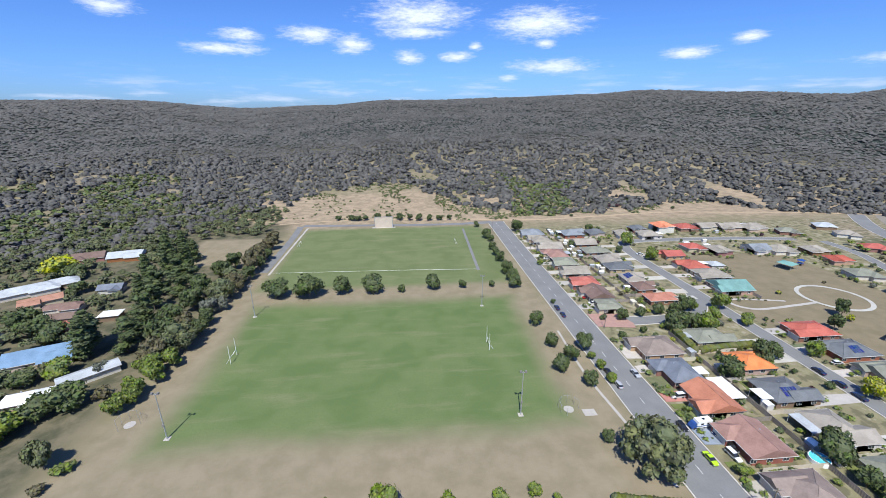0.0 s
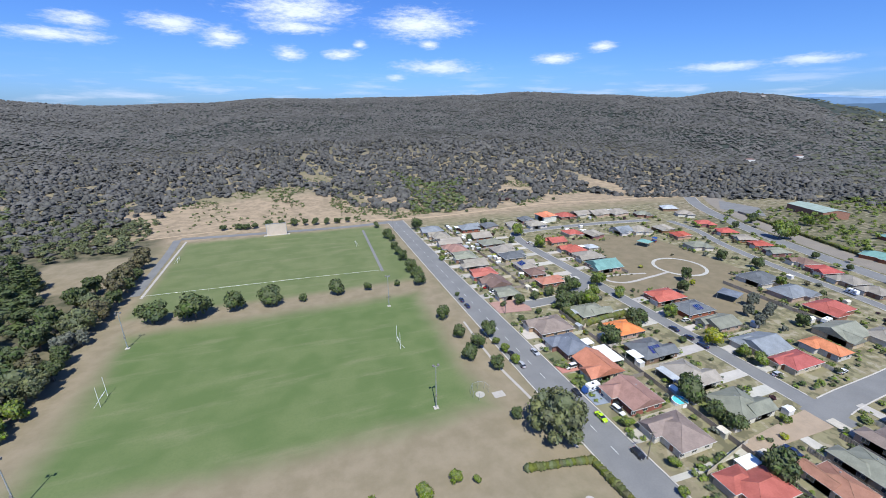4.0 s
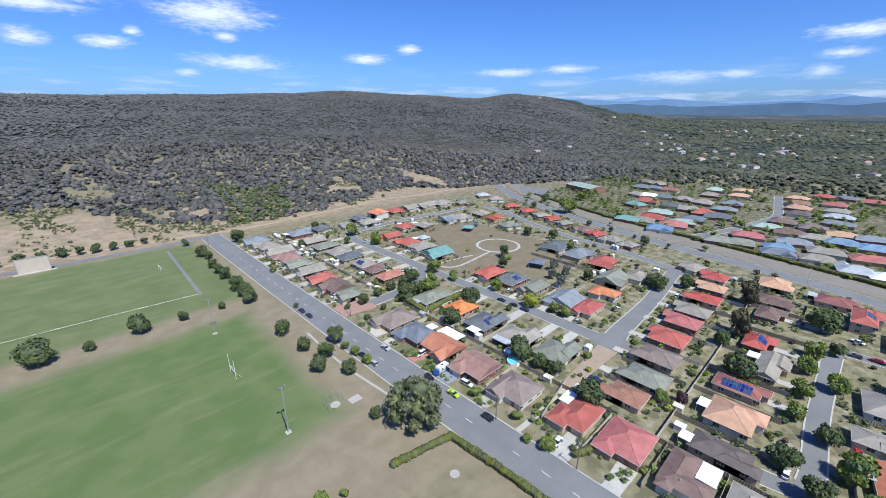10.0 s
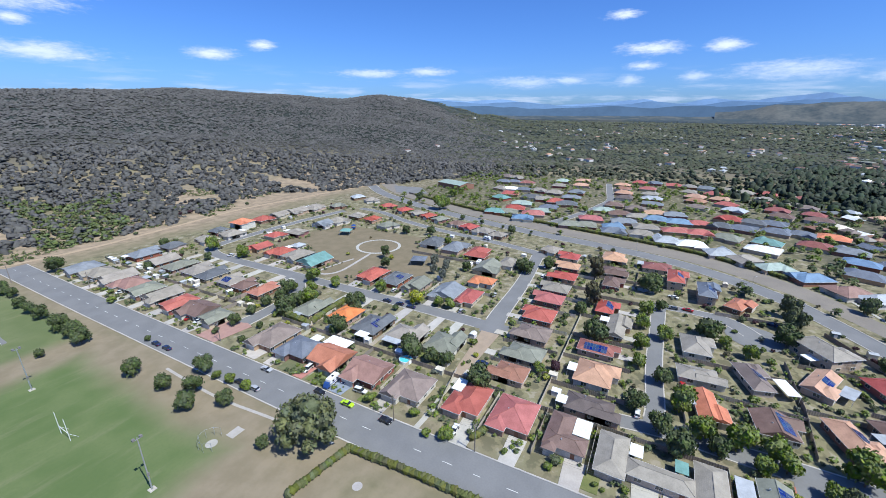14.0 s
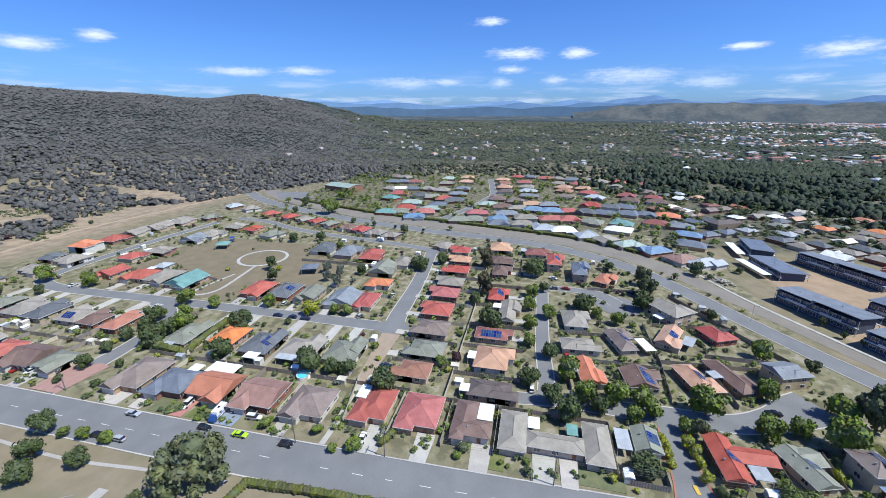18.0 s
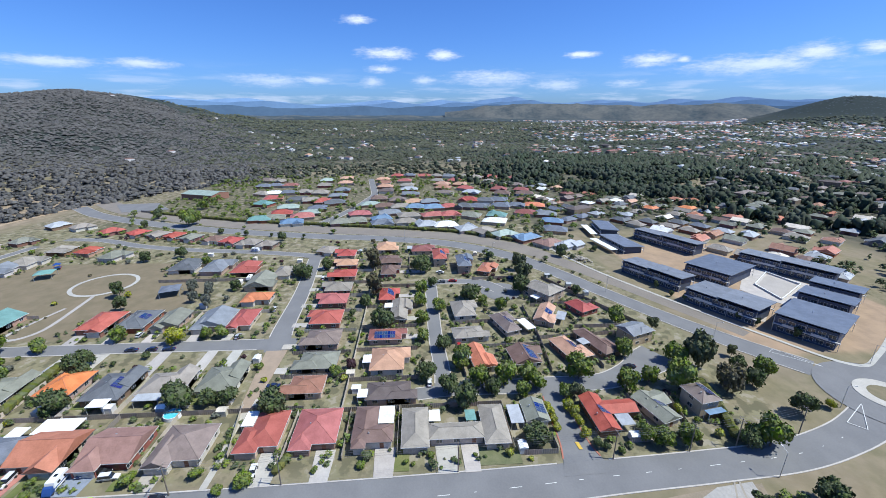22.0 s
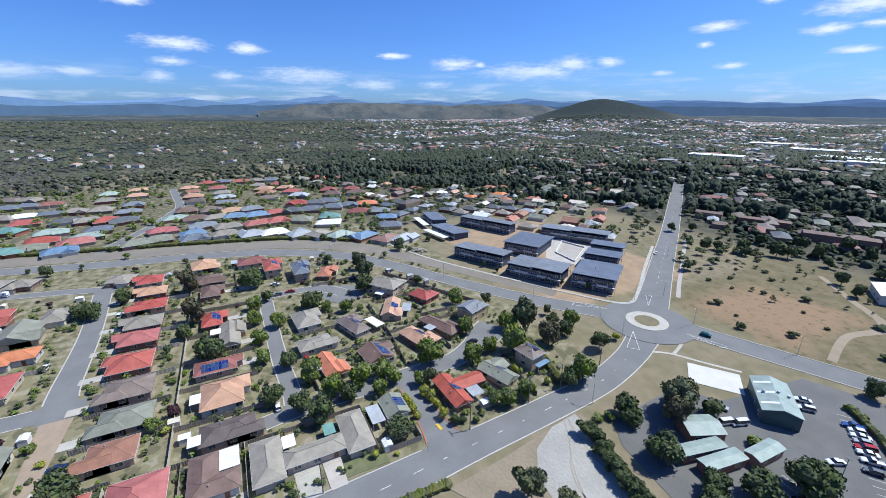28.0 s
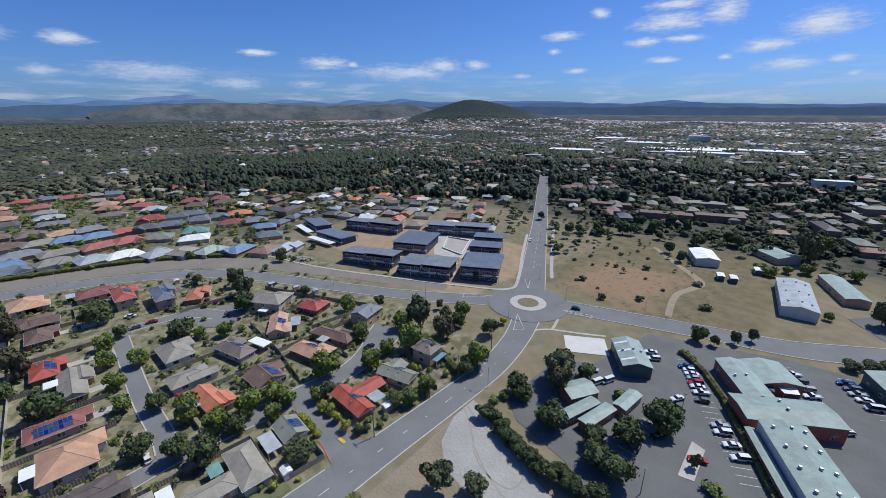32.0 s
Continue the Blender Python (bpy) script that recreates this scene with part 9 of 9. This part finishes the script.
# ---- the distant town ----
def distant_houses():
    rng = random.Random(99)
    V, F, I = [], [], []
    mats = [ROOFS[k] for k in ("white", "greysheet", "tan", "grey", "terracotta", "brown")] + [M_RENDER]
    made = 0
    while made < 8200:
        a = rng.uniform(56, 200)
        r = math.sqrt(rng.uniform(600 ** 2, 3300 ** 2))
        x, y = r * math.sin(radians(a)), r * math.cos(radians(a))
        dens = smooth((a - 100) / 22) * (0.15 + 0.85 * smooth((r - 1000) / 500)) + 0.10 * (1 - smooth((r - 1600) / 500)) * (1 - smooth((a - 104) / 8))
        if rng.random() > dens or noise.noise((x / 200, y / 200, 11)) < -0.1 or r < 700 and a < 105 or r > 2300 and land(x, y) > 48 or a < 80 and land(x, y) > 22 and rng.random() < 0.85:
            continue
        w, d, h = rng.uniform(9, 15), rng.uniform(8, 12), rng.uniform(3, 5)
        k = 1 + max(0, r - 1500) / 3600
        w, d, h = w * k, d * k, h * (0.6 + 0.4 * k)
        z = land(x, y) - 0.5
        t = rng.uniform(0, math.pi)
        c, s_ = math.cos(t), math.sin(t)
        n = len(V)
        for px, py, pz in ((-w / 2, -d / 2, 0), (w / 2, -d / 2, 0), (w / 2, d / 2, 0), (-w / 2, d / 2, 0), (-w / 2, -d / 2, h), (w / 2, -d / 2, h), (w / 2, d / 2, h), (-w / 2, d / 2, h), (-w / 4, 0, h * 1.5), (w / 4, 0, h * 1.5)):
            V.append((x + px * c - py * s_, y + px * s_ + py * c, z + pz))
        F += [tuple(n + i for i in f) for f in ((0, 1, 5, 4), (1, 2, 6, 5), (2, 3, 7, 6), (3, 0, 4, 7), (4, 5, 9, 8), (5, 6, 9), (6, 7, 8, 9), (7, 4, 8))]
        q = rng.choice((0, 1, 1, 2, 3, 3, 4, 5, 5)) if a > 104 else rng.choice((1, 2, 3, 3, 5, 5, 5))
        I += [6] * 4 + [q] * 4
        made += 1
    me = raw_mesh("distant_houses", V, F, mats)
    me.polygons.foreach_set("material_index", I)
    tagged(new("distant_houses", me), "pale and tiled roofs of the distant town among trees", "houses", kind="stuff")


distant_houses()


def older_town():
    rng = random.Random(41)
    V, F, I = [], [], []
    # mostly dark roof colours, picked to stand in for cloud shadow
    mats = [ROOFS[k] for k in ("brown", "charcoal", "rust", "grey", "maroon", "darkbrown", "plum", "olive", "greysheet")] + [BRICKS[2]]
    taken = [f for f in FOOTPRINTS if f[1] < -150]
    made = 0
    while made < 880:
        a, r = rng.uniform(106, 203), math.sqrt(rng.uniform(360 ** 2, 1150 ** 2))
        x, y = r * math.sin(radians(a)), r * math.cos(radians(a))
        if on_road(x, y, 8) or y > -335 and x < 330 or a < 127 and 480 < r < 880 or any((x - fx) ** 2 + (y - fy) ** 2 < (fr + 8) ** 2 for fx, fy, fr in taken):
            continue
        taken.append((x, y, 7))
        w, d, h = rng.uniform(10, 17), rng.uniform(8, 12), rng.uniform(2.8, 4.2)
        if rng.random() < 0.12:
            w, h = w * 2.2, h * 1.6
        t = radians(28 + rng.choice((0, 90)) + rng.uniform(-5, 5))
        c, s_ = math.cos(t), math.sin(t)
        n = len(V)
        z = land(x, y) - 0.3
        for px, py, pz in ((-w / 2, -d / 2, 0), (w / 2, -d / 2, 0), (w / 2, d / 2, 0), (-w / 2, d / 2, 0), (-w / 2, -d / 2, h), (w / 2, -d / 2, h), (w / 2, d / 2, h), (-w / 2, d / 2, h), (-w / 4, 0, h + 2), (w / 4, 0, h + 2)):
            V.append((x + px * c - py * s_, y + px * s_ + py * c, z + pz))
        F += [tuple(n + i for i in f) for f in ((0, 1, 5, 4), (1, 2, 6, 5), (2, 3, 7, 6), (3, 0, 4, 7), (4, 5, 9, 8), (5, 6, 9), (6, 7, 8, 9), (7, 4, 8))]
        I += [9] * 4 + [rng.randrange(9)] * 4
        made += 1
    me = raw_mesh("older_town_houses", V, F, mats)
    me.polygons.foreach_set("material_index", I)
    tagged(new("older_town_houses", me), "brown and grey roofs of the older town among dark trees", "houses", kind="stuff")


older_town()
